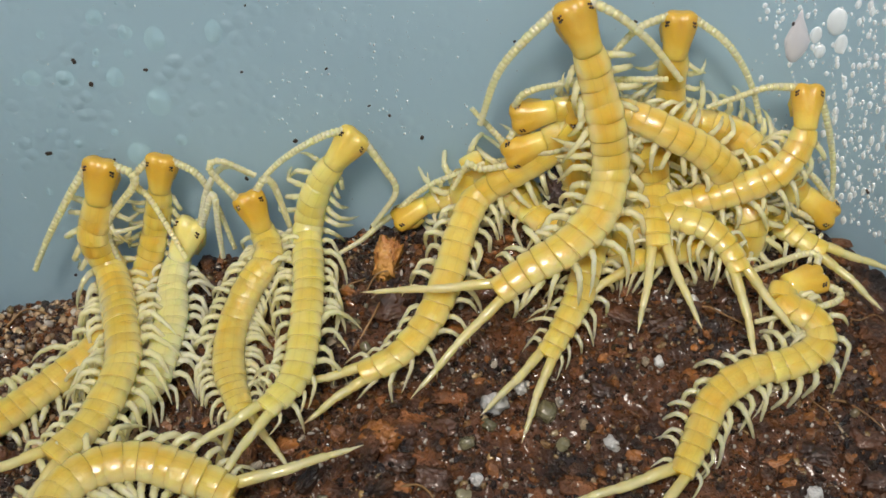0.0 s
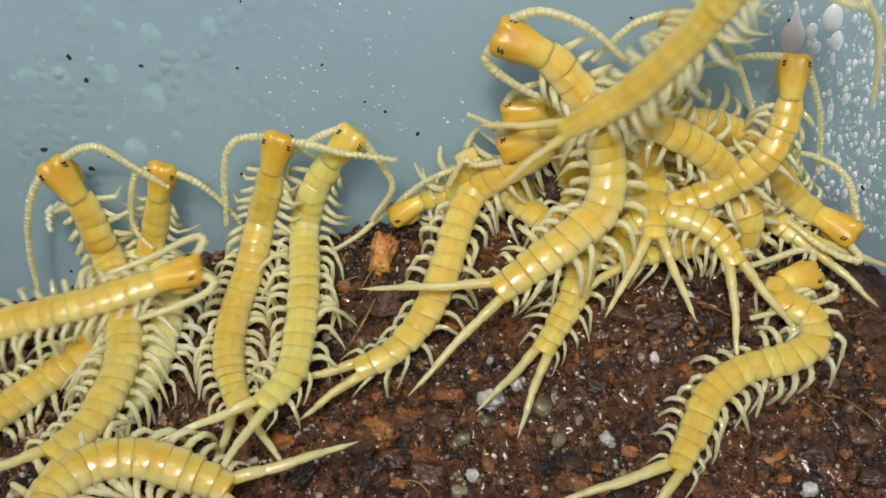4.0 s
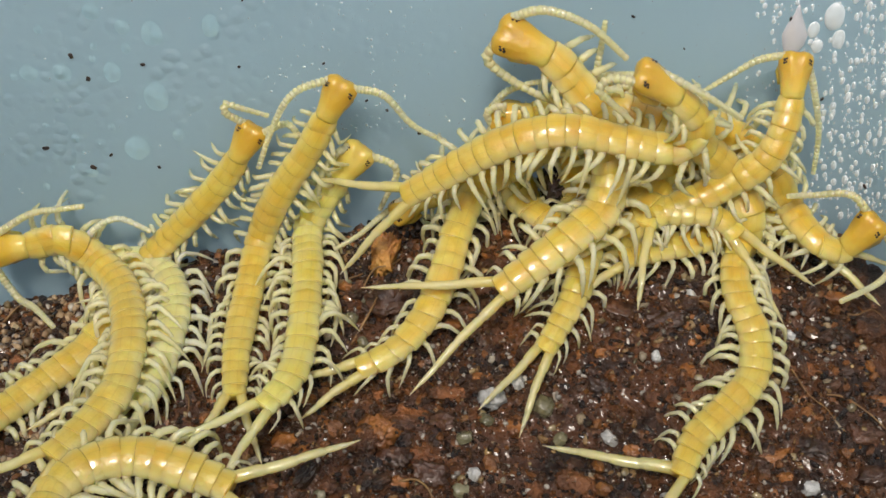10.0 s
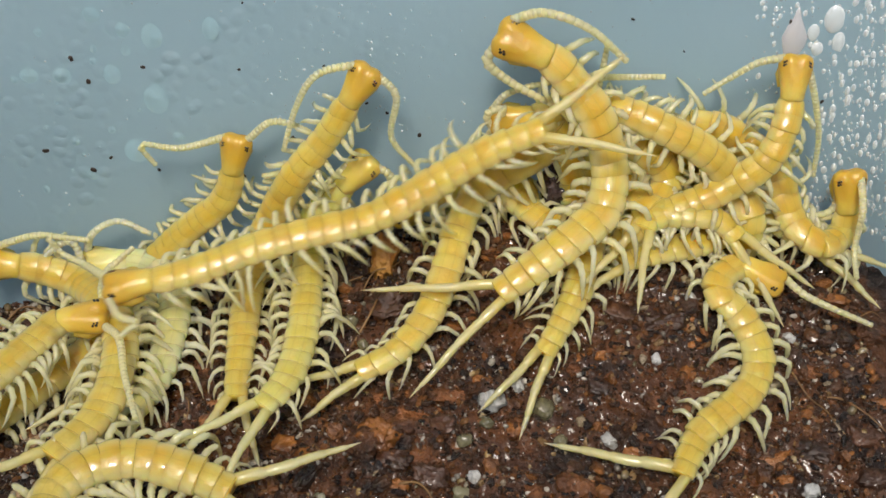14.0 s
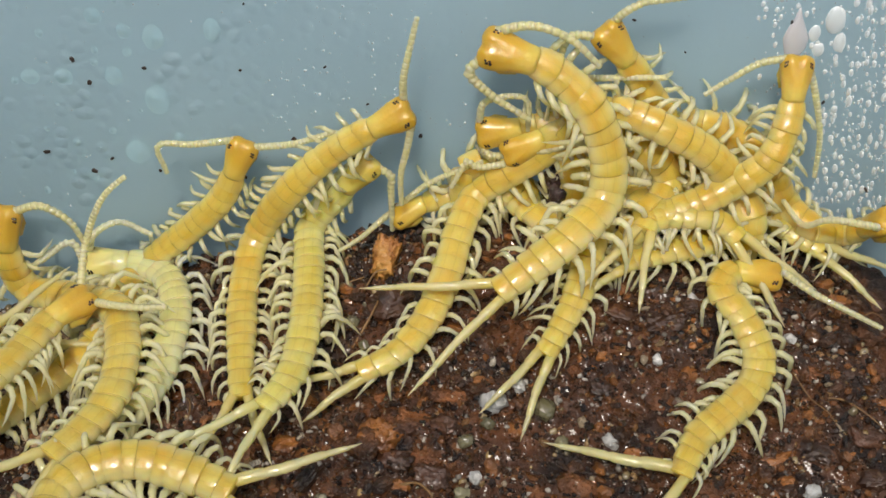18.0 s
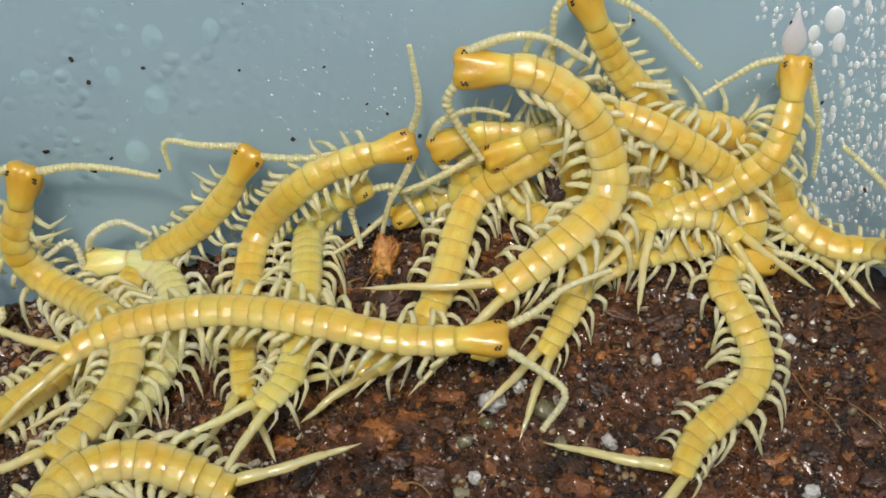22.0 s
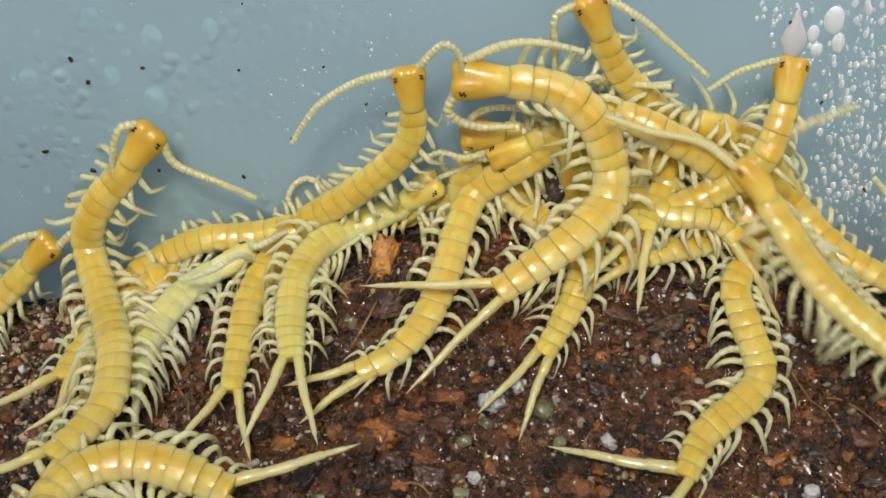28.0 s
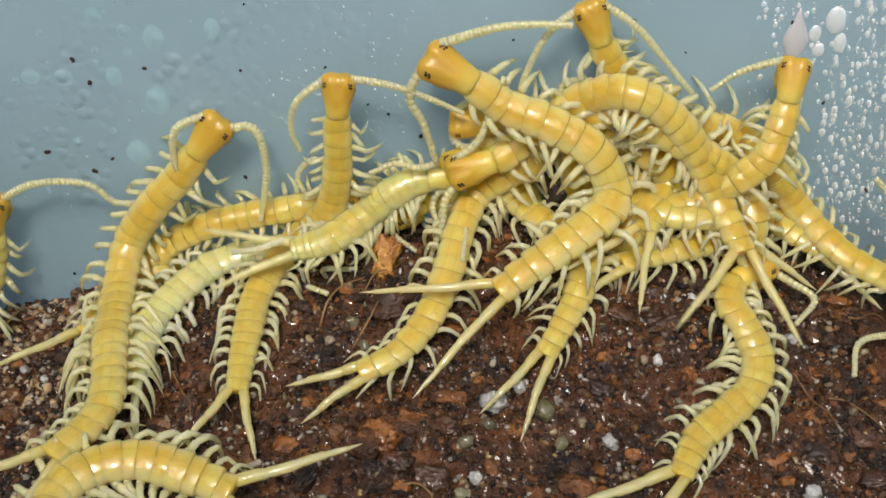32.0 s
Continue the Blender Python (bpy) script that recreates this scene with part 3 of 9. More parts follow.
beast_a.bend((7,), [(-28.5, -26.0, -0.3), (-26.3, -22.4, 0.1), (-25.1, -17.3, 0.8), (-25.7, -11.6, 1.4), (-27.8, -4.9, 1.1), (-29.5, -3.1, 3.4), (-31.3, -2.7, 4.9), (-34.3, -2.5, 5.1), (-38.2, -2.1, 4.4)], left=[(-37.1, -2.8, 6.4), (-34.7, -2.8, 7.6), (-30.3, -2.8, 8.0), (-26.3, -2.7, 7.9)], right=[(-37.8, -2.7, 4.4), (-38.5, -2.8, -0.4), (-38.2, -4.5, -2.9), (-36.2, -11.7, -2.1)])
beast_a.bend((8,), [(-28.4, -26.1, -0.2), (-26.2, -22.5, 0.1), (-25.1, -17.4, 0.8), (-25.6, -11.7, 1.4), (-27.7, -5.0, 1.1), (-29.9, -3.1, 2.7), (-32.0, -2.8, 3.7), (-35.6, -2.5, 3.2), (-39.3, -2.2, 2.4)], left=[(-38.0, -2.7, 5.1), (-35.0, -2.7, 5.7), (-31.1, -2.7, 6.1), (-27.6, -2.7, 6.6)], right=[(-39.2, -2.8, 1.9), (-38.5, -2.7, -1.8), (-35.7, -5.6, -2.1), (-32.6, -9.4, -1.3)])
beast_a.bend((9,), [(-28.5, -26.0, -0.3), (-26.3, -22.4, 0.1), (-25.1, -17.3, 0.8), (-25.8, -11.6, 1.4), (-27.7, -6.4, 1.0), (-30.3, -3.1, 1.6), (-32.6, -2.7, 3.2), (-35.7, -2.4, 3.0), (-39.9, -2.2, 1.9)], left=[(-38.1, -2.8, 5.0), (-33.2, -2.8, 5.3), (-28.4, -2.8, 5.1), (-25.2, -2.7, 3.5)], right=[(-39.4, -2.8, 1.4), (-40.0, -2.7, -3.0), (-37.5, -5.3, -2.6), (-34.5, -6.4, -1.7)])
beast_a.bend((10,), [(-28.6, -26.0, -0.2), (-26.4, -22.4, 0.1), (-25.1, -19.0, 0.6), (-25.4, -13.5, 1.2), (-27.4, -7.2, 1.0), (-30.5, -3.1, 1.0), (-33.2, -2.8, 2.9), (-36.4, -2.5, 2.1), (-40.2, -2.2, 1.3)], left=[(-38.2, -2.8, 5.0), (-35.7, -2.7, 5.5), (-33.2, -2.7, 6.0), (-30.9, -2.8, 6.4)], right=[(-39.9, -2.8, -3.0), (-38.2, -3.3, -2.9), (-35.8, -5.9, -2.1), (-33.0, -9.6, -1.3)])
beast_a.bend((11,), [(-28.6, -25.9, -0.2), (-26.5, -22.2, 0.1), (-25.2, -18.8, 0.6), (-25.4, -13.3, 1.2), (-27.1, -7.8, 1.1), (-30.1, -3.1, 0.9), (-32.9, -2.8, 2.2), (-36.6, -2.4, 1.3), (-40.7, -2.2, 1.1)])
beast_a.bend((12,), [(-28.6, -25.9, -0.2), (-26.4, -22.2, 0.1), (-25.4, -18.8, 0.6), (-25.5, -13.9, 1.1), (-27.4, -8.4, 0.9), (-31.2, -3.1, -0.0), (-34.1, -2.8, 1.0), (-37.2, -2.4, 0.7), (-41.4, -2.2, 0.2)])
beast_a.bend((13,), [(-28.5, -25.8, -0.2), (-26.3, -22.3, 0.1), (-25.4, -18.2, 0.7), (-25.6, -13.3, 1.2), (-27.8, -8.3, 0.8), (-31.6, -3.3, -0.5), (-34.6, -2.8, 0.4), (-37.1, -2.4, 0.9), (-41.2, -2.2, 0.8)])
beast_a.bend((14,), [(-28.6, -25.7, -0.2), (-26.4, -22.2, 0.1), (-25.6, -18.7, 0.6), (-26.0, -13.8, 1.1), (-28.3, -8.7, 0.6), (-32.1, -3.8, -0.7), (-34.8, -2.8, -0.2), (-37.3, -2.4, 0.1), (-41.4, -2.1, 0.3)])
beast_a.bend((14.5,), [(-28.7, -25.6, -0.3), (-26.5, -22.1, 0.1), (-25.7, -18.6, 0.5), (-26.0, -13.7, 1.1), (-28.3, -9.0, 0.6), (-32.1, -4.0, -0.7), (-34.9, -2.8, -0.4), (-37.4, -2.5, 0.0), (-41.4, -2.2, 0.4)])
beast_a.bend((16.5,), [(-28.8, -25.7, -0.2), (-26.5, -22.1, 0.1), (-25.5, -18.6, 0.6), (-26.0, -13.6, 1.0), (-27.9, -8.8, 0.7), (-33.0, -4.9, -0.9), (-37.2, -2.7, -1.7), (-38.8, -2.5, 0.9), (-38.6, -2.1, 5.5)])
beast_a.bend((17,), [(-28.8, -25.7, -0.2), (-26.5, -22.1, 0.1), (-25.5, -18.6, 0.6), (-26.0, -13.6, 1.0), (-27.9, -8.8, 0.7), (-33.0, -4.9, -0.9), (-37.2, -2.7, -1.7), (-38.8, -2.5, 0.9), (-38.6, -2.2, 5.8)], left=[(-37.7, -2.7, 7.0), (-35.1, -2.7, 6.7), (-32.9, -2.8, 5.3), (-31.9, -2.8, 3.0)], right=[(-39.0, -2.8, 6.5), (-40.8, -2.7, 4.7), (-42.0, -2.7, 1.7), (-42.2, -2.8, -1.3)])
beast_a.bend((18,), [(-28.8, -25.7, -0.2), (-26.5, -22.1, 0.1), (-25.5, -18.6, 0.6), (-26.0, -13.6, 1.0), (-27.8, -9.1, 0.7), (-32.9, -5.4, -0.9), (-37.3, -2.7, -2.0), (-38.5, -2.5, 1.5), (-38.0, -2.1, 6.1)], left=[(-37.4, -2.8, 7.0), (-34.6, -2.8, 6.8), (-32.4, -2.8, 5.3), (-31.4, -2.7, 2.9)])
beast_a.bend((19,), [(-28.8, -25.7, -0.2), (-26.5, -22.1, 0.1), (-25.5, -18.6, 0.6), (-25.9, -13.9, 1.2), (-27.7, -9.7, 0.9), (-32.6, -6.2, -0.6), (-36.7, -3.2, -2.2), (-38.7, -2.7, -0.1), (-38.4, -2.4, 3.3), (-36.5, -2.2, 7.5)], left=[(-35.5, -2.8, 7.9), (-33.7, -2.7, 6.5), (-32.0, -2.8, 4.7), (-30.9, -2.8, 3.0)])
beast_a.bend((20,), [(-28.8, -25.7, -0.2), (-26.5, -22.1, 0.1), (-25.5, -18.6, 0.6), (-25.9, -13.9, 1.2), (-27.7, -9.4, 1.0), (-31.1, -6.0, -0.1), (-35.5, -3.7, -1.9), (-37.8, -2.7, 0.5), (-37.9, -2.5, 4.5), (-36.5, -2.2, 8.9)], left=[(-35.7, -2.7, 9.5), (-32.3, -2.8, 8.7), (-30.1, -2.8, 7.6), (-28.9, -2.8, 4.7)])
beast_a.bend((21,), [(-28.7, -25.6, -0.3), (-26.5, -22.1, 0.1), (-25.4, -19.2, 0.5), (-25.4, -15.1, 1.1), (-27.2, -10.6, 1.0), (-32.2, -5.6, -0.5), (-35.9, -3.0, -0.6), (-37.6, -2.7, 2.3), (-37.0, -2.4, 5.7), (-35.5, -2.2, 10.1)], left=[(-34.6, -2.8, 10.1), (-31.8, -2.8, 8.8), (-28.2, -2.8, 7.1), (-24.1, -2.7, 5.6)])
beast_a.bend((22,), [(-28.7, -25.6, -0.3), (-26.5, -22.1, 0.1), (-25.3, -19.2, 0.6), (-25.2, -15.2, 1.1), (-27.9, -10.4, 0.8), (-32.7, -5.4, -0.6), (-36.2, -2.9, 0.0), (-37.5, -2.7, 2.9), (-36.4, -2.4, 6.3), (-35.2, -2.2, 10.3)], left=[(-33.9, -2.8, 11.0), (-30.9, -2.8, 10.7), (-27.7, -2.7, 10.4), (-24.0, -2.8, 9.7)])
beast_a.bend((23,), [(-28.4, -25.6, -0.3), (-26.2, -22.1, 0.1), (-25.7, -19.2, 0.5), (-26.5, -14.4, 1.0), (-28.9, -9.0, 0.7), (-32.7, -4.2, -0.6), (-35.3, -3.0, 0.7), (-35.8, -2.7, 4.1), (-34.3, -2.4, 7.9), (-31.7, -2.2, 12.1)], left=[(-30.5, -2.8, 12.3), (-27.3, -2.7, 10.9), (-23.7, -2.7, 9.3), (-20.7, -2.7, 7.0)], right=[(-32.7, -2.7, 12.3), (-35.1, -2.8, 9.3), (-36.1, -2.7, 4.7), (-37.1, -2.7, -0.1)])
beast_a.bend((24,), [(-28.2, -25.8, -0.2), (-26.0, -22.3, 0.1), (-25.7, -19.3, 0.5), (-26.7, -13.9, 1.1), (-28.9, -9.2, 0.6), (-32.6, -4.0, -0.6), (-34.4, -2.9, 1.7), (-34.6, -2.7, 5.1), (-33.3, -2.4, 8.4), (-30.7, -2.2, 12.4)], left=[(-29.7, -2.7, 12.3), (-26.5, -2.7, 12.2), (-23.2, -2.8, 12.2), (-19.1, -2.7, 11.3)], right=[(-31.7, -2.7, 12.7), (-34.4, -2.8, 8.6), (-35.7, -2.7, 4.6), (-36.2, -2.8, 0.4)])
beast_a.bend((25,), [(-28.4, -25.8, -0.3), (-26.1, -22.2, 0.1), (-25.9, -19.3, 0.4), (-26.7, -14.5, 1.0), (-28.7, -9.6, 0.7), (-32.7, -4.0, -0.6), (-34.6, -3.0, 1.7), (-34.6, -2.7, 4.5), (-33.3, -2.5, 7.8), (-29.3, -2.2, 12.2)], left=[(-28.8, -2.7, 11.6), (-27.5, -2.7, 9.1), (-24.0, -2.7, 6.9), (-20.9, -2.7, 4.6)], right=[(-30.2, -2.8, 13.0), (-33.7, -2.7, 11.9), (-36.2, -2.8, 8.6), (-37.8, -2.7, 5.7)])
beast_a.bend((25.5,), [(-28.3, -25.8, -0.2), (-26.1, -22.2, 0.1), (-25.6, -19.3, 0.5), (-26.3, -14.6, 1.1), (-29.1, -8.8, 0.7), (-32.9, -3.3, 0.5), (-33.6, -3.0, 4.1), (-32.6, -2.7, 6.9), (-30.3, -2.4, 9.8), (-27.6, -2.2, 12.1)], left=[(-27.2, -2.8, 10.8), (-27.2, -2.8, 8.0), (-25.2, -2.7, 5.1), (-21.5, -2.8, 3.4)], right=[(-27.8, -2.8, 13.0), (-27.1, -2.8, 14.6), (-27.8, -2.8, 17.1), (-26.1, -2.8, 20.9)])
beast_a.bend((27.5,), [(-28.6, -25.7, -0.2), (-26.3, -22.1, 0.1), (-25.4, -19.2, 0.5), (-26.4, -13.7, 1.0), (-28.4, -7.9, 0.7), (-30.7, -3.1, 2.0), (-30.4, -2.8, 4.7), (-29.1, -2.5, 7.4), (-25.4, -2.1, 13.7)], left=[(-24.3, -2.7, 13.6), (-22.7, -2.8, 11.5), (-19.0, -2.7, 10.9), (-15.2, -2.7, 12.0)], right=[(-26.3, -2.8, 13.9), (-28.1, -2.8, 12.6), (-29.1, -2.8, 9.8), (-29.1, -2.7, 6.4)])
beast_a.bend((28,), [(-28.6, -25.7, -0.2), (-26.4, -22.0, 0.1), (-25.7, -19.2, 0.5), (-26.6, -13.7, 1.1), (-28.9, -7.9, 0.7), (-30.8, -3.3, 2.2), (-30.6, -2.9, 4.8), (-29.0, -2.7, 7.6), (-27.1, -2.4, 9.6), (-23.9, -2.2, 13.9)], left=[(-22.7, -2.7, 13.6), (-22.4, -2.8, 11.0), (-19.2, -2.8, 9.3), (-16.1, -2.7, 7.6)], right=[(-24.6, -2.8, 14.9), (-26.6, -2.7, 14.1), (-27.6, -2.7, 10.9), (-27.5, -2.8, 8.2)])
beast_a.bend((29,), [(-28.7, -25.6, -0.2), (-26.5, -22.0, 0.1), (-25.8, -19.2, 0.5), (-26.9, -12.8, 1.0), (-28.9, -6.2, 0.6), (-29.5, -3.1, 3.2), (-28.4, -2.7, 5.9), (-26.0, -2.5, 9.2), (-24.0, -2.2, 14.0)], left=[(-22.7, -2.7, 14.4), (-19.9, -2.7, 16.3), (-15.8, -2.7, 17.0), (-12.6, -2.7, 14.2)], right=[(-25.3, -2.8, 13.9), (-28.3, -2.8, 12.3), (-31.5, -2.8, 10.4), (-33.1, -2.8, 7.1)])
beast_a.bend((30,), [(-28.7, -25.6, -0.2), (-26.5, -22.0, 0.1), (-25.8, -19.2, 0.5), (-26.9, -12.8, 1.0), (-28.9, -6.2, 0.6), (-29.5, -3.1, 3.2), (-28.1, -2.7, 6.5), (-25.7, -2.5, 8.6), (-23.7, -2.1, 14.8)], left=[(-22.6, -2.8, 15.2), (-19.2, -2.8, 14.7), (-16.6, -2.8, 12.6), (-16.3, -2.8, 8.2)], right=[(-25.2, -2.8, 14.7), (-27.0, -2.7, 12.0), (-27.2, -2.7, 9.3), (-25.4, -2.8, 6.8)])
beast_a.bend((31,), [(-28.8, -25.6, -0.2), (-26.5, -22.1, 0.1), (-25.9, -19.1, 0.5), (-27.1, -13.4, 0.9), (-28.9, -5.5, 0.7), (-28.5, -3.1, 3.8), (-25.9, -2.8, 7.1), (-22.7, -2.4, 9.7), (-20.4, -2.2, 13.6)], left=[(-19.4, -2.7, 13.7), (-17.7, -2.8, 11.5), (-15.5, -2.8, 10.4), (-12.7, -2.8, 9.9)], right=[(-21.2, -2.7, 14.2), (-22.3, -2.8, 12.6), (-22.2, -2.8, 9.9), (-23.2, -2.8, 7.6)])
beast_a.bend((32,), [(-28.8, -25.6, -0.2), (-26.5, -22.1, 0.1), (-26.1, -19.1, 0.4), (-27.1, -13.4, 0.9), (-27.9, -6.6, 0.9), (-27.4, -3.1, 3.2), (-25.0, -2.8, 6.8), (-22.3, -2.4, 9.7), (-18.4, -2.1, 14.8)], left=[(-17.6, -2.8, 15.2), (-15.6, -2.7, 14.2), (-15.0, -2.7, 10.4), (-15.9, -2.7, 5.3)], right=[(-19.4, -2.8, 15.3), (-22.1, -2.7, 14.2), (-22.5, -2.8, 11.0), (-21.4, -2.8, 8.2)])

beast_b = Beast('amber yellow juvenile centipede climbing behind the others at the wall', 0.95, AMBER, (20, 20, 7))
beast_b.bend((0,), [(-24.2, -16.4, -8.0), (-26.2, -16.4, -5.9), (-27.2, -16.4, -1.7), (-27.1, -13.4, -1.4), (-26.6, -8.9, -0.8), (-26.8, -2.9, -0.4), (-25.7, -1.5, 2.9), (-24.8, -1.6, 6.5), (-23.9, -1.8, 11.2)], left=[(-25.0, -2.3, 11.1), (-26.5, -2.3, 9.2), (-25.1, -2.4, 7.0), (-21.4, -5.6, 1.5)], right=[(-22.6, -2.4, 11.2), (-20.9, -2.3, 9.7), (-19.6, -2.3, 6.4), (-18.5, -2.6, 2.4)])
beast_b.bend((1,), [(-24.0, -16.6, -8.0), (-26.0, -16.6, -5.8), (-27.0, -16.6, -1.7), (-26.9, -13.5, -1.4), (-26.3, -9.2, -0.7), (-26.5, -3.2, -0.3), (-25.6, -1.6, 2.8), (-24.8, -1.7, 5.8), (-24.0, -1.8, 10.4)])
beast_b.bend((2,), [(-23.9, -16.6, -8.0), (-25.9, -16.6, -5.8), (-26.9, -16.6, -1.7), (-26.9, -13.5, -1.4), (-26.3, -9.2, -0.7), (-26.5, -3.2, -0.3), (-25.7, -1.5, 2.2), (-24.9, -1.7, 5.3), (-24.0, -1.8, 10.0)], left=[(-24.9, -2.4, 10.2), (-27.1, -2.3, 8.5), (-28.1, -2.3, 3.3), (-25.2, -3.8, 0.7)], right=[(-22.8, -2.3, 10.5), (-20.8, -2.3, 9.1), (-18.6, -2.4, 7.4), (-17.4, -2.3, 5.1)])
beast_b.bend((3,), [(-23.7, -16.8, -8.0), (-25.7, -16.8, -5.8), (-26.7, -16.8, -1.7), (-26.7, -13.7, -1.3), (-26.1, -9.4, -0.7), (-26.3, -3.4, -0.3), (-25.4, -1.6, 2.7), (-24.7, -1.6, 5.7), (-23.8, -1.7, 10.7)])
beast_b.bend((3.5,), [(-23.7, -16.9, -8.0), (-25.7, -16.9, -5.8), (-26.7, -16.9, -1.7), (-26.6, -13.8, -1.3), (-26.1, -9.5, -0.7), (-26.3, -3.6, -0.3), (-25.4, -1.6, 2.5), (-24.7, -1.7, 5.6), (-23.8, -1.8, 10.6)])
beast_b.bend((5.5,), [(-23.7, -16.9, -8.0), (-25.7, -16.9, -5.9), (-26.7, -16.9, -1.7), (-26.6, -14.0, -1.3), (-26.2, -8.9, -0.7), (-27.1, -3.4, -0.5), (-26.3, -1.6, 1.3), (-24.6, -1.7, 3.7), (-22.3, -1.7, 6.4)], left=[(-21.7, -2.4, 6.0), (-21.5, -2.4, 4.2), (-22.5, -2.4, 1.8), (-22.5, -5.1, 1.4)], right=[(-22.8, -2.3, 7.4), (-21.7, -2.4, 8.2), (-21.2, -2.4, 6.5), (-20.9, -2.4, 5.1)])
beast_b.bend((6,), [(-23.7, -17.0, -8.0), (-25.7, -17.0, -5.9), (-26.7, -17.0, -1.7), (-26.6, -14.0, -1.4), (-26.2, -9.0, -0.6), (-27.1, -3.5, -0.5), (-26.8, -1.6, 0.6), (-25.3, -1.7, 3.1), (-24.1, -1.7, 6.8)], left=[(-25.2, -2.4, 7.0), (-26.5, -2.4, 5.3), (-26.4, -2.4, 2.3), (-24.5, -2.4, 1.7)], right=[(-22.8, -2.3, 7.0), (-21.9, -2.3, 6.5), (-22.2, -2.3, 4.7), (-23.2, -2.4, 4.1)])
beast_b.bend((7,), [(-23.7, -17.1, -8.0), (-25.7, -17.1, -5.9), (-26.7, -17.1, -1.7), (-26.7, -14.0, -1.4), (-26.7, -8.9, -0.7), (-27.4, -3.4, -0.6), (-27.2, -1.5, 1.1), (-25.7, -1.6, 3.3), (-22.9, -1.8, 6.0)])
beast_b.bend((8,), [(-23.6, -17.2, -8.0), (-25.6, -17.2, -5.9), (-26.6, -17.2, -1.7), (-26.6, -14.1, -1.4), (-26.7, -9.0, -0.8), (-27.3, -3.5, -0.6), (-26.7, -1.6, 1.1), (-24.6, -1.7, 3.5), (-21.2, -1.7, 6.0)])
beast_b.bend((9,), [(-26.7, -17.1, -1.7), (-26.7, -14.0, -1.4), (-27.3, -8.7, -0.9), (-27.1, -3.6, -0.5), (-25.2, -1.6, 1.2), (-22.4, -1.6, 4.2), (-19.6, -1.7, 7.2), (-16.4, -1.8, 10.0)], left=[(-17.7, -2.4, 10.7), (-18.8, -2.3, 10.9), (-18.2, -2.4, 12.6), (-17.0, -2.3, 13.1)])
beast_b.bend((10,), [(-26.8, -17.0, -1.8), (-26.7, -14.0, -1.4), (-27.7, -8.6, -1.0), (-27.5, -3.4, -0.6), (-25.3, -1.6, 1.2), (-21.9, -1.6, 4.8), (-18.5, -1.6, 8.8), (-15.7, -1.7, 13.5)], left=[(-16.8, -2.3, 13.9), (-17.8, -2.4, 15.2), (-17.7, -2.4, 16.0), (-16.8, -2.3, 15.7)], right=[(-14.9, -2.4, 13.4), (-12.8, -2.4, 14.2), (-11.5, -2.4, 12.0), (-8.9, -2.3, 8.1)])
beast_b.bend((11,), [(-26.9, -16.9, -1.7), (-26.8, -13.8, -1.4), (-27.8, -8.3, -1.0), (-27.6, -3.1, -0.6), (-25.6, -1.6, 1.1), (-22.5, -1.5, 4.3), (-18.9, -1.7, 7.9), (-15.7, -1.7, 12.9)], left=[(-16.6, -2.4, 13.5), (-18.1, -2.4, 12.2), (-18.2, -2.4, 9.4), (-16.7, -2.4, 7.2)], right=[(-14.8, -2.3, 13.2), (-12.4, -2.4, 13.3), (-10.3, -2.3, 10.5), (-5.6, -2.4, 8.4)])
beast_b.bend((12,), [(-26.9, -16.9, -1.7), (-26.8, -13.8, -1.4), (-27.7, -8.3, -1.0), (-27.5, -3.2, -0.6), (-25.4, -1.6, 0.8), (-22.0, -1.6, 4.4), (-18.9, -1.7, 7.3), (-16.3, -1.8, 13.2)], right=[(-15.4, -2.4, 13.5), (-13.3, -2.3, 13.8), (-10.6, -2.4, 12.7), (-8.2, -2.4, 12.2)])
beast_b.bend((13,), [(-26.8, -16.8, -1.7), (-26.7, -13.8, -1.3), (-27.6, -8.4, -0.9), (-27.2, -4.1, -0.5), (-25.3, -1.6, 0.5), (-22.0, -1.6, 3.2), (-18.9, -1.7, 6.8), (-17.3, -1.7, 13.0)], left=[(-18.6, -2.4, 13.0), (-19.5, -2.4, 9.5), (-20.6, -2.3, 5.4), (-20.3, -4.1, 1.9)], right=[(-16.5, -2.3, 13.5), (-14.0, -2.3, 14.8), (-10.4, -2.4, 14.1), (-7.7, -2.3, 11.6)])
beast_b.bend((14,), [(-26.9, -16.7, -1.7), (-26.8, -13.7, -1.3), (-27.7, -8.3, -0.9), (-27.4, -3.9, -0.6), (-26.0, -1.6, 0.2), (-22.0, -1.6, 3.9), (-18.7, -1.7, 7.1), (-17.2, -1.7, 12.8)], left=[(-18.5, -2.3, 12.8), (-21.9, -2.3, 12.1), (-25.1, -2.4, 12.5), (-24.2, -2.3, 10.5)], right=[(-16.1, -2.4, 13.3), (-13.7, -2.4, 14.7), (-10.1, -2.3, 12.2), (-12.4, -2.4, 6.1)])
beast_b.bend((14.5,), [(-27.0, -16.6, -1.8), (-26.9, -13.6, -1.3), (-27.8, -8.1, -1.0), (-27.5, -3.7, -0.6), (-26.0, -1.6, 0.3), (-22.1, -1.6, 3.9), (-18.7, -1.7, 7.2), (-17.1, -1.7, 12.8)])
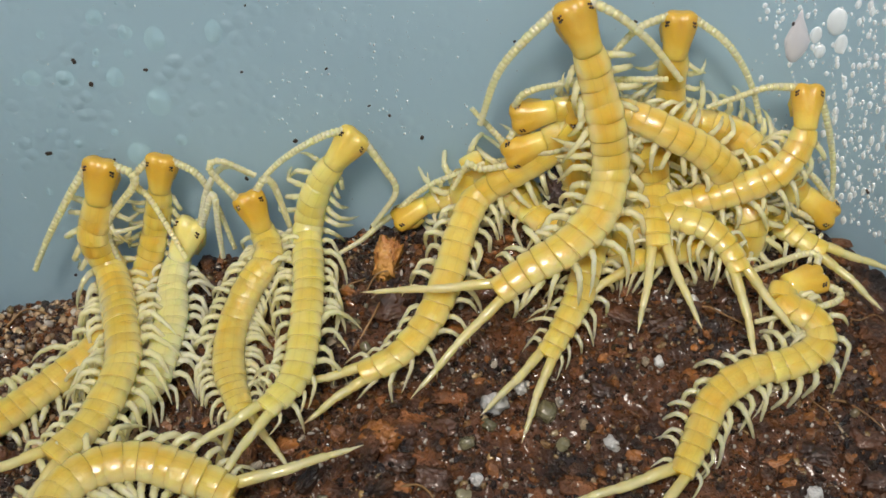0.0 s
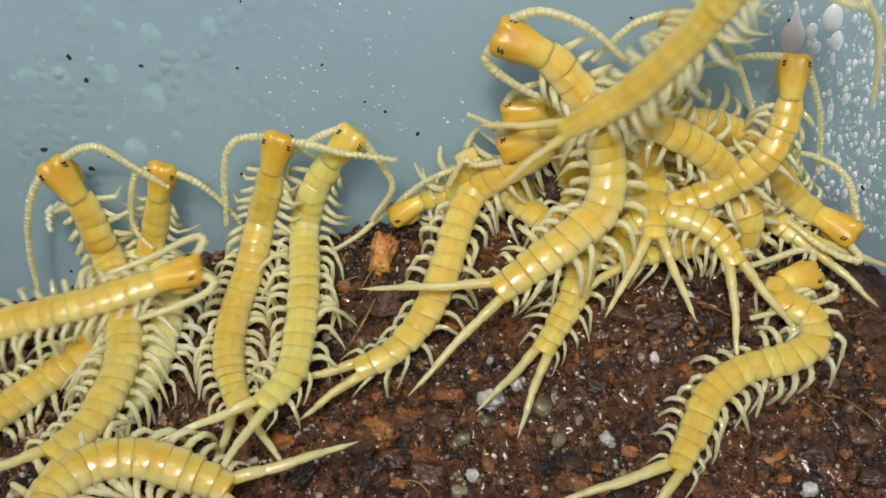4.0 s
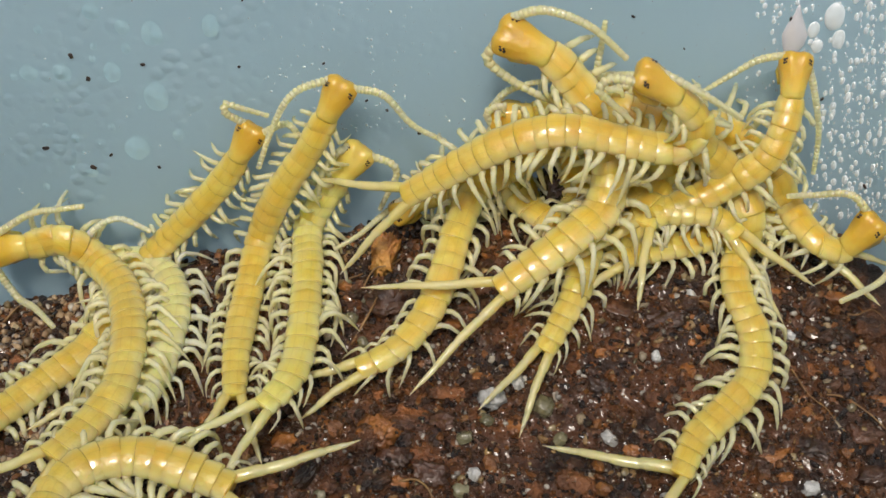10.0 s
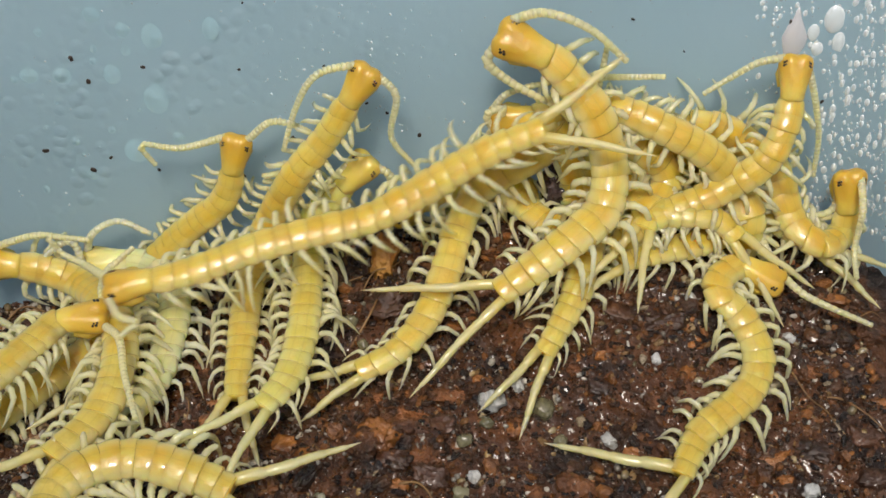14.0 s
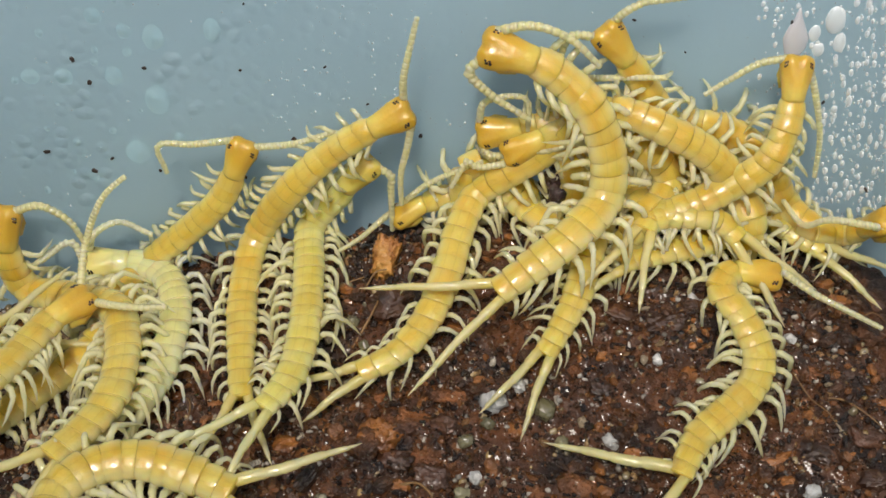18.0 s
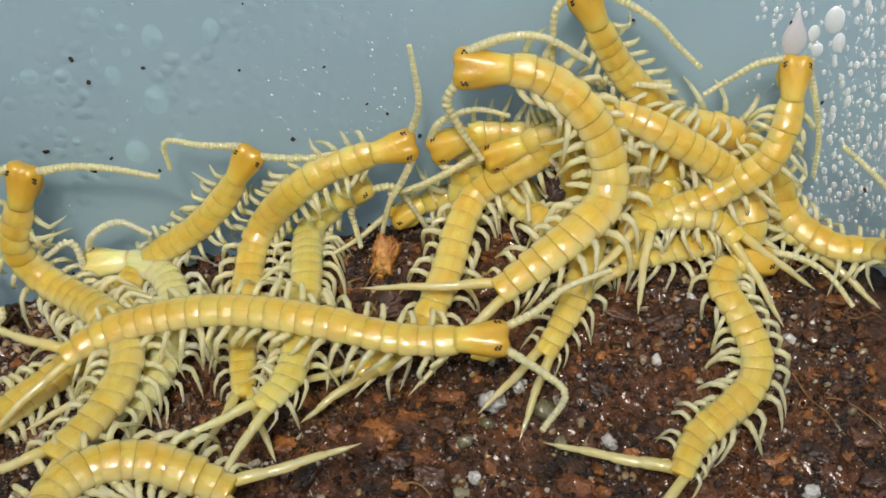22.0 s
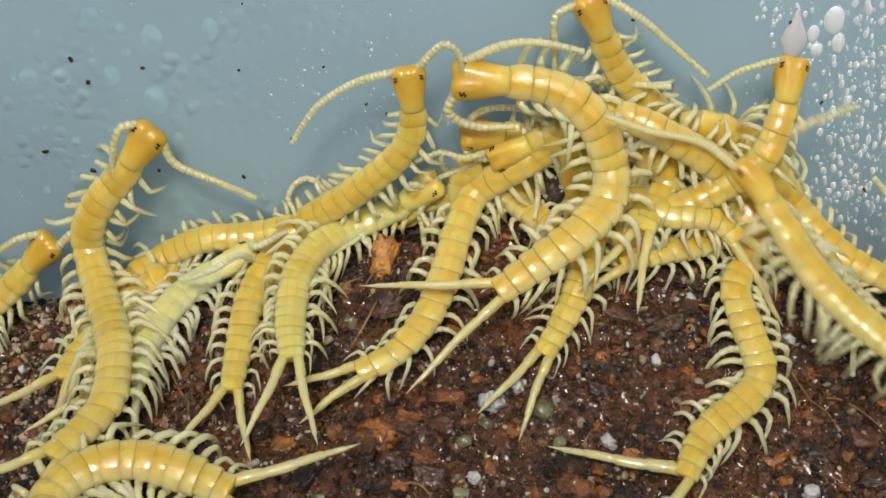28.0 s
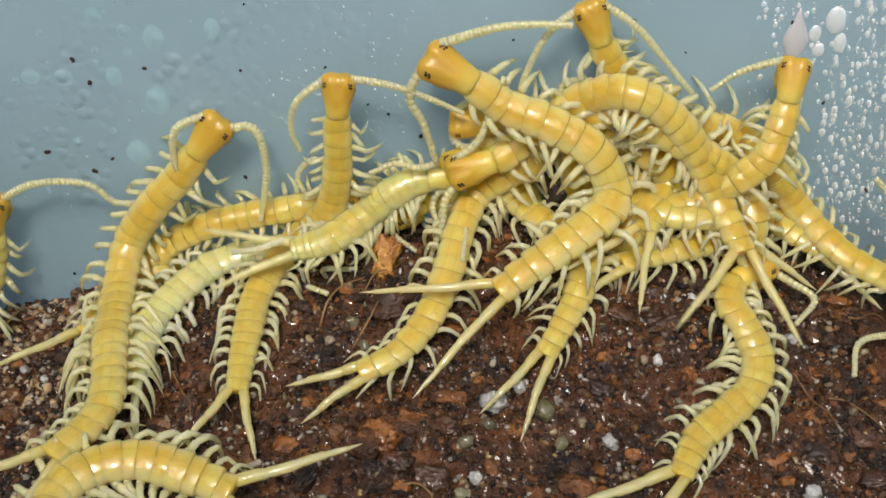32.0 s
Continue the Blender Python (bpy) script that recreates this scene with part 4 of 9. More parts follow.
beast_b.bend((16.5, 17, 18, 19, 20, 21,), [(-27.0, -16.6, -1.7), (-26.9, -13.6, -1.3), (-28.1, -8.0, -1.1), (-27.7, -2.8, -0.7), (-25.5, -1.6, 0.9), (-21.6, -1.6, 4.3), (-18.8, -1.7, 7.5), (-16.7, -1.7, 12.4)], left=[(-17.9, -2.4, 12.9), (-20.9, -2.4, 12.6), (-23.8, -2.4, 12.5), (-23.4, -2.4, 9.9)], right=[(-15.6, -2.3, 12.9), (-12.5, -2.3, 12.6), (-8.7, -2.4, 13.7), (-7.9, -2.4, 11.8)])
beast_b.bend((22,), [(-26.9, -16.7, -1.7), (-26.8, -13.6, -1.3), (-28.0, -8.1, -1.0), (-27.6, -2.8, -0.6), (-25.4, -1.6, 1.0), (-21.5, -1.6, 3.9), (-18.7, -1.7, 7.2), (-16.1, -1.8, 11.7)])
beast_b.bend((23,), [(-26.6, -16.7, -1.7), (-26.5, -13.7, -1.3), (-27.9, -8.0, -1.0), (-27.5, -2.9, -0.6), (-24.5, -1.6, 1.6), (-20.1, -1.6, 4.5), (-17.9, -1.7, 7.5), (-15.6, -1.8, 10.8)], left=[(-16.9, -2.3, 11.2), (-19.8, -2.4, 11.0), (-20.3, -2.4, 8.8), (-18.7, -2.3, 7.9)], right=[(-14.6, -2.4, 10.7), (-12.3, -2.3, 10.1), (-10.4, -2.3, 9.6), (-8.5, -2.3, 9.6)])
beast_b.bend((24,), [(-26.4, -16.9, -1.7), (-26.3, -13.9, -1.2), (-27.7, -8.3, -1.0), (-27.9, -3.0, -0.7), (-24.9, -1.6, 0.8), (-21.1, -1.6, 3.2), (-16.8, -1.7, 6.8), (-13.7, -1.7, 8.4)])
beast_b.bend((25,), [(-26.6, -16.9, -1.7), (-26.5, -13.9, -1.3), (-27.9, -8.3, -1.0), (-27.7, -2.2, -0.6), (-24.0, -1.6, 1.4), (-19.8, -1.6, 3.2), (-16.6, -1.7, 5.6), (-13.8, -1.7, 8.2)])
beast_b.bend((25.5,), [(-26.5, -16.8, -1.7), (-26.4, -13.9, -1.3), (-27.8, -8.3, -1.0), (-27.0, -2.5, -0.4), (-23.9, -1.6, 1.1), (-19.7, -1.6, 2.9), (-16.1, -1.7, 4.4), (-12.5, -1.8, 6.5)])
beast_b.bend((27.5,), [(-26.8, -16.7, -1.7), (-26.7, -13.7, -1.3), (-27.6, -9.6, -1.0), (-27.7, -4.1, -0.7), (-25.9, -1.9, -0.1), (-22.2, -1.6, 1.5), (-18.1, -1.6, 2.4), (-14.0, -1.7, 4.0), (-9.0, -1.8, 5.8)])
beast_b.bend((28,), [(-26.9, -16.7, -1.7), (-26.8, -13.6, -1.3), (-27.7, -9.5, -1.1), (-27.6, -4.1, -0.6), (-25.4, -1.7, 0.4), (-21.2, -1.6, 2.5), (-17.1, -1.6, 3.0), (-13.1, -1.7, 4.0), (-8.6, -1.7, 5.5)])
beast_b.bend((29,), [(-27.0, -16.6, -1.7), (-26.9, -13.6, -1.3), (-27.8, -9.5, -1.1), (-27.4, -4.1, -0.6), (-24.3, -1.6, 1.6), (-20.6, -1.6, 3.4), (-17.1, -1.6, 3.7), (-13.1, -1.7, 4.6), (-8.1, -1.8, 6.4)])
beast_b.bend((30, 31, 32,), [(-27.0, -16.6, -1.7), (-26.9, -13.6, -1.3), (-27.8, -9.5, -1.1), (-27.2, -3.9, -0.5), (-24.3, -1.7, 2.1), (-20.6, -1.6, 4.1), (-16.5, -1.6, 5.2), (-12.5, -1.7, 6.1), (-7.6, -1.8, 7.9)])

beast_c = Beast('golden yellow juvenile centipede reared up above its neighbours', 0.97, AMBER, (15, 15, 7))
beast_c.bend((0,), [(-16.1, -19.1, -1.4), (-17.5, -15.1, -0.5), (-17.7, -11.1, 0.3), (-16.6, -8.1, 2.2), (-15.1, -5.8, 3.8), (-15.8, -3.2, 4.6), (-16.9, -3.0, 8.2)], left=[(-17.8, -3.6, 8.3), (-19.6, -3.6, 11.1), (-18.6, -3.5, 11.8), (-16.0, -3.5, 10.5)])
beast_c.bend((1,), [(-15.9, -19.3, -1.4), (-17.3, -15.2, -0.6), (-17.5, -11.3, 0.4), (-16.4, -8.2, 2.1), (-15.2, -5.6, 3.8), (-16.1, -3.2, 4.5), (-16.8, -3.0, 8.4)])
beast_c.bend((2,), [(-15.9, -19.2, -1.4), (-17.4, -14.6, -0.4), (-17.4, -10.6, 0.5), (-16.5, -6.9, 2.4), (-16.4, -3.4, 4.1), (-16.5, -3.2, 7.4), (-16.2, -3.0, 12.5)], left=[(-17.2, -3.5, 12.3), (-19.7, -3.6, 10.4), (-20.9, -3.5, 6.5), (-20.3, -3.6, 3.6)], right=[(-15.3, -3.6, 12.8), (-13.6, -3.6, 13.4), (-12.3, -3.5, 13.1), (-11.5, -3.5, 10.9)])
beast_c.bend((3,), [(-15.8, -19.4, -1.4), (-17.2, -14.8, -0.4), (-17.3, -10.3, 0.6), (-16.5, -6.4, 2.5), (-15.4, -3.5, 5.2), (-14.7, -3.2, 8.1), (-13.6, -2.9, 13.7)], left=[(-14.9, -3.5, 14.0), (-17.3, -3.5, 13.0), (-18.3, -3.5, 9.2), (-18.1, -3.6, 4.0)], right=[(-12.3, -3.6, 14.0), (-10.3, -3.6, 13.0), (-7.6, -3.6, 11.9), (-2.0, -3.5, 10.8)])
beast_c.bend((3.5,), [(-15.8, -19.4, -1.5), (-17.2, -14.9, -0.4), (-17.3, -10.4, 0.6), (-16.4, -6.5, 2.5), (-15.4, -3.5, 5.0), (-14.7, -3.2, 8.0), (-13.6, -3.0, 13.6)])
beast_c.bend((5.5,), [(-15.7, -19.5, -1.5), (-17.2, -14.9, -0.5), (-17.3, -10.4, 0.6), (-16.4, -6.7, 2.5), (-16.4, -3.5, 4.9), (-15.1, -3.2, 8.7), (-10.6, -2.9, 12.7)], right=[(-10.3, -3.6, 12.5), (-9.6, -3.6, 13.8), (-10.6, -3.6, 15.4), (-12.0, -3.5, 15.7)])
beast_c.bend((6,), [(-15.8, -19.6, -1.5), (-17.2, -15.1, -0.5), (-17.0, -10.5, 0.6), (-16.4, -6.7, 2.4), (-16.4, -3.5, 4.9), (-14.6, -3.2, 8.7), (-9.3, -2.9, 12.3)], left=[(-9.4, -3.5, 13.3), (-7.5, -3.6, 15.1), (-2.9, -3.5, 15.1), (0.7, -3.6, 16.4)], right=[(-9.0, -3.6, 11.7), (-10.1, -3.5, 9.5), (-9.2, -3.5, 7.8), (-6.9, -3.6, 6.7)])
beast_c.bend((7,), [(-16.2, -19.4, -1.4), (-17.0, -15.0, -0.5), (-16.6, -10.6, 0.6), (-16.3, -6.1, 2.6), (-16.1, -3.4, 5.4), (-13.4, -3.2, 9.8), (-9.1, -2.9, 15.3)], left=[(-10.2, -3.5, 15.8), (-13.8, -3.5, 16.4), (-17.4, -3.6, 16.6), (-19.1, -3.6, 15.4)], right=[(-8.6, -3.6, 15.1), (-7.6, -3.6, 13.3), (-8.6, -3.5, 10.5), (-7.8, -3.5, 8.9)])
beast_c.bend((8,), [(-16.2, -19.4, -1.5), (-16.9, -15.2, -0.5), (-16.6, -10.1, 0.8), (-16.0, -5.6, 2.7), (-15.5, -3.5, 6.5), (-13.3, -3.2, 10.8), (-9.3, -2.9, 16.6)], left=[(-10.5, -3.5, 17.0), (-13.3, -3.6, 16.3), (-14.9, -3.6, 13.7), (-15.6, -3.6, 9.9)], right=[(-8.7, -3.6, 16.8), (-7.5, -3.6, 14.2), (-5.2, -3.5, 12.1), (-2.0, -3.6, 10.8)])
beast_c.bend((9,), [(-16.4, -18.3, -1.3), (-16.9, -14.0, -0.2), (-16.5, -8.9, 1.1), (-16.0, -4.0, 2.9), (-14.5, -3.5, 7.2), (-11.8, -3.2, 12.0), (-8.5, -3.0, 18.1)], left=[(-9.6, -3.5, 18.1), (-12.4, -3.5, 16.9), (-14.7, -3.6, 13.3), (-15.3, -3.6, 9.5)], right=[(-7.6, -3.5, 18.6), (-5.6, -3.5, 17.9), (-2.9, -3.5, 15.3), (0.3, -3.6, 13.3)])
beast_c.bend((10,), [(-16.5, -18.3, -1.2), (-16.8, -13.4, -0.1), (-16.5, -8.2, 1.2), (-16.0, -3.3, 3.0), (-14.1, -3.4, 7.7), (-11.0, -3.2, 12.5), (-8.0, -2.9, 18.3)], left=[(-9.0, -3.6, 18.5), (-12.0, -3.5, 17.6), (-14.0, -3.6, 14.3), (-15.9, -3.5, 9.2)], right=[(-7.0, -3.6, 18.6), (-4.8, -3.5, 17.4), (-2.6, -3.6, 14.8), (-0.0, -3.6, 13.3)])
beast_c.bend((11,), [(-16.5, -18.1, -1.2), (-16.9, -13.3, -0.0), (-16.5, -8.0, 1.2), (-16.0, -3.1, 3.0), (-13.9, -3.4, 8.2), (-10.8, -3.2, 12.7), (-7.6, -3.0, 18.6)], left=[(-8.6, -3.6, 18.9), (-11.1, -3.5, 18.3), (-12.4, -3.6, 15.5), (-12.4, -3.6, 11.8)], right=[(-6.6, -3.6, 18.8), (-4.4, -3.5, 17.5), (-2.6, -3.6, 15.2), (-0.6, -3.6, 13.1)])
beast_c.bend((12,), [(-16.5, -18.1, -1.2), (-16.8, -13.3, -0.0), (-16.5, -7.4, 1.3), (-15.8, -2.5, 3.2), (-13.0, -3.5, 9.0), (-10.0, -3.2, 12.7), (-6.7, -3.0, 19.5)], left=[(-7.6, -3.6, 19.6), (-10.5, -3.5, 19.0), (-12.3, -3.5, 16.0), (-12.9, -3.5, 11.2)], right=[(-6.0, -3.6, 19.5), (-4.3, -3.6, 17.0), (-3.5, -3.6, 15.5), (-3.9, -3.6, 14.5)])
beast_c.bend((13, 14, 14.5,), [(-16.4, -18.2, -1.2), (-16.5, -13.3, 0.0), (-16.5, -7.4, 1.3), (-15.6, -2.5, 3.8), (-12.4, -3.4, 10.1), (-9.4, -3.2, 14.0), (-5.9, -2.9, 19.7)], left=[(-6.8, -3.6, 20.1), (-10.0, -3.5, 19.5), (-11.9, -3.5, 16.5), (-13.4, -3.5, 11.8)], right=[(-4.8, -3.5, 19.8), (-3.8, -3.6, 17.6), (-4.3, -3.6, 13.9), (-2.5, -3.5, 11.2)])
beast_c.bend((16.5,), [(-16.4, -18.0, -1.1), (-16.7, -13.1, 0.0), (-16.9, -7.1, 1.3), (-16.4, -2.5, 3.4), (-13.2, -3.4, 8.6), (-9.2, -3.2, 12.8), (-3.2, -2.9, 18.4)], left=[(-3.9, -3.6, 19.2), (-3.0, -3.6, 20.7), (-4.7, -3.5, 22.1), (-8.2, -3.5, 22.6)], right=[(-2.8, -3.5, 17.2), (-3.4, -3.5, 14.1), (-3.9, -3.6, 10.9), (-2.8, -3.6, 8.1)])
beast_c.bend((17,), [(-16.4, -18.0, -1.1), (-16.7, -13.1, 0.0), (-17.1, -7.1, 1.3), (-16.4, -2.5, 3.4), (-13.2, -3.4, 8.6), (-9.2, -3.2, 12.8), (-3.0, -3.0, 17.0)], left=[(-3.1, -3.6, 17.7), (-2.8, -3.6, 20.2), (-3.4, -3.5, 23.0), (-4.0, -3.5, 25.8)], right=[(-2.9, -3.5, 16.1), (-4.0, -3.6, 14.1), (-4.8, -3.5, 10.9), (-4.7, -3.6, 8.1)])
beast_c.bend((18,), [(-16.1, -18.0, -1.2), (-16.6, -13.2, 0.1), (-17.1, -7.1, 1.3), (-16.4, -2.5, 3.4), (-13.2, -3.4, 8.6), (-8.7, -3.2, 12.8), (-2.9, -3.0, 16.1)], left=[(-3.2, -3.5, 17.2), (-3.3, -3.5, 19.2), (-2.8, -3.5, 21.6), (-2.2, -3.5, 24.2)], right=[(-2.7, -3.6, 15.6), (-3.1, -3.6, 13.0), (-3.7, -3.5, 10.3), (-3.7, -3.5, 7.5)])
beast_c.bend((19,), [(-16.1, -18.0, -1.2), (-16.6, -13.2, 0.1), (-17.1, -7.1, 1.3), (-16.3, -2.5, 4.0), (-12.7, -3.5, 9.2), (-8.3, -3.2, 12.3), (-3.0, -3.0, 15.3)], left=[(-3.4, -3.6, 16.7), (-3.1, -3.5, 18.7), (-2.9, -3.5, 21.1), (-2.4, -3.5, 23.7)])
beast_c.bend((20,), [(-15.9, -18.0, -1.1), (-16.5, -13.1, 0.1), (-16.9, -7.1, 1.3), (-16.4, -2.5, 3.4), (-12.7, -3.5, 9.2), (-8.3, -3.2, 12.0), (-2.3, -2.9, 14.5)], left=[(-2.4, -3.6, 15.4), (-2.2, -3.6, 18.2), (-2.6, -3.6, 20.6), (-2.7, -3.5, 23.3)])
beast_c.bend((21,), [(-15.9, -18.0, -1.1), (-16.4, -13.1, 0.0), (-16.9, -7.1, 1.3), (-16.1, -2.5, 3.9), (-12.1, -3.5, 9.4), (-7.8, -3.2, 12.0), (-2.7, -2.9, 13.3)], left=[(-2.4, -3.6, 14.4), (-2.1, -3.5, 17.2), (-2.3, -3.6, 20.2), (-2.6, -3.5, 22.3)])
beast_c.bend((22,), [(-15.8, -18.0, -1.1), (-16.4, -13.1, 0.0), (-16.8, -7.2, 1.4), (-16.0, -2.5, 4.0), (-12.1, -3.5, 9.2), (-7.8, -3.2, 11.5), (-2.5, -3.0, 13.0)])
beast_c.bend((23,), [(-16.2, -18.0, -1.1), (-16.8, -13.1, 0.0), (-17.2, -7.1, 1.3), (-16.4, -2.5, 3.4), (-12.8, -3.5, 8.6), (-8.4, -3.2, 10.7), (-2.1, -2.9, 12.7)], left=[(-2.0, -3.6, 13.6), (-1.6, -3.5, 16.7), (-2.2, -3.6, 19.7), (-2.5, -3.5, 21.8)])
beast_c.bend((24,), [(-16.3, -18.1, -1.2), (-16.8, -13.3, 0.0), (-17.4, -6.6, 1.3), (-16.0, -2.5, 3.8), (-12.7, -3.5, 8.2), (-8.3, -3.2, 9.7), (-2.4, -2.9, 11.3)], left=[(-2.6, -3.5, 12.1), (-4.0, -3.6, 10.7), (-6.0, -3.5, 9.6), (-8.3, -3.6, 9.1)])
beast_c.bend((25,), [(-16.2, -18.1, -1.2), (-16.8, -13.3, -0.0), (-17.1, -6.6, 1.4), (-15.9, -2.5, 3.8), (-12.3, -3.5, 7.9), (-8.0, -3.2, 9.4), (-1.5, -3.0, 11.9)], left=[(-2.8, -3.5, 12.6), (-2.0, -3.5, 14.5), (-1.8, -3.6, 15.8), (-0.9, -3.6, 15.8)], right=[(-1.1, -3.6, 11.6), (0.5, -3.6, 11.3), (1.9, -3.6, 10.8), (3.3, -3.5, 11.3)])
beast_c.bend((25.5,), [(-16.1, -18.1, -1.2), (-16.7, -13.2, -0.0), (-17.0, -6.7, 1.4), (-15.6, -2.5, 3.8), (-12.3, -3.5, 7.4), (-7.5, -3.2, 9.2), (-1.8, -3.0, 13.7)], left=[(-2.7, -3.6, 14.0), (-4.1, -3.6, 12.9), (-6.4, -3.5, 12.4), (-10.1, -3.5, 12.6)], right=[(-1.5, -3.6, 13.7), (-0.8, -3.5, 11.8), (0.1, -3.5, 9.6), (1.0, -3.5, 9.1)])
beast_c.bend((27.5,), [(-16.4, -18.2, -1.2), (-16.4, -13.8, -0.1), (-16.3, -8.5, 1.1), (-14.9, -3.4, 2.8), (-10.3, -2.9, 6.5), (-5.8, -3.4, 10.2), (-2.9, -3.1, 14.3), (-1.6, -3.0, 19.1)], left=[(-2.8, -3.5, 19.4), (-6.4, -3.5, 18.6), (-9.2, -3.6, 16.7), (-8.5, -3.6, 13.0)], right=[(-0.6, -3.6, 19.2), (0.7, -3.5, 18.6), (0.7, -3.5, 16.6), (0.3, -3.5, 15.6)])
beast_c.bend((28,), [(-16.8, -17.5, -1.0), (-16.6, -12.6, 0.2), (-16.0, -7.3, 1.5), (-13.1, -2.1, 3.7), (-7.9, -2.9, 8.0), (-4.0, -3.4, 11.8), (-2.5, -3.2, 14.9), (-2.9, -3.0, 19.8)], left=[(-3.8, -3.5, 19.9), (-6.9, -3.5, 18.9), (-10.2, -3.6, 16.7), (-12.6, -3.6, 13.1)], right=[(-1.8, -3.5, 20.4), (-0.2, -3.6, 22.1), (1.1, -3.5, 21.4), (1.5, -3.6, 19.7)])
beast_c.bend((29,), [(-16.8, -17.4, -1.1), (-16.5, -12.0, 0.3), (-15.7, -6.7, 1.6), (-12.6, -2.1, 4.3), (-7.9, -2.9, 8.8), (-5.0, -3.4, 12.4), (-3.9, -3.2, 16.0), (-3.8, -2.9, 20.0)], left=[(-5.2, -3.6, 19.7), (-8.4, -3.5, 17.2), (-10.0, -3.6, 14.1), (-9.2, -3.6, 11.7)], right=[(-2.5, -3.5, 20.4), (-0.3, -3.6, 22.6), (2.8, -3.5, 22.3), (5.0, -3.5, 20.7)])
beast_c.bend((30,), [(-16.6, -17.4, -1.0), (-16.5, -12.5, 0.2), (-15.7, -6.7, 1.6), (-13.1, -2.3, 3.3), (-8.9, -2.9, 7.7), (-6.4, -3.4, 10.8), (-6.1, -3.2, 14.2), (-8.9, -2.9, 17.6)], left=[(-10.0, -3.5, 16.7), (-13.2, -3.5, 14.1), (-15.0, -3.6, 10.9), (-14.1, -3.6, 8.4)], right=[(-7.2, -3.6, 18.5), (-4.7, -3.5, 20.2), (-1.2, -3.5, 20.2), (0.6, -3.5, 20.4)])
beast_c.bend((31,), [(-16.5, -17.4, -1.0), (-16.3, -12.6, 0.2), (-15.5, -6.7, 1.6), (-12.7, -2.1, 4.3), (-8.5, -2.9, 8.3), (-6.5, -3.3, 11.3), (-6.6, -3.2, 14.4), (-9.9, -3.0, 16.6)], left=[(-10.9, -3.5, 15.4), (-12.9, -3.6, 12.5), (-14.3, -3.5, 9.3), (-13.7, -3.6, 7.6)], right=[(-8.4, -3.6, 18.7), (-6.6, -3.5, 20.2), (-3.9, -3.6, 20.4), (-0.4, -3.5, 20.4)])
beast_c.bend((32,), [(-16.5, -17.4, -1.0), (-16.3, -12.6, 0.2), (-15.7, -7.4, 1.5), (-13.2, -3.0, 3.2), (-10.0, -2.9, 6.6), (-9.0, -3.4, 10.3), (-8.8, -3.2, 14.4), (-8.5, -3.0, 19.2)], left=[(-9.7, -3.5, 19.2), (-11.9, -3.6, 17.2), (-12.5, -3.6, 14.7), (-12.0, -3.5, 12.8)], right=[(-7.3, -3.5, 19.2), (-4.4, -3.6, 18.7), (-1.3, -3.6, 17.5), (1.4, -3.6, 16.2)])

beast_d = Beast('pale ivory freshly moulted juvenile centipede', 1.00, IVORY, (10, 10, 8.5))
beast_d.bend((0, 1, 2, 3, 3.5,), [(-13.7, -21.3, 0.6), (-11.8, -18.5, 1.2), (-11.3, -14.4, 2.4), (-11.4, -9.1, 3.5), (-12.0, -2.7, 4.3), (-11.1, -2.3, 8.0), (-9.5, -2.0, 10.7), (-7.4, -1.8, 13.4)], left=[(-7.7, -2.4, 14.0), (-10.7, -2.4, 13.3), (-14.2, -2.3, 10.8), (-16.9, -2.3, 7.5)], right=[(-6.8, -2.4, 12.8), (-5.2, -2.3, 10.3), (-4.3, -2.4, 8.1), (-6.3, -2.8, 5.0)])
beast_d.bend((5.5, 6,), [(-13.6, -21.5, 0.6), (-11.7, -18.4, 1.3), (-11.3, -13.7, 2.6), (-11.3, -7.5, 3.6), (-11.2, -2.4, 4.2), (-9.3, -2.1, 8.1), (-6.5, -1.7, 12.3)], left=[(-7.1, -2.4, 12.7), (-9.6, -2.4, 10.5), (-10.9, -2.4, 8.2), (-10.8, -2.4, 6.0)], right=[(-6.0, -2.3, 11.8), (-4.4, -2.3, 9.9), (-4.0, -2.4, 8.2), (-4.5, -2.3, 6.5)])
beast_d.bend((7, 8, 9, 10, 11, 12, 13,), [(-13.6, -21.5, 0.5), (-11.7, -18.5, 1.3), (-11.2, -13.7, 2.5), (-11.4, -7.5, 3.6), (-11.7, -2.4, 4.1), (-9.8, -2.1, 7.4), (-6.8, -1.7, 11.5)], left=[(-7.5, -2.4, 12.1), (-9.1, -2.4, 11.2), (-10.5, -2.4, 8.7), (-10.5, -2.3, 4.7)], right=[(-6.3, -2.3, 11.5), (-4.4, -2.4, 10.4), (-4.0, -2.3, 9.3), (-4.5, -2.4, 8.1)])
beast_d.bend((14, 17, 18, 19, 20,), [(-13.7, -21.3, 0.6), (-11.9, -18.2, 1.3), (-11.2, -13.5, 2.6), (-11.4, -7.2, 3.6), (-11.6, -2.3, 4.4), (-9.5, -2.1, 7.1), (-6.2, -1.8, 10.8)], left=[(-7.8, -2.4, 11.2), (-10.1, -2.3, 8.4), (-11.2, -2.4, 5.9), (-10.6, -2.4, 4.1)], right=[(-5.7, -2.3, 10.6), (-4.6, -2.3, 9.5), (-4.6, -2.3, 8.4), (-4.6, -2.3, 7.2)])
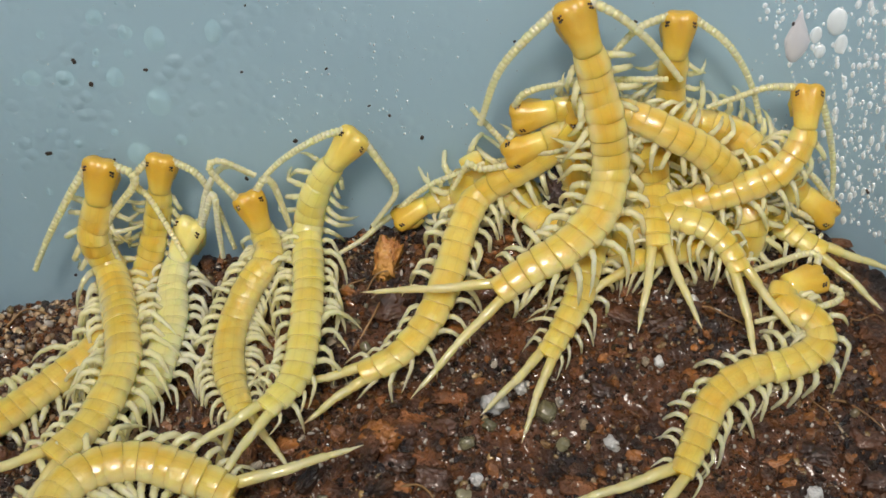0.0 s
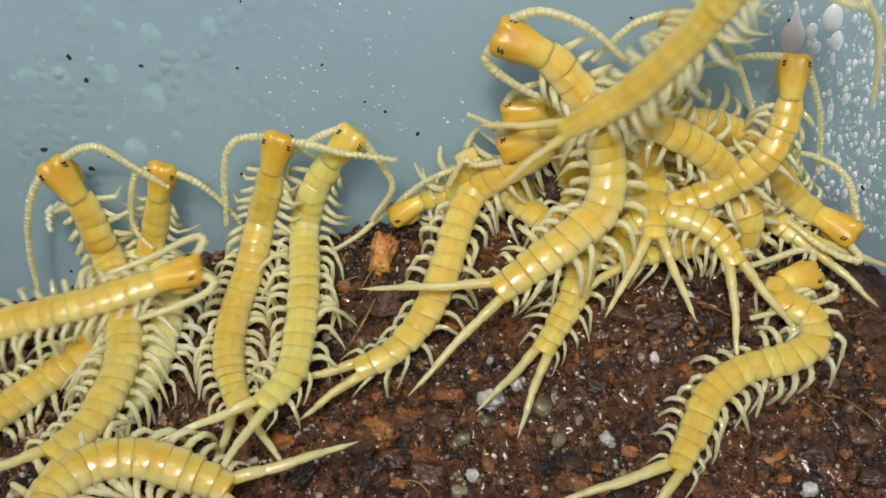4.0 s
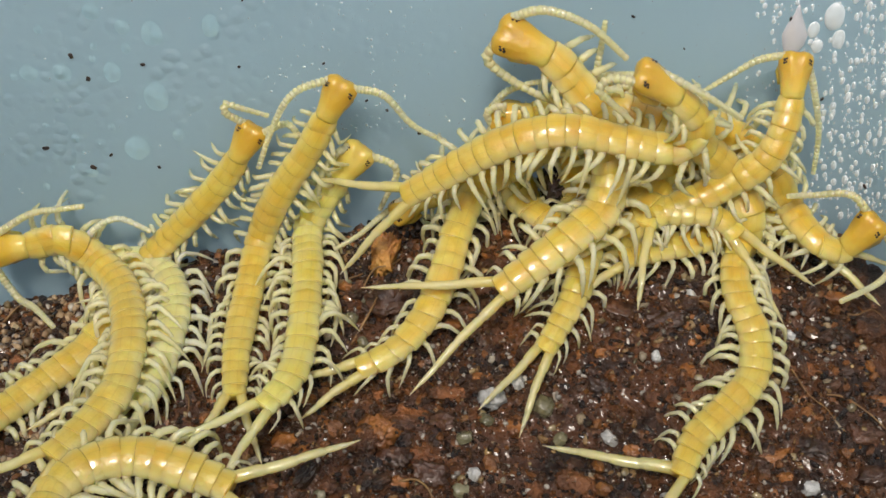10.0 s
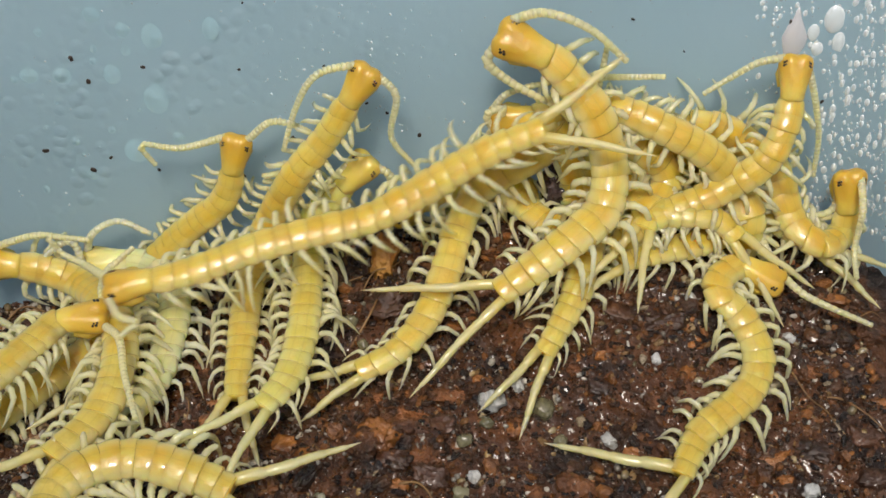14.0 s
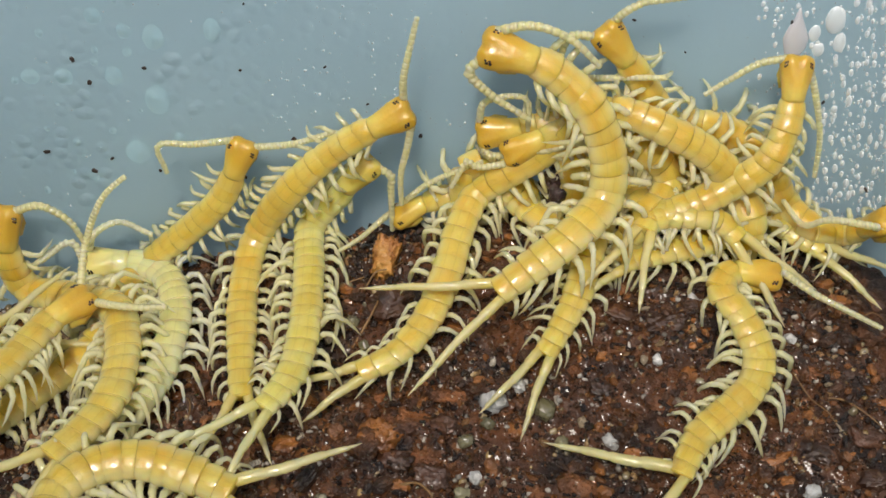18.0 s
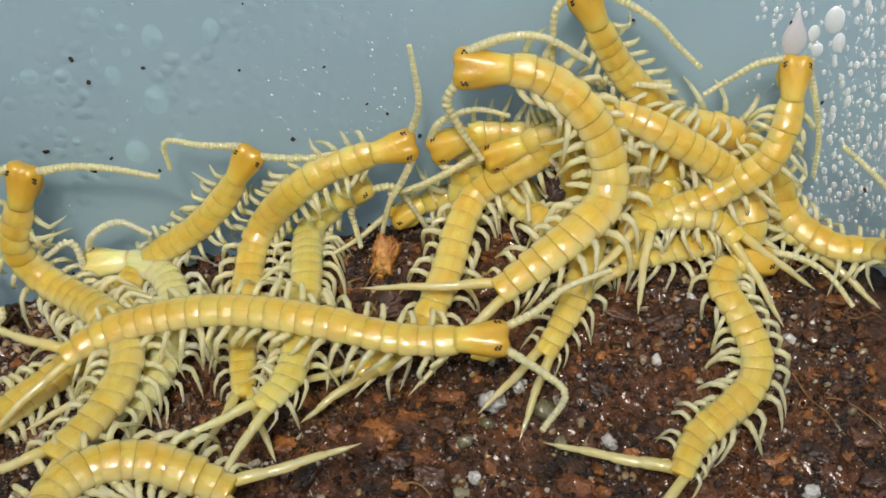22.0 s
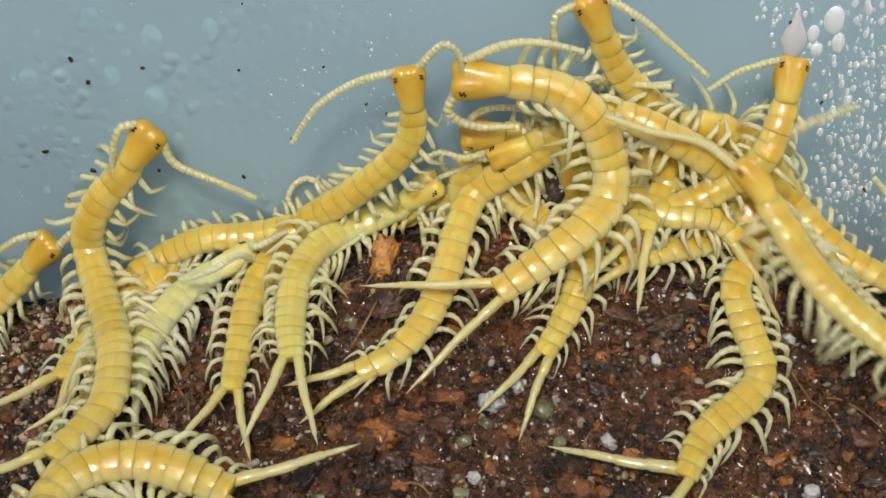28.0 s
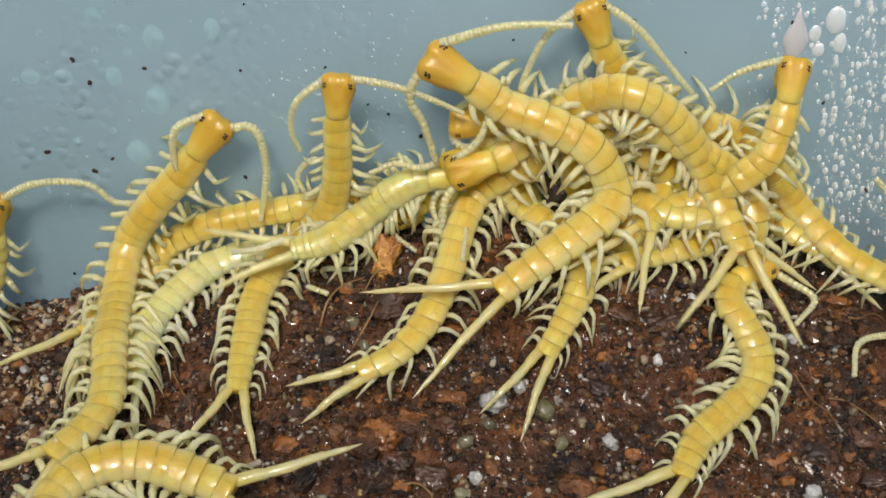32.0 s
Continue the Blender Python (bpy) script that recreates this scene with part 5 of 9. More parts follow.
beast_d.bend((21, 22,), [(-13.8, -21.2, 0.6), (-11.9, -18.2, 1.4), (-11.3, -13.4, 2.6), (-11.5, -7.2, 3.7), (-11.7, -2.3, 3.8), (-9.6, -2.0, 6.3), (-6.6, -1.8, 8.7)], left=[(-7.1, -2.4, 8.2), (-7.9, -2.4, 6.2), (-7.7, -2.6, 4.6), (-7.1, -5.2, 4.4)], right=[(-6.1, -2.4, 9.0), (-4.7, -2.4, 8.5), (-3.7, -2.3, 7.9), (-3.3, -2.3, 7.3)])
beast_d.bend((23,), [(-13.4, -21.2, 0.6), (-11.8, -17.7, 1.5), (-11.1, -12.9, 2.7), (-11.3, -7.2, 3.7), (-11.0, -2.3, 4.4), (-7.8, -2.0, 6.0), (-4.3, -1.8, 7.5)], left=[(-4.8, -2.4, 7.4), (-6.7, -2.4, 7.9), (-6.5, -2.3, 5.6), (-5.7, -4.3, 4.9)])
beast_d.bend((24, 25, 25.5,), [(-13.3, -21.2, 0.7), (-11.7, -17.5, 1.5), (-11.1, -12.8, 2.8), (-11.2, -7.4, 3.7), (-10.6, -2.4, 4.3), (-7.6, -2.0, 6.1), (-3.7, -1.7, 7.9)])
beast_d.bend((27.5,), [(-11.7, -18.6, 1.4), (-11.8, -14.6, 2.4), (-11.5, -10.2, 3.5), (-10.7, -5.4, 4.2), (-8.0, -2.5, 4.5), (-4.6, -2.1, 6.6), (-0.9, -1.8, 8.7)])
beast_d.bend((28,), [(-11.9, -16.8, 1.9), (-12.3, -12.4, 3.0), (-12.0, -8.3, 3.9), (-10.4, -4.8, 4.3), (-7.6, -2.6, 4.6), (-4.2, -2.0, 6.0), (-0.5, -1.8, 8.7)])
beast_d.bend((29,), [(-12.7, -14.4, 2.6), (-12.5, -10.7, 3.4), (-11.2, -6.6, 4.5), (-8.6, -3.1, 4.9), (-5.2, -2.4, 6.8), (-2.3, -2.0, 8.3), (0.9, -1.7, 9.4)])
beast_d.bend((30,), [(-12.8, -12.8, 3.0), (-12.3, -9.6, 3.8), (-10.8, -6.0, 4.7), (-8.1, -3.0, 5.5), (-4.7, -2.4, 7.4), (-1.3, -2.0, 9.4), (2.0, -1.8, 10.5)])
beast_d.bend((31,), [(-12.3, -11.2, 3.5), (-11.4, -7.4, 4.5), (-9.5, -4.3, 5.2), (-6.7, -3.0, 6.6), (-3.8, -2.3, 8.5), (-0.4, -2.0, 10.0), (2.5, -1.7, 10.4)], left=[(1.5, -2.4, 9.6), (2.5, -2.4, 8.0), (2.0, -4.1, 6.8), (1.5, -6.4, 6.0)])
beast_d.bend((32,), [(-12.5, -6.1, 4.7), (-9.9, -5.4, 5.1), (-7.1, -3.6, 6.2), (-4.7, -3.0, 8.1), (-2.3, -2.4, 9.1), (0.1, -2.1, 9.3), (2.0, -1.7, 9.5)])

beast_e = Beast('yellow juvenile centipede crawling over the whole pile', 1.00, AMBER, (12, 12, 7.5))
beast_e.bend((0,), [(-54.0, -38.6, 0.5), (-51.6, -36.2, 0.4), (-49.0, -33.8, 0.5), (-46.9, -30.2, 0.5), (-45.2, -26.8, 0.4), (-43.4, -23.1, 0.2), (-41.6, -20.4, -0.0)])
beast_e.bend((0.5,), [(-48.1, -26.8, 1.4), (-45.1, -24.3, 1.3), (-42.3, -21.0, 1.1), (-39.5, -16.7, 0.8), (-37.2, -12.7, 0.9), (-33.7, -9.8, 1.7), (-30.1, -8.4, 2.6)])
beast_e.bend((1,), [(-41.0, -19.6, 0.9), (-37.8, -17.0, 1.5), (-34.6, -13.9, 2.5), (-30.8, -10.1, 3.6), (-25.5, -7.9, 5.4), (-18.7, -7.4, 8.5), (-12.0, -7.5, 12.5)])
beast_e.bend((1.5,), [(-26.6, -6.0, 3.8), (-22.4, -6.5, 5.6), (-17.4, -7.0, 7.6), (-11.7, -7.2, 10.0), (-5.2, -7.5, 13.0), (1.0, -7.5, 16.4), (6.4, -7.4, 20.2)])
beast_e.bend((2,), [(-16.6, -7.5, 5.7), (-11.4, -6.8, 7.2), (-5.7, -6.9, 10.6), (-0.3, -7.2, 13.7), (5.0, -7.4, 17.1), (9.6, -7.4, 20.0), (14.6, -7.5, 21.8)], left=[(14.5, -8.0, 22.0), (18.4, -8.1, 20.6), (20.7, -8.1, 19.2), (23.6, -8.1, 16.7)])
beast_e.bend((2.5,), [(-9.8, -6.0, 8.6), (-4.4, -6.4, 11.0), (0.6, -7.0, 13.2), (5.5, -7.2, 15.4), (10.1, -7.5, 18.3), (14.6, -7.4, 21.2), (16.2, -7.5, 26.7)])
beast_e.bend((3,), [(-3.4, -6.0, 10.9), (0.7, -6.5, 13.1), (5.6, -7.0, 15.4), (10.3, -7.2, 16.9), (13.4, -7.4, 19.4), (15.2, -7.4, 23.0), (15.3, -7.4, 28.7)])
beast_e.bend((3.5,), [(-2.0, -6.0, 11.1), (3.0, -6.5, 13.5), (8.3, -7.0, 14.7), (12.9, -7.2, 17.8), (16.8, -7.5, 22.0), (19.1, -7.5, 25.6), (20.2, -7.4, 29.9)])
beast_e.bend((4,), [(9.7, -5.9, 15.8), (14.2, -6.4, 19.0), (18.0, -6.9, 23.5), (20.4, -7.2, 27.2), (22.8, -7.5, 29.9), (25.9, -7.5, 30.8), (29.8, -7.4, 29.1)])
beast_e.bend((4.5,), [(18.7, -6.0, 25.8), (21.5, -6.5, 29.1), (24.8, -7.0, 30.6), (28.3, -7.2, 29.0), (31.1, -8.6, 25.2), (32.0, -10.9, 21.3), (32.6, -12.3, 16.4)])
beast_e.bend((5,), [(26.8, -6.9, 28.4), (30.8, -6.0, 24.0), (32.9, -6.7, 18.6), (33.6, -8.1, 13.4), (33.9, -9.0, 8.2), (34.7, -12.2, 4.3), (37.3, -15.5, 2.3)])
beast_e.bend((5.5,), [(29.4, -10.9, 5.5), (31.3, -13.0, 4.3), (33.1, -15.6, 2.9), (35.1, -18.7, 1.6), (36.8, -22.0, 0.5), (38.3, -25.5, -0.2), (39.3, -28.6, -0.5)])
beast_e.bend((6,), [(33.3, -24.0, 0.3), (36.4, -25.1, -0.1), (39.0, -27.1, -0.4), (41.3, -29.7, -0.5), (43.4, -32.4, -0.5), (45.4, -34.8, -0.5), (46.9, -37.5, -0.2)])
beast_e.bend((6.5, 22,), [(41.1, -28.1, -0.5), (43.4, -30.3, -0.5), (45.2, -33.2, -0.1), (46.5, -36.3, 0.6), (47.7, -39.3, 1.4), (48.9, -42.0, 2.1), (49.9, -44.5, 2.7)])
beast_e.bend((24.5, 25, 25.5, 27.5, 28, 29, 30, 31, 32,), [(43.3, -28.8, 5.3), (42.8, -26.3, 5.1), (42.3, -24.0, 4.6), (41.8, -21.4, 4.0), (41.3, -18.8, 3.4), (40.4, -16.5, 3.2), (39.3, -13.6, 1.8)], left=[(38.6, -13.5, 2.0), (35.4, -13.8, 1.6), (32.8, -14.9, 1.6), (31.9, -17.6, 0.7)])

beast_f = Beast('yellow juvenile centipede crawling over its siblings', 1.05, AMBER, (18, 18, 9))
beast_f.bend((0, 2,), [(-59.0, -36.2, 0.5), (-56.7, -33.8, 0.5), (-54.2, -31.3, 0.5), (-51.7, -28.5, 0.4), (-49.0, -25.6, 0.3), (-46.3, -22.4, 0.1), (-43.4, -18.9, -0.1)])
beast_f.bend((3,), [(-52.6, -27.7, 0.4), (-50.0, -24.6, 0.3), (-47.4, -21.2, -0.0), (-44.5, -17.7, -0.3), (-41.5, -13.9, -0.6), (-38.4, -10.4, -0.4), (-33.9, -8.6, 0.6)])
beast_f.bend((3.5,), [(-51.3, -22.0, 0.0), (-48.2, -19.3, -0.1), (-44.9, -16.5, -0.3), (-41.0, -13.6, -0.4), (-36.4, -11.5, 0.4), (-31.2, -10.9, 1.6), (-26.0, -10.6, 2.9)])
beast_f.bend((4.5,), [(-42.2, -11.7, -0.8), (-37.8, -10.4, 0.0), (-32.9, -10.0, 1.5), (-27.9, -10.1, 3.0), (-22.1, -10.3, 4.6), (-16.7, -9.2, 6.0), (-11.2, -7.8, 7.6)])
beast_f.bend((5.5,), [(-26.7, -11.3, 3.7), (-21.7, -12.3, 4.9), (-17.3, -11.3, 6.1), (-12.9, -9.4, 7.5), (-8.3, -8.0, 8.8), (-3.7, -8.0, 11.2), (-0.6, -7.9, 13.8), (2.7, -7.9, 15.4)], left=[(2.5, -8.5, 16.2), (0.3, -8.5, 17.9), (-2.3, -8.5, 17.4), (-3.9, -8.6, 13.7)], right=[(2.7, -8.6, 15.5), (5.1, -8.6, 15.5), (7.7, -8.5, 15.2), (10.8, -8.6, 15.5)])
beast_f.bend((6,), [(-27.3, -11.8, 3.5), (-21.6, -13.0, 4.9), (-16.0, -10.9, 6.6), (-10.2, -8.6, 8.3), (-5.6, -8.0, 9.6), (-2.8, -7.9, 12.7), (0.9, -8.0, 15.9)], left=[(0.7, -8.6, 16.4), (1.6, -8.6, 19.6), (-1.0, -8.6, 19.1), (-7.9, -8.5, 17.6)], right=[(1.2, -8.5, 15.9), (2.9, -8.5, 16.4), (4.6, -8.6, 15.7), (6.4, -8.5, 16.1)])
beast_f.bend((6.5,), [(-22.6, -10.6, 4.7), (-17.6, -9.2, 6.2), (-12.5, -8.8, 7.6), (-6.5, -8.0, 9.1), (-1.1, -7.9, 11.7), (3.4, -8.0, 14.8), (7.0, -7.9, 16.7)])
beast_f.bend((7,), [(-15.8, -9.3, 6.0), (-10.2, -8.8, 7.5), (-3.8, -8.0, 9.5), (2.1, -7.7, 12.8), (7.7, -8.0, 15.5), (12.9, -8.0, 16.8), (17.7, -7.9, 16.9)], left=[(17.1, -8.5, 17.6), (15.1, -8.6, 20.0), (16.5, -8.6, 18.6), (17.7, -8.6, 19.1)], right=[(17.4, -8.6, 16.6), (19.7, -8.5, 13.6), (20.9, -10.4, 11.6), (22.9, -12.1, 10.7)])
beast_f.bend((7.5,), [(-10.1, -6.7, 7.5), (-4.7, -7.0, 9.5), (0.7, -7.4, 12.9), (6.0, -7.7, 15.6), (11.6, -8.0, 16.7), (16.9, -8.0, 16.3), (21.4, -7.9, 13.7)])
beast_f.bend((8,), [(-4.3, -7.2, 8.7), (-0.1, -6.9, 11.7), (4.3, -7.3, 15.1), (9.5, -7.6, 16.6), (14.7, -7.8, 16.6), (19.6, -8.0, 15.1), (23.1, -8.0, 12.6), (26.1, -8.0, 11.5)], left=[(26.1, -8.6, 12.5), (28.3, -8.6, 12.5), (30.3, -9.5, 12.5), (30.5, -10.2, 15.0)], right=[(26.1, -9.0, 11.4), (27.2, -10.6, 10.6), (28.5, -11.3, 10.1), (28.6, -12.8, 9.5)])
beast_f.bend((8.5,), [(-3.8, -6.8, 8.9), (0.7, -7.0, 12.5), (5.1, -7.4, 15.7), (10.7, -7.7, 17.1), (16.0, -7.9, 16.2), (20.2, -8.0, 13.7), (24.0, -7.9, 12.1)])
beast_f.bend((9,), [(-3.9, -6.5, 9.6), (0.3, -6.8, 12.5), (4.7, -7.2, 15.6), (9.4, -7.5, 17.0), (13.7, -7.7, 17.1), (17.4, -7.9, 15.1), (20.6, -8.0, 14.5), (22.0, -8.0, 16.5), (23.1, -8.0, 19.7)], left=[(22.4, -8.5, 19.8), (21.1, -8.6, 22.4), (19.0, -8.5, 23.3), (17.0, -8.6, 21.9)], right=[(23.7, -8.6, 19.5), (28.0, -8.5, 19.1), (30.3, -9.5, 18.1), (28.4, -8.5, 14.1)])
beast_f.bend((9.5,), [(-4.0, -6.5, 9.6), (0.2, -6.9, 12.6), (4.6, -7.3, 15.4), (9.4, -7.6, 16.5), (13.7, -7.8, 16.2), (18.2, -8.0, 15.3), (20.7, -7.9, 17.2), (19.9, -8.0, 20.9)])
beast_f.bend((10,), [(-3.0, -6.5, 9.9), (0.6, -6.8, 12.5), (5.0, -7.2, 15.3), (9.4, -7.5, 16.5), (13.8, -7.7, 15.7), (18.0, -7.9, 15.1), (19.5, -8.0, 17.3), (17.5, -8.0, 19.7), (14.5, -8.0, 21.7)], left=[(14.2, -8.6, 21.7), (12.4, -8.5, 21.4), (11.6, -8.6, 20.5), (12.5, -8.5, 19.5)], right=[(15.2, -8.5, 22.4), (18.8, -8.5, 20.5), (21.1, -8.6, 19.1), (22.5, -8.5, 18.1)])
beast_f.bend((10.5,), [(-3.1, -6.5, 10.0), (1.1, -6.9, 13.2), (5.9, -7.3, 14.7), (10.7, -7.6, 15.7), (15.0, -7.8, 16.0), (18.0, -8.0, 18.3), (17.3, -7.9, 21.2), (15.6, -8.0, 25.3)])
beast_f.bend((11,), [(-2.2, -6.4, 9.8), (1.9, -6.9, 13.2), (6.4, -7.2, 14.5), (10.7, -7.6, 15.2), (15.0, -7.7, 16.3), (17.4, -7.9, 19.3), (16.5, -8.0, 22.7), (14.1, -7.9, 25.4), (11.1, -8.0, 27.4)])
beast_f.bend((11.5,), [(0.6, -6.4, 12.0), (6.0, -6.9, 12.8), (11.2, -7.3, 14.1), (15.0, -7.6, 16.8), (15.9, -7.8, 20.8), (13.0, -8.0, 24.1), (8.8, -7.9, 24.9), (4.9, -8.0, 23.9)])
beast_f.bend((12,), [(3.8, -6.5, 11.9), (7.8, -6.8, 12.7), (11.7, -7.2, 14.5), (14.1, -7.6, 18.2), (13.3, -7.7, 21.6), (9.8, -7.9, 23.3), (6.1, -8.0, 22.2), (2.3, -7.9, 18.9), (-2.1, -7.9, 15.0)], left=[(-2.2, -8.5, 15.8), (-4.2, -8.6, 14.3), (-6.1, -8.6, 11.2), (-7.0, -9.4, 9.5)], right=[(-1.8, -8.5, 14.7), (-3.7, -8.6, 15.8), (-4.2, -8.5, 16.3), (-5.8, -8.6, 19.7)])
beast_f.bend((12.5,), [(3.9, -6.5, 11.1), (7.9, -6.8, 12.7), (11.7, -7.2, 15.0), (13.1, -7.6, 19.2), (10.4, -7.7, 21.8), (6.6, -7.9, 20.8), (2.4, -7.9, 16.4), (-2.0, -7.9, 12.8), (-7.9, -8.0, 10.5)])
beast_f.bend((13,), [(3.9, -6.7, 10.5), (7.9, -6.8, 12.7), (10.0, -7.2, 16.0), (8.1, -7.5, 19.1), (4.6, -7.7, 18.8), (1.6, -7.9, 16.4), (-1.5, -7.9, 12.8), (-5.1, -7.9, 10.6), (-11.4, -8.0, 8.7)], left=[(-11.0, -8.6, 9.8), (-14.2, -8.9, 8.4), (-16.8, -8.5, 8.4), (-15.9, -8.6, 10.1)], right=[(-10.6, -9.2, 8.9), (-8.2, -11.3, 8.7), (-5.5, -12.0, 8.9), (-2.8, -12.0, 9.4)])
beast_f.bend((13.5,), [(9.5, -6.4, 15.9), (5.9, -6.9, 16.7), (2.0, -7.3, 14.6), (-2.1, -7.6, 11.7), (-6.6, -8.0, 9.2), (-10.2, -9.0, 8.4), (-14.3, -9.4, 7.7), (-19.4, -9.7, 6.8)])
beast_f.bend((14,), [(7.7, -6.4, 16.2), (3.3, -6.8, 14.3), (-1.2, -7.3, 11.5), (-5.7, -8.3, 9.2), (-10.3, -9.0, 8.3), (-15.2, -10.1, 7.4), (-20.5, -11.8, 6.2), (-26.8, -12.4, 5.0)], left=[(-26.7, -12.3, 5.6), (-29.2, -9.6, 5.4), (-31.2, -8.6, 5.8), (-31.9, -8.6, 6.9)], right=[(-26.3, -14.3, 5.5), (-25.0, -16.3, 5.4), (-23.5, -17.1, 5.4), (-23.8, -17.7, 5.3)])
beast_f.bend((14.5,), [(-0.8, -6.5, 11.3), (-4.5, -7.0, 9.1), (-9.0, -8.6, 8.1), (-13.9, -9.9, 7.3), (-18.8, -10.9, 6.5), (-23.4, -10.8, 6.0), (-28.7, -8.0, 5.1), (-33.5, -8.0, 4.8)], left=[(-32.2, -8.5, 5.8), (-33.9, -8.6, 6.4), (-35.3, -8.5, 6.4), (-36.2, -8.6, 6.4)], right=[(-32.9, -8.6, 4.7), (-34.4, -10.1, 4.1), (-34.2, -13.9, 4.1), (-33.1, -17.6, 4.2)])
beast_f.bend((15.5,), [(-10.6, -6.2, 7.0), (-15.3, -7.0, 5.9), (-20.1, -7.2, 4.8), (-25.1, -6.2, 3.6), (-30.3, -5.3, 2.4), (-35.1, -5.2, 0.4), (-39.0, -7.6, -0.8)])
beast_f.bend((16.5,), [(-22.4, -4.9, 4.6), (-26.9, -5.0, 3.2), (-31.5, -5.0, 2.1), (-35.4, -6.0, 0.2), (-38.3, -9.9, -0.5), (-42.0, -13.0, -0.7), (-45.7, -15.2, -0.6)])
beast_f.bend((17,), [(-26.5, -5.0, 3.0), (-31.0, -4.9, 1.8), (-35.1, -5.3, 0.3), (-38.1, -8.8, -0.5), (-41.0, -13.0, -0.7), (-44.8, -15.3, -0.5), (-48.4, -17.5, -0.4)])
beast_f.bend((18,), [(-37.5, -12.2, -0.1), (-40.9, -14.6, -0.5), (-43.9, -17.6, -0.3), (-47.0, -20.5, -0.1), (-50.1, -23.2, 0.1), (-53.0, -25.8, 0.3), (-55.7, -28.2, 0.5)])
beast_f.bend((19, 32,), [(-46.6, -23.3, 0.2), (-49.2, -25.8, 0.4), (-51.8, -28.1, 0.4), (-54.6, -30.4, 0.5), (-57.3, -32.5, 0.5), (-60.0, -34.5, 0.5), (-62.5, -36.4, 0.5)])

beast_g = Beast('large yellow juvenile centipede arching over the pile', 1.19, AMBER, (15, 15, 9.5))
beast_g.bend((0,), [(4.2, -13.2, 5.7), (6.4, -12.2, 7.0), (9.6, -11.0, 8.5), (12.1, -8.6, 9.9), (13.2, -6.0, 12.0), (12.8, -5.0, 15.6), (11.7, -4.0, 19.5), (10.9, -3.5, 22.0), (9.4, -2.9, 25.5)], left=[(8.3, -3.5, 25.5), (6.1, -3.5, 22.7), (4.0, -3.6, 19.8), (2.7, -3.5, 15.3)], right=[(10.2, -3.6, 26.0), (12.9, -3.5, 24.8), (15.7, -3.5, 22.5), (18.4, -3.5, 19.3)])
beast_g.bend((1,), [(4.4, -13.3, 5.6), (6.6, -12.2, 6.9), (9.9, -10.8, 8.6), (12.4, -8.5, 10.0), (13.2, -6.0, 12.4), (12.7, -5.0, 16.0), (11.4, -4.0, 19.4), (9.8, -3.5, 21.4), (6.4, -3.0, 24.7)], left=[(5.8, -3.6, 24.0), (5.0, -3.5, 21.2), (5.3, -3.6, 17.7), (5.2, -3.5, 14.7)], right=[(7.0, -3.6, 25.7), (10.9, -3.5, 25.4), (13.6, -3.5, 23.1), (15.6, -3.5, 20.7)])
beast_g.bend((2,), [(4.4, -13.3, 5.7), (6.6, -12.2, 6.9), (10.0, -10.6, 8.7), (12.5, -8.4, 10.1), (13.1, -6.0, 12.7), (12.5, -5.0, 16.5), (10.8, -4.0, 19.7), (9.0, -3.5, 21.4), (5.4, -3.0, 24.0)])
beast_g.bend((3,), [(4.5, -13.4, 5.6), (6.7, -12.4, 6.9), (10.1, -10.7, 8.6), (12.6, -8.5, 10.0), (13.3, -6.0, 12.6), (12.1, -5.0, 16.6), (10.2, -4.0, 19.8), (8.4, -3.5, 21.5), (4.9, -3.0, 23.4)], left=[(4.6, -3.5, 23.2), (4.3, -3.5, 21.1), (6.1, -3.6, 19.1), (7.3, -3.6, 16.1)], right=[(5.7, -3.5, 24.8), (8.4, -3.5, 25.3), (12.0, -3.6, 23.9), (14.2, -3.6, 23.0)])
beast_g.bend((3.5, 5.5, 6, 7, 8, 9, 10, 11, 12, 13, 14,), [(4.5, -13.5, 5.6), (6.8, -12.4, 6.9), (10.1, -10.7, 8.7), (12.7, -8.4, 10.0), (13.3, -6.0, 12.7), (11.9, -5.0, 16.8), (9.6, -4.0, 19.6), (7.8, -3.5, 21.2), (4.3, -3.0, 22.7)], left=[(3.7, -3.5, 22.7), (3.4, -3.5, 20.5), (5.7, -3.5, 18.5), (9.4, -3.6, 16.5)], right=[(5.1, -3.6, 24.1), (7.6, -3.5, 24.7), (11.2, -3.6, 23.4), (14.2, -3.5, 20.7)])
beast_g.bend((14.5,), [(4.4, -13.4, 5.7), (6.6, -12.3, 6.9), (10.0, -10.5, 8.7), (12.5, -8.3, 10.1), (13.1, -6.0, 12.9), (11.8, -4.9, 16.6), (9.4, -4.0, 19.4), (7.2, -3.5, 21.1), (3.6, -3.0, 22.4)], left=[(3.0, -3.5, 22.3), (2.3, -3.5, 20.6), (3.7, -3.6, 18.7), (5.1, -3.5, 16.9)], right=[(4.5, -3.6, 23.8), (7.5, -3.6, 24.5), (10.2, -3.5, 22.6), (10.4, -3.5, 19.2)])
beast_g.bend((16.5, 17, 18, 19, 20,), [(4.3, -13.4, 5.7), (6.5, -12.3, 6.9), (10.4, -10.0, 9.0), (12.8, -7.3, 10.5), (13.0, -6.0, 13.7), (11.4, -4.9, 17.4), (8.7, -3.9, 19.8), (6.3, -3.5, 21.0), (3.0, -3.0, 21.8)], left=[(2.7, -3.5, 21.6), (1.9, -3.6, 19.7), (3.7, -3.5, 17.7), (5.8, -3.5, 16.2)], right=[(3.8, -3.6, 23.3), (6.6, -3.5, 23.7), (9.7, -3.6, 22.6), (12.0, -3.6, 20.4)])
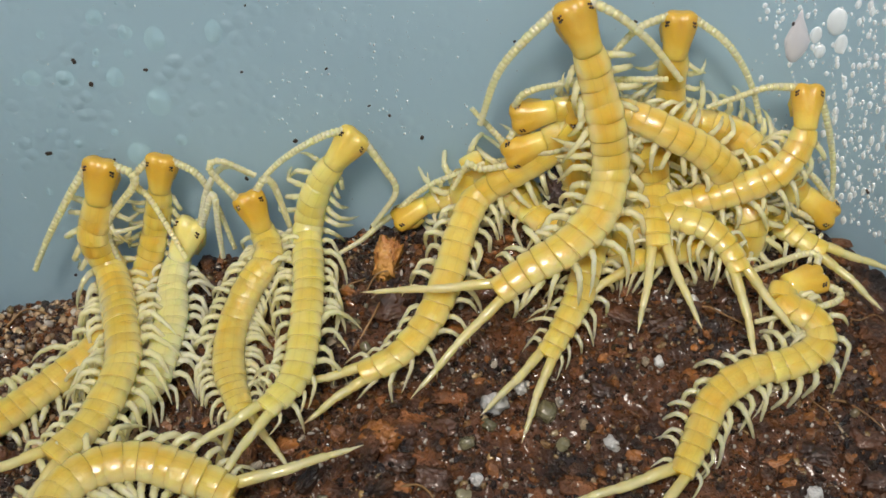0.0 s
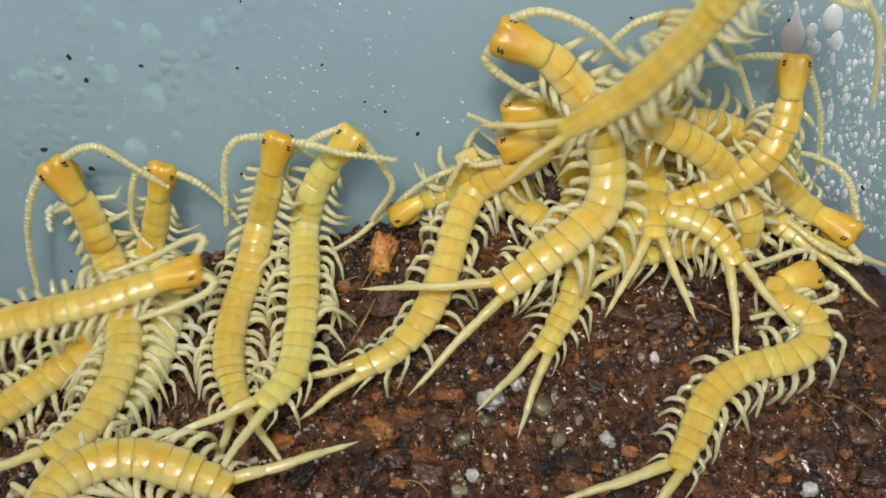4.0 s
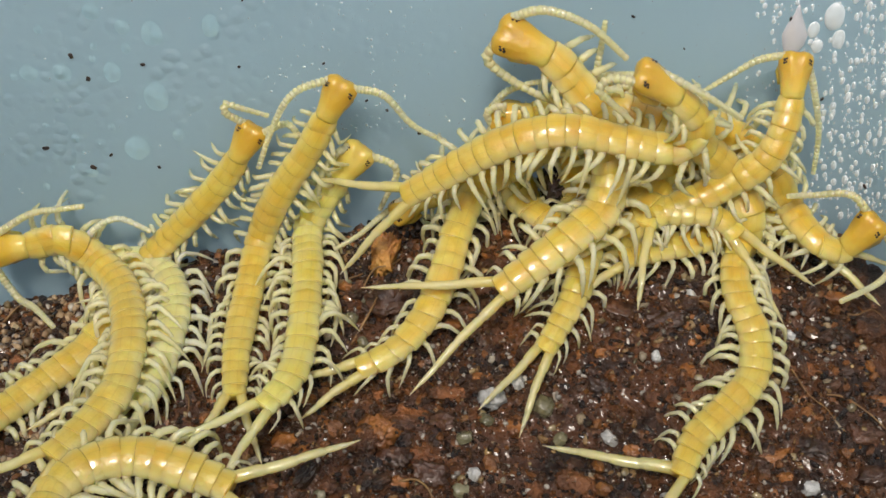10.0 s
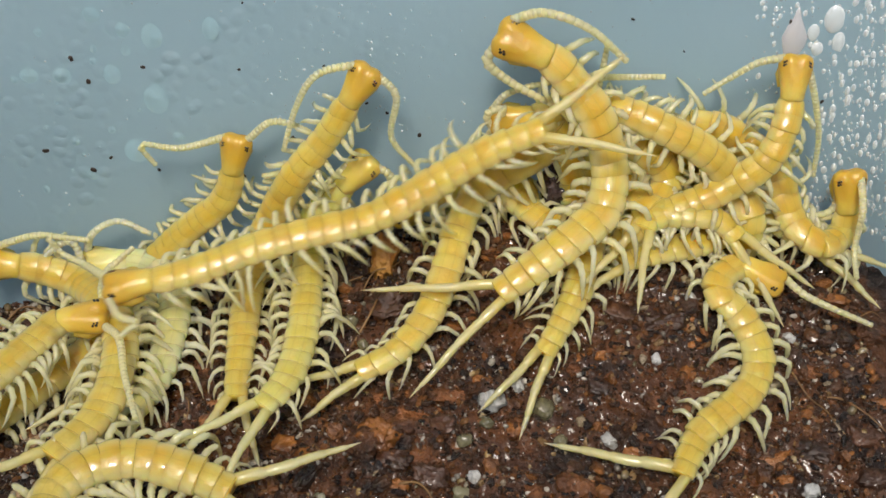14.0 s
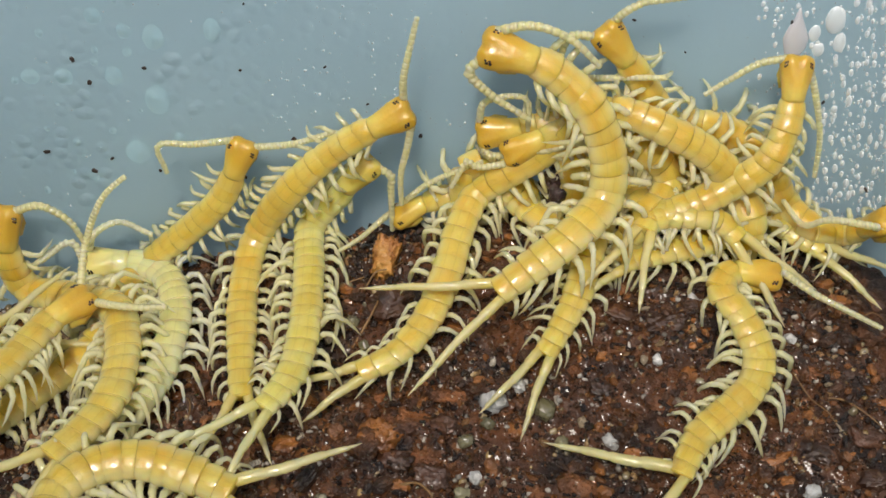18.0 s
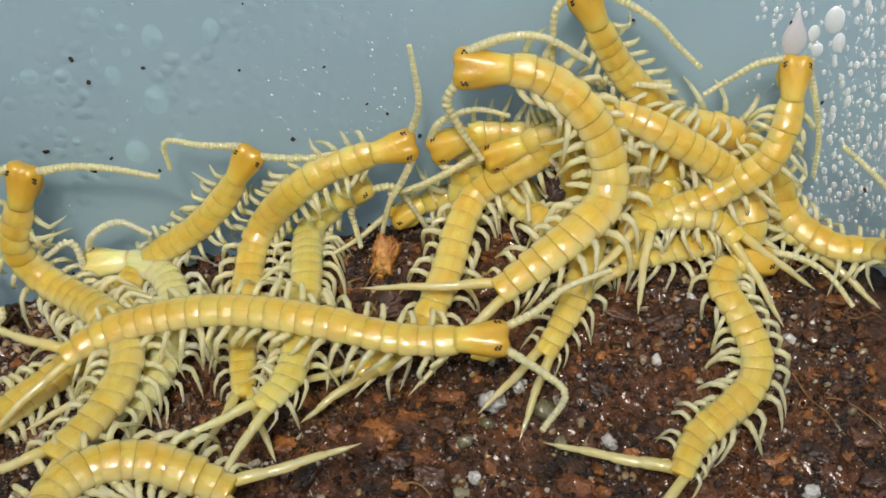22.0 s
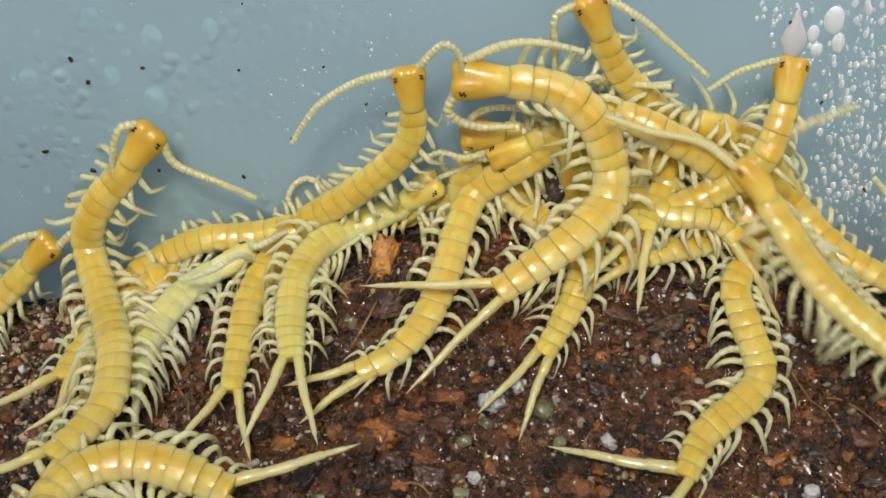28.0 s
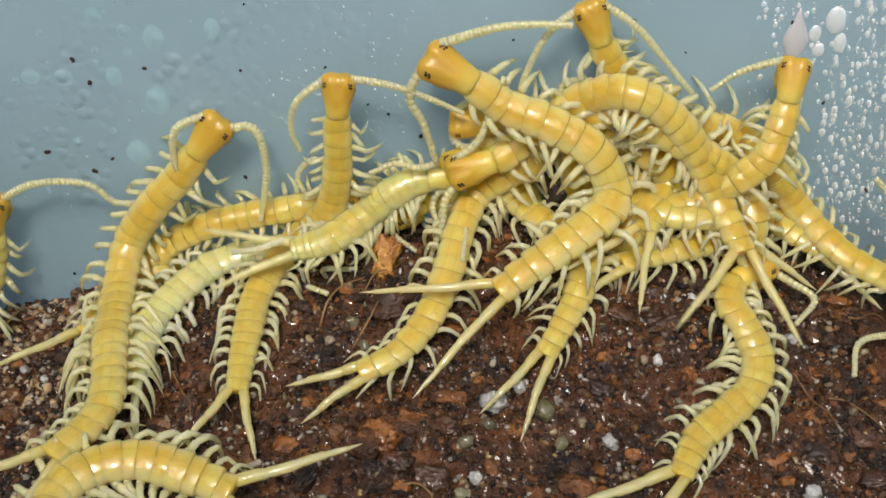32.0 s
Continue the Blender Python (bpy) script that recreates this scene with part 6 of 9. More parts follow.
beast_g.bend((21,), [(4.3, -13.4, 5.7), (6.6, -12.3, 6.9), (10.4, -10.0, 9.0), (12.8, -7.3, 10.5), (13.1, -6.0, 13.7), (11.0, -5.0, 17.4), (8.1, -4.0, 19.4), (5.0, -3.4, 20.2), (1.4, -3.0, 20.9)], left=[(1.4, -3.5, 20.2), (0.3, -3.5, 18.2), (0.8, -3.5, 15.6), (1.3, -3.5, 13.6)], right=[(1.9, -3.5, 21.8), (4.9, -3.5, 23.7), (8.3, -3.6, 24.5), (11.0, -3.5, 23.0)])
beast_g.bend((22, 23, 24, 25, 25.5,), [(4.4, -13.4, 5.7), (6.6, -12.3, 6.9), (10.5, -10.0, 9.0), (12.9, -7.6, 10.4), (13.2, -6.0, 12.9), (11.6, -4.9, 16.4), (8.8, -4.0, 18.9), (5.7, -3.4, 19.9), (1.0, -2.9, 19.8)], left=[(0.8, -3.6, 19.2), (0.2, -3.6, 17.2), (1.1, -3.6, 15.1), (2.0, -3.6, 13.6)], right=[(1.3, -3.5, 21.4), (4.5, -3.6, 22.7), (7.6, -3.6, 22.8), (11.4, -3.6, 20.7)])
beast_g.bend((27.5,), [(4.5, -13.4, 5.7), (6.7, -12.4, 6.9), (10.6, -10.3, 8.9), (13.0, -7.8, 10.3), (13.4, -6.0, 12.8), (12.2, -4.9, 15.9), (9.6, -4.0, 18.1), (6.3, -3.4, 18.8), (0.9, -3.0, 18.9)], left=[(0.7, -3.5, 18.6), (0.5, -3.6, 16.4), (2.1, -3.6, 15.1), (5.3, -3.6, 15.4)], right=[(1.4, -3.6, 20.1), (4.6, -3.5, 22.3), (7.7, -3.6, 22.6), (11.4, -3.6, 21.8)])
beast_g.bend((28,), [(4.4, -13.4, 5.7), (6.7, -12.3, 6.9), (10.5, -10.3, 8.9), (13.0, -7.8, 10.3), (13.4, -6.0, 12.4), (12.1, -4.9, 15.9), (9.6, -4.0, 18.1), (6.2, -3.4, 18.8), (0.9, -2.9, 18.9)], left=[(0.6, -3.6, 18.7), (0.4, -3.6, 16.2), (2.5, -3.5, 14.9), (5.7, -3.6, 14.9)], right=[(1.3, -3.5, 20.4), (4.6, -3.6, 22.1), (7.6, -3.6, 22.3), (10.7, -3.6, 21.6)])
beast_g.bend((29,), [(4.4, -13.4, 5.7), (6.6, -12.2, 6.9), (10.4, -10.2, 8.9), (12.9, -7.8, 10.3), (13.1, -5.9, 13.4), (11.2, -5.0, 17.5), (8.1, -4.0, 18.7), (4.6, -3.5, 18.6), (0.4, -3.0, 18.2)], left=[(0.1, -3.5, 17.7), (0.1, -3.5, 14.6), (2.0, -3.5, 12.8), (5.2, -3.5, 13.0)], right=[(0.8, -3.5, 20.2), (3.6, -3.5, 23.1), (6.6, -3.5, 24.9), (9.1, -3.6, 25.6)])
beast_g.bend((30,), [(4.4, -13.4, 5.7), (6.6, -12.2, 6.9), (10.4, -10.2, 8.9), (12.9, -7.8, 10.3), (13.2, -6.0, 12.4), (11.4, -4.9, 15.7), (8.2, -3.9, 17.5), (5.1, -3.5, 17.9), (-0.5, -2.9, 19.4)], left=[(-1.2, -3.5, 19.7), (-2.1, -3.6, 17.2), (-0.3, -3.6, 14.1), (2.0, -3.5, 11.4)], right=[(0.1, -3.6, 20.9), (2.8, -3.5, 22.3), (5.4, -3.5, 23.1), (8.0, -3.5, 22.1)])
beast_g.bend((31,), [(4.3, -13.4, 5.7), (6.5, -12.2, 6.9), (10.4, -10.2, 8.9), (12.8, -8.1, 10.2), (13.2, -5.9, 11.8), (11.4, -4.9, 14.9), (8.2, -3.9, 16.9), (4.6, -3.4, 18.1), (-0.8, -3.0, 20.6)], left=[(-1.5, -3.5, 20.4), (-2.4, -3.6, 17.7), (-1.1, -3.6, 15.2), (0.5, -3.5, 12.0)], right=[(0.1, -3.6, 22.4), (3.1, -3.5, 22.8), (7.0, -3.5, 22.8), (10.5, -3.6, 20.2)])
beast_g.bend((32,), [(4.3, -13.4, 5.7), (6.5, -12.2, 6.9), (10.4, -10.1, 8.8), (13.0, -8.2, 10.0), (13.4, -6.1, 11.1), (11.8, -5.5, 13.9), (8.2, -4.6, 15.8), (4.6, -3.8, 17.0), (2.3, -3.4, 18.6), (-1.5, -3.0, 20.9)], left=[(-2.1, -3.5, 20.4), (-2.9, -3.6, 17.7), (-1.8, -3.6, 15.2), (-0.9, -3.5, 12.0)], right=[(0.1, -3.5, 22.5), (3.5, -3.6, 23.5), (6.6, -3.5, 23.8), (9.6, -3.6, 23.8)])

beast_h = Beast('amber yellow juvenile centipede upright against the tub wall', 1.00, AMBER, (20, 20, 7))
beast_h.bend((0, 1, 2, 3, 3.5,), [(13.3, -3.5, 1.0), (19.5, -3.5, 1.0), (21.5, -2.7, 3.7), (22.5, -2.0, 8.4), (20.7, -1.7, 10.5), (19.0, -1.6, 13.1), (18.2, -1.7, 16.9), (18.1, -1.8, 19.9), (18.2, -1.7, 24.0)], left=[(17.0, -2.4, 24.1), (14.9, -2.4, 23.1), (13.3, -2.4, 21.2), (12.5, -2.4, 20.2)], right=[(19.4, -2.3, 24.0), (22.1, -2.4, 21.7), (24.4, -2.4, 18.2), (26.0, -2.4, 13.6)])
beast_h.bend((5.5,), [(12.7, -3.5, 0.9), (20.0, -3.5, 0.9), (22.0, -2.7, 3.4), (23.0, -2.0, 8.0), (21.1, -1.7, 10.1), (19.2, -1.6, 12.5), (18.3, -1.8, 15.5), (18.7, -1.7, 18.5), (20.1, -1.7, 22.4)], left=[(19.0, -2.4, 22.8), (16.1, -2.3, 23.5), (13.1, -2.4, 22.8), (10.1, -2.4, 20.3)], right=[(20.9, -2.3, 21.5), (22.8, -2.4, 19.4), (23.7, -2.3, 16.3), (24.9, -2.4, 13.7)])
beast_h.bend((6,), [(12.5, -3.5, 0.9), (20.0, -3.5, 0.9), (22.0, -2.7, 3.4), (23.0, -1.9, 7.9), (21.1, -1.7, 10.0), (19.1, -1.6, 12.4), (18.3, -1.7, 15.4), (18.2, -1.8, 18.5), (18.8, -1.8, 22.4)], left=[(17.9, -2.4, 22.9), (16.1, -2.4, 22.9), (13.7, -2.4, 20.8), (11.6, -2.4, 18.8)], right=[(20.0, -2.4, 22.2), (21.7, -2.3, 20.8), (23.4, -2.4, 18.3), (24.6, -2.4, 14.2)])
beast_h.bend((7,), [(12.4, -3.5, 0.9), (19.9, -3.5, 0.9), (21.9, -2.7, 3.4), (22.9, -1.9, 7.9), (21.0, -1.7, 10.0), (19.4, -1.6, 12.4), (18.8, -1.7, 15.4), (18.4, -1.8, 18.5), (18.9, -1.8, 22.5)])
beast_h.bend((8,), [(12.3, -3.5, 0.9), (20.0, -3.5, 0.9), (22.0, -2.7, 3.3), (23.0, -2.0, 7.8), (21.1, -1.7, 9.9), (19.7, -1.6, 12.3), (19.2, -1.7, 15.3), (18.7, -1.8, 18.4), (17.3, -1.8, 22.2)], left=[(16.4, -2.3, 22.1), (14.5, -2.4, 21.2), (14.2, -2.3, 19.7), (14.4, -2.3, 18.2)], right=[(17.5, -2.3, 22.8), (20.2, -2.3, 22.4), (22.6, -2.4, 20.7), (24.5, -2.4, 15.1)])
beast_h.bend((9,), [(12.7, -3.5, 0.9), (19.9, -3.5, 0.9), (21.9, -2.7, 3.4), (22.9, -1.9, 7.9), (21.0, -1.7, 10.0), (20.6, -1.6, 12.1), (20.5, -1.6, 14.8), (18.6, -1.7, 16.7), (15.8, -1.8, 17.7), (12.9, -1.8, 18.4)], left=[(12.8, -2.3, 19.5), (12.5, -2.3, 21.2), (13.0, -2.3, 23.6), (13.3, -2.4, 25.0)], right=[(13.1, -2.4, 19.0), (15.1, -2.3, 19.8), (17.9, -2.3, 18.8), (20.3, -2.4, 17.3)])
beast_h.bend((10, 11,), [(10.6, -3.5, 0.9), (19.8, -3.5, 0.9), (21.8, -2.7, 3.4), (22.8, -2.0, 7.9), (20.9, -1.8, 10.0), (20.5, -1.5, 12.1), (20.0, -1.6, 14.0), (18.2, -1.8, 15.1), (15.9, -1.8, 15.7), (13.1, -1.7, 15.9)])
beast_h.bend((12, 13, 14,), [(8.9, -3.5, 0.9), (19.8, -3.5, 0.9), (21.8, -2.7, 3.5), (22.8, -1.9, 8.0), (20.9, -1.8, 10.2), (20.5, -1.6, 12.0), (18.9, -1.7, 13.1), (17.0, -1.8, 13.7), (15.1, -1.7, 14.0), (13.2, -1.7, 14.2)])
beast_h.bend((16.5,), [(10.4, -3.5, 0.9), (19.7, -3.5, 0.9), (21.7, -2.7, 3.6), (22.7, -2.0, 8.3), (20.8, -1.7, 10.3), (18.9, -1.6, 12.4), (16.9, -1.8, 13.9), (15.8, -1.7, 15.7), (16.4, -1.7, 19.4)], left=[(15.3, -2.3, 20.1), (13.9, -2.3, 20.3), (13.1, -2.3, 20.0), (12.2, -2.4, 20.3)], right=[(16.7, -2.4, 19.6), (19.4, -2.4, 19.1), (22.3, -2.4, 17.6), (23.8, -2.3, 15.5)])
beast_h.bend((17,), [(10.7, -3.5, 0.9), (19.7, -3.5, 0.9), (21.7, -2.7, 3.6), (22.7, -2.0, 8.3), (20.8, -1.7, 10.3), (18.9, -1.6, 12.4), (17.1, -1.7, 13.8), (16.0, -1.7, 15.7), (15.4, -1.8, 19.9)], left=[(14.4, -2.3, 19.8), (13.1, -2.3, 19.6), (12.3, -2.3, 18.1), (11.9, -2.4, 17.6)], right=[(15.7, -2.4, 20.6), (17.9, -2.4, 20.6), (20.4, -2.3, 18.6), (24.1, -2.3, 15.0)])
beast_h.bend((18,), [(14.2, -3.5, 0.9), (19.7, -3.5, 0.9), (21.7, -2.7, 3.6), (22.7, -2.0, 8.3), (20.8, -1.7, 10.3), (18.9, -1.6, 12.4), (17.7, -1.7, 15.1), (15.3, -1.7, 18.8), (12.4, -1.8, 22.7)], left=[(11.6, -2.4, 22.0), (9.8, -2.3, 22.2), (9.0, -2.4, 20.1), (8.9, -2.3, 18.6)], right=[(12.8, -2.4, 23.2), (14.0, -2.4, 24.4), (15.3, -2.4, 25.1), (16.6, -2.4, 25.3)])
beast_h.bend((19,), [(16.6, -3.5, 0.9), (19.7, -3.5, 0.9), (21.7, -2.7, 3.6), (22.7, -2.0, 8.3), (20.8, -1.7, 10.3), (18.9, -1.6, 12.4), (17.6, -1.7, 15.7), (14.7, -1.8, 20.3), (12.5, -1.8, 25.4)], left=[(11.1, -2.3, 25.8), (9.9, -2.3, 24.4), (9.9, -2.3, 21.5), (9.8, -2.4, 18.6)], right=[(13.7, -2.4, 25.8), (15.8, -2.3, 24.4), (17.7, -2.3, 22.5), (19.7, -2.3, 20.5)])
beast_h.bend((20,), [(17.5, -3.5, 0.9), (19.7, -3.5, 0.9), (21.7, -2.7, 3.6), (22.7, -2.0, 8.3), (20.8, -1.7, 10.3), (18.9, -1.6, 12.4), (17.4, -1.8, 16.0), (14.2, -1.7, 20.5), (11.4, -1.8, 25.9)], left=[(9.6, -2.4, 25.8), (8.8, -2.3, 24.4), (9.1, -2.3, 22.5), (8.8, -2.3, 20.5)], right=[(13.5, -2.3, 25.8), (17.0, -2.4, 24.8), (19.1, -2.4, 22.5), (20.7, -2.3, 19.6)])
beast_h.bend((21, 22, 23, 24, 25, 25.5,), [(19.7, -3.5, 0.9), (21.7, -2.7, 3.6), (22.7, -2.0, 8.3), (20.8, -1.8, 10.4), (19.0, -1.6, 12.4), (17.2, -1.7, 15.7), (14.5, -1.7, 18.8), (12.6, -1.8, 21.7), (10.4, -1.8, 26.1)], left=[(9.2, -2.3, 25.8), (8.6, -2.3, 24.4), (8.5, -2.4, 21.5), (8.7, -2.4, 18.6)], right=[(13.5, -2.3, 25.5), (15.9, -2.3, 23.9), (18.3, -2.3, 21.5), (20.9, -2.4, 19.1)])
beast_h.bend((27.5, 28,), [(17.6, -3.5, 0.9), (19.9, -3.5, 0.9), (21.9, -2.7, 3.5), (22.9, -2.0, 8.2), (21.0, -1.8, 10.3), (19.1, -1.5, 12.4), (17.1, -1.7, 15.6), (14.1, -1.8, 19.0), (12.8, -1.7, 21.4), (11.1, -1.8, 25.3)], left=[(9.6, -2.3, 25.1), (8.7, -2.3, 23.9), (8.7, -2.3, 21.5), (8.9, -2.3, 18.5)], right=[(12.8, -2.3, 25.3), (15.1, -2.3, 23.9), (18.0, -2.4, 21.5), (21.1, -2.4, 18.8)])
beast_h.bend((29, 30, 31,), [(17.1, -3.5, 0.9), (19.7, -3.5, 0.9), (21.7, -2.7, 3.6), (22.7, -2.0, 8.3), (20.8, -1.8, 10.4), (19.0, -1.6, 12.5), (16.8, -1.7, 15.4), (13.8, -1.8, 19.1), (12.4, -1.8, 21.5), (11.0, -1.8, 25.0)], left=[(9.7, -2.3, 25.1), (8.5, -2.4, 23.5), (8.4, -2.4, 21.1), (8.3, -2.3, 17.6)], right=[(12.3, -2.3, 25.1), (15.1, -2.4, 23.0), (17.6, -2.3, 20.1), (20.6, -2.4, 17.6)])
beast_h.bend((32,), [(16.8, -3.5, 0.9), (19.7, -3.5, 0.9), (21.7, -2.7, 3.6), (22.7, -2.0, 8.3), (20.8, -1.8, 10.4), (18.9, -1.6, 12.5), (16.7, -1.7, 15.7), (13.9, -1.7, 19.0), (12.3, -1.7, 21.5), (11.0, -1.7, 24.8)], left=[(9.8, -2.3, 25.1), (8.0, -2.3, 22.5), (6.4, -2.4, 19.1), (5.8, -2.3, 16.5)], right=[(12.2, -2.3, 25.1), (15.0, -2.4, 23.0), (17.5, -2.4, 20.1), (19.9, -2.4, 17.3)])

beast_i = Beast('amber yellow juvenile centipede reaching up into the tub corner', 0.95, AMBER, (20, 20, 7))
beast_i.bend((0,), [(12.2, -7.2, 0.2), (14.2, -7.2, 3.1), (15.2, -7.2, 7.9), (19.6, -6.1, 9.3), (23.4, -6.0, 10.5), (26.5, -5.6, 11.7), (28.3, -4.6, 13.3), (29.1, -3.2, 15.1), (29.1, -1.9, 17.8)], left=[(28.2, -2.5, 18.1), (25.7, -2.6, 18.1), (23.6, -2.6, 17.3), (21.2, -2.5, 16.3)], right=[(29.7, -2.6, 17.6), (31.1, -2.6, 14.7), (32.3, -2.6, 10.5), (32.9, -2.5, 5.9)])
beast_i.bend((1,), [(12.4, -7.3, 0.2), (14.4, -7.3, 3.0), (15.4, -7.3, 7.8), (19.7, -6.3, 9.3), (23.3, -6.0, 10.6), (26.4, -5.7, 12.0), (28.0, -4.6, 13.7), (29.0, -3.1, 15.5), (29.0, -2.0, 18.9)], left=[(28.0, -2.6, 19.2), (25.2, -2.6, 19.6), (23.0, -2.5, 19.2), (20.5, -2.5, 18.2)], right=[(29.7, -2.6, 18.5), (31.8, -2.5, 15.7), (33.3, -2.6, 12.5), (33.6, -2.5, 8.7)])
beast_i.bend((2,), [(12.4, -7.3, 0.2), (14.4, -7.3, 3.0), (15.4, -7.3, 7.8), (19.8, -6.2, 9.2), (23.1, -5.9, 10.7), (25.9, -5.8, 12.5), (27.4, -4.7, 14.6), (28.2, -3.1, 16.3), (28.3, -1.9, 19.8)], left=[(27.2, -2.6, 20.1), (24.3, -2.5, 20.3), (22.2, -2.5, 19.5), (20.0, -2.6, 18.5)], right=[(29.3, -2.5, 19.5), (31.3, -2.5, 16.2), (33.0, -2.5, 13.0), (34.3, -3.7, 9.4)])
beast_i.bend((3,), [(12.5, -7.5, 0.1), (14.5, -7.5, 3.0), (15.5, -7.5, 7.8), (19.9, -6.3, 9.2), (23.1, -6.0, 10.7), (25.7, -5.8, 12.8), (27.3, -4.7, 14.9), (27.9, -3.2, 16.9), (28.1, -2.0, 20.1)], left=[(27.2, -2.6, 20.6), (24.3, -2.5, 20.8), (22.1, -2.5, 20.8), (19.9, -2.6, 20.6)], right=[(29.2, -2.5, 19.6), (30.9, -2.6, 16.1), (32.1, -2.6, 12.4), (33.0, -2.5, 8.5)])
beast_i.bend((5.5, 6, 7, 8, 9, 10, 11, 12, 13, 14, 16.5, 17, 18, 19, 20, 21, 22, 23, 24, 25,), [(12.5, -7.6, 0.1), (14.5, -7.6, 2.9), (15.5, -7.6, 7.7), (19.9, -6.6, 9.2), (23.0, -5.9, 10.6), (25.8, -5.7, 12.7), (27.2, -4.7, 15.2), (27.8, -3.2, 17.3), (28.0, -1.9, 20.2)], left=[(27.0, -2.5, 20.5), (24.9, -2.5, 20.0), (22.9, -2.5, 18.7), (21.0, -2.6, 17.4)], right=[(28.7, -2.6, 19.9), (29.9, -2.5, 16.9), (30.8, -2.6, 13.3), (31.0, -2.6, 9.5)])
beast_i.bend((27.5, 28, 29, 30, 31, 32,), [(12.5, -7.4, 0.1), (14.5, -7.4, 3.0), (15.5, -7.4, 7.8), (19.9, -6.3, 9.2), (22.9, -5.9, 10.9), (25.5, -5.7, 13.0), (26.7, -4.6, 15.4), (27.4, -3.2, 17.5), (27.8, -2.0, 20.1)], left=[(26.9, -2.6, 20.4), (24.9, -2.6, 19.9), (23.2, -2.6, 19.2), (21.5, -2.6, 17.9)], right=[(28.1, -2.5, 19.9), (28.5, -2.6, 16.6), (28.7, -2.5, 12.9), (28.9, -2.5, 8.6)])

beast_l = Beast('amber yellow juvenile centipede turning its head towards the corner', 1.00, AMBER, (20, 20, 7))
beast_l.bend((0,), [(16.0, -2.3, 0.3), (18.1, -2.0, 5.8), (19.1, -1.8, 13.3), (21.6, -1.9, 14.2), (24.3, -2.2, 13.2), (25.8, -3.0, 12.0), (27.4, -3.3, 10.6), (28.9, -3.1, 9.1), (30.5, -3.0, 7.8), (32.8, -3.0, 5.9)], left=[(31.8, -3.6, 8.3), (30.5, -3.5, 10.2), (28.5, -3.6, 11.0), (25.2, -3.5, 11.0)], right=[(31.0, -3.6, 6.9), (29.0, -3.9, 7.4), (29.0, -3.6, 7.7), (28.2, -5.5, 7.3)])
beast_l.bend((1,), [(16.2, -2.3, 0.3), (18.3, -2.0, 5.8), (19.3, -1.8, 13.2), (21.8, -1.9, 14.1), (24.4, -2.1, 13.1), (26.0, -3.0, 11.9), (27.6, -3.3, 10.5), (29.3, -3.2, 8.8), (31.2, -3.1, 7.4), (33.8, -3.5, 6.1)], left=[(33.4, -4.1, 7.4), (31.9, -3.6, 11.0), (30.3, -3.6, 12.0), (28.5, -3.6, 12.0)], right=[(33.1, -4.3, 6.1), (33.8, -5.6, 5.6), (30.5, -7.1, 6.3), (28.6, -4.2, 7.5)])
beast_l.bend((2,), [(16.2, -2.3, 0.3), (18.3, -2.0, 5.8), (19.3, -1.8, 13.2), (21.8, -1.9, 14.1), (24.5, -2.2, 13.1), (26.1, -3.0, 12.0), (27.7, -3.3, 10.5), (29.7, -3.1, 8.5), (31.8, -3.0, 7.3), (34.2, -4.5, 6.5)], left=[(33.6, -4.6, 8.3), (32.3, -3.6, 11.5), (29.3, -3.5, 12.8), (28.0, -3.6, 12.6)], right=[(33.8, -5.1, 6.4), (34.5, -6.8, 5.2), (31.1, -6.5, 6.2), (28.1, -4.3, 7.5)])
beast_l.bend((3, 3.5,), [(16.4, -2.3, 0.3), (18.5, -2.0, 5.7), (19.5, -1.8, 13.1), (22.0, -2.0, 14.0), (24.6, -2.1, 13.0), (26.3, -3.0, 11.8), (27.8, -3.3, 10.4), (29.6, -3.1, 8.0), (32.0, -3.5, 6.0), (34.6, -5.5, 5.1)])
beast_l.bend((5.5,), [(16.4, -2.3, 0.3), (18.5, -2.0, 5.6), (19.5, -1.9, 13.0), (22.0, -2.0, 13.8), (24.7, -2.2, 12.8), (26.3, -3.0, 11.6), (27.9, -3.3, 9.9), (29.7, -3.2, 7.6), (32.1, -3.4, 6.0), (34.9, -6.2, 6.8)], left=[(34.4, -6.6, 8.1), (34.1, -5.8, 12.0), (30.8, -3.6, 12.8), (27.5, -3.6, 13.6)], right=[(34.6, -7.0, 6.7), (35.1, -8.2, 5.9), (33.4, -7.9, 5.1), (31.1, -7.4, 5.9)])
beast_l.bend((6,), [(16.4, -2.3, 0.3), (18.5, -2.0, 5.6), (19.5, -1.8, 12.9), (22.0, -1.9, 13.8), (24.6, -2.3, 12.7), (26.3, -2.9, 11.6), (27.7, -3.3, 10.1), (29.4, -3.2, 7.8), (32.0, -3.5, 6.1), (35.2, -7.0, 5.4)], left=[(34.7, -7.2, 6.8), (33.6, -4.7, 8.6), (30.5, -3.6, 8.9), (28.3, -4.1, 7.6)], right=[(34.6, -7.0, 5.0), (31.7, -6.7, 5.9), (29.8, -6.2, 6.7), (28.7, -4.6, 7.3)])
beast_l.bend((7,), [(16.4, -2.3, 0.3), (18.5, -2.0, 5.6), (19.5, -1.8, 12.9), (22.0, -1.9, 13.7), (24.6, -2.3, 12.7), (26.3, -2.9, 11.5), (27.7, -3.3, 10.1), (30.2, -3.1, 7.5), (33.2, -3.7, 5.6), (35.7, -8.2, 5.1)], left=[(35.2, -8.5, 6.6), (34.5, -7.0, 10.0), (32.6, -3.6, 10.6), (28.7, -3.6, 11.1)], right=[(35.6, -9.3, 5.1), (35.0, -9.3, 4.3), (33.0, -9.8, 4.7), (31.6, -9.6, 5.1)])
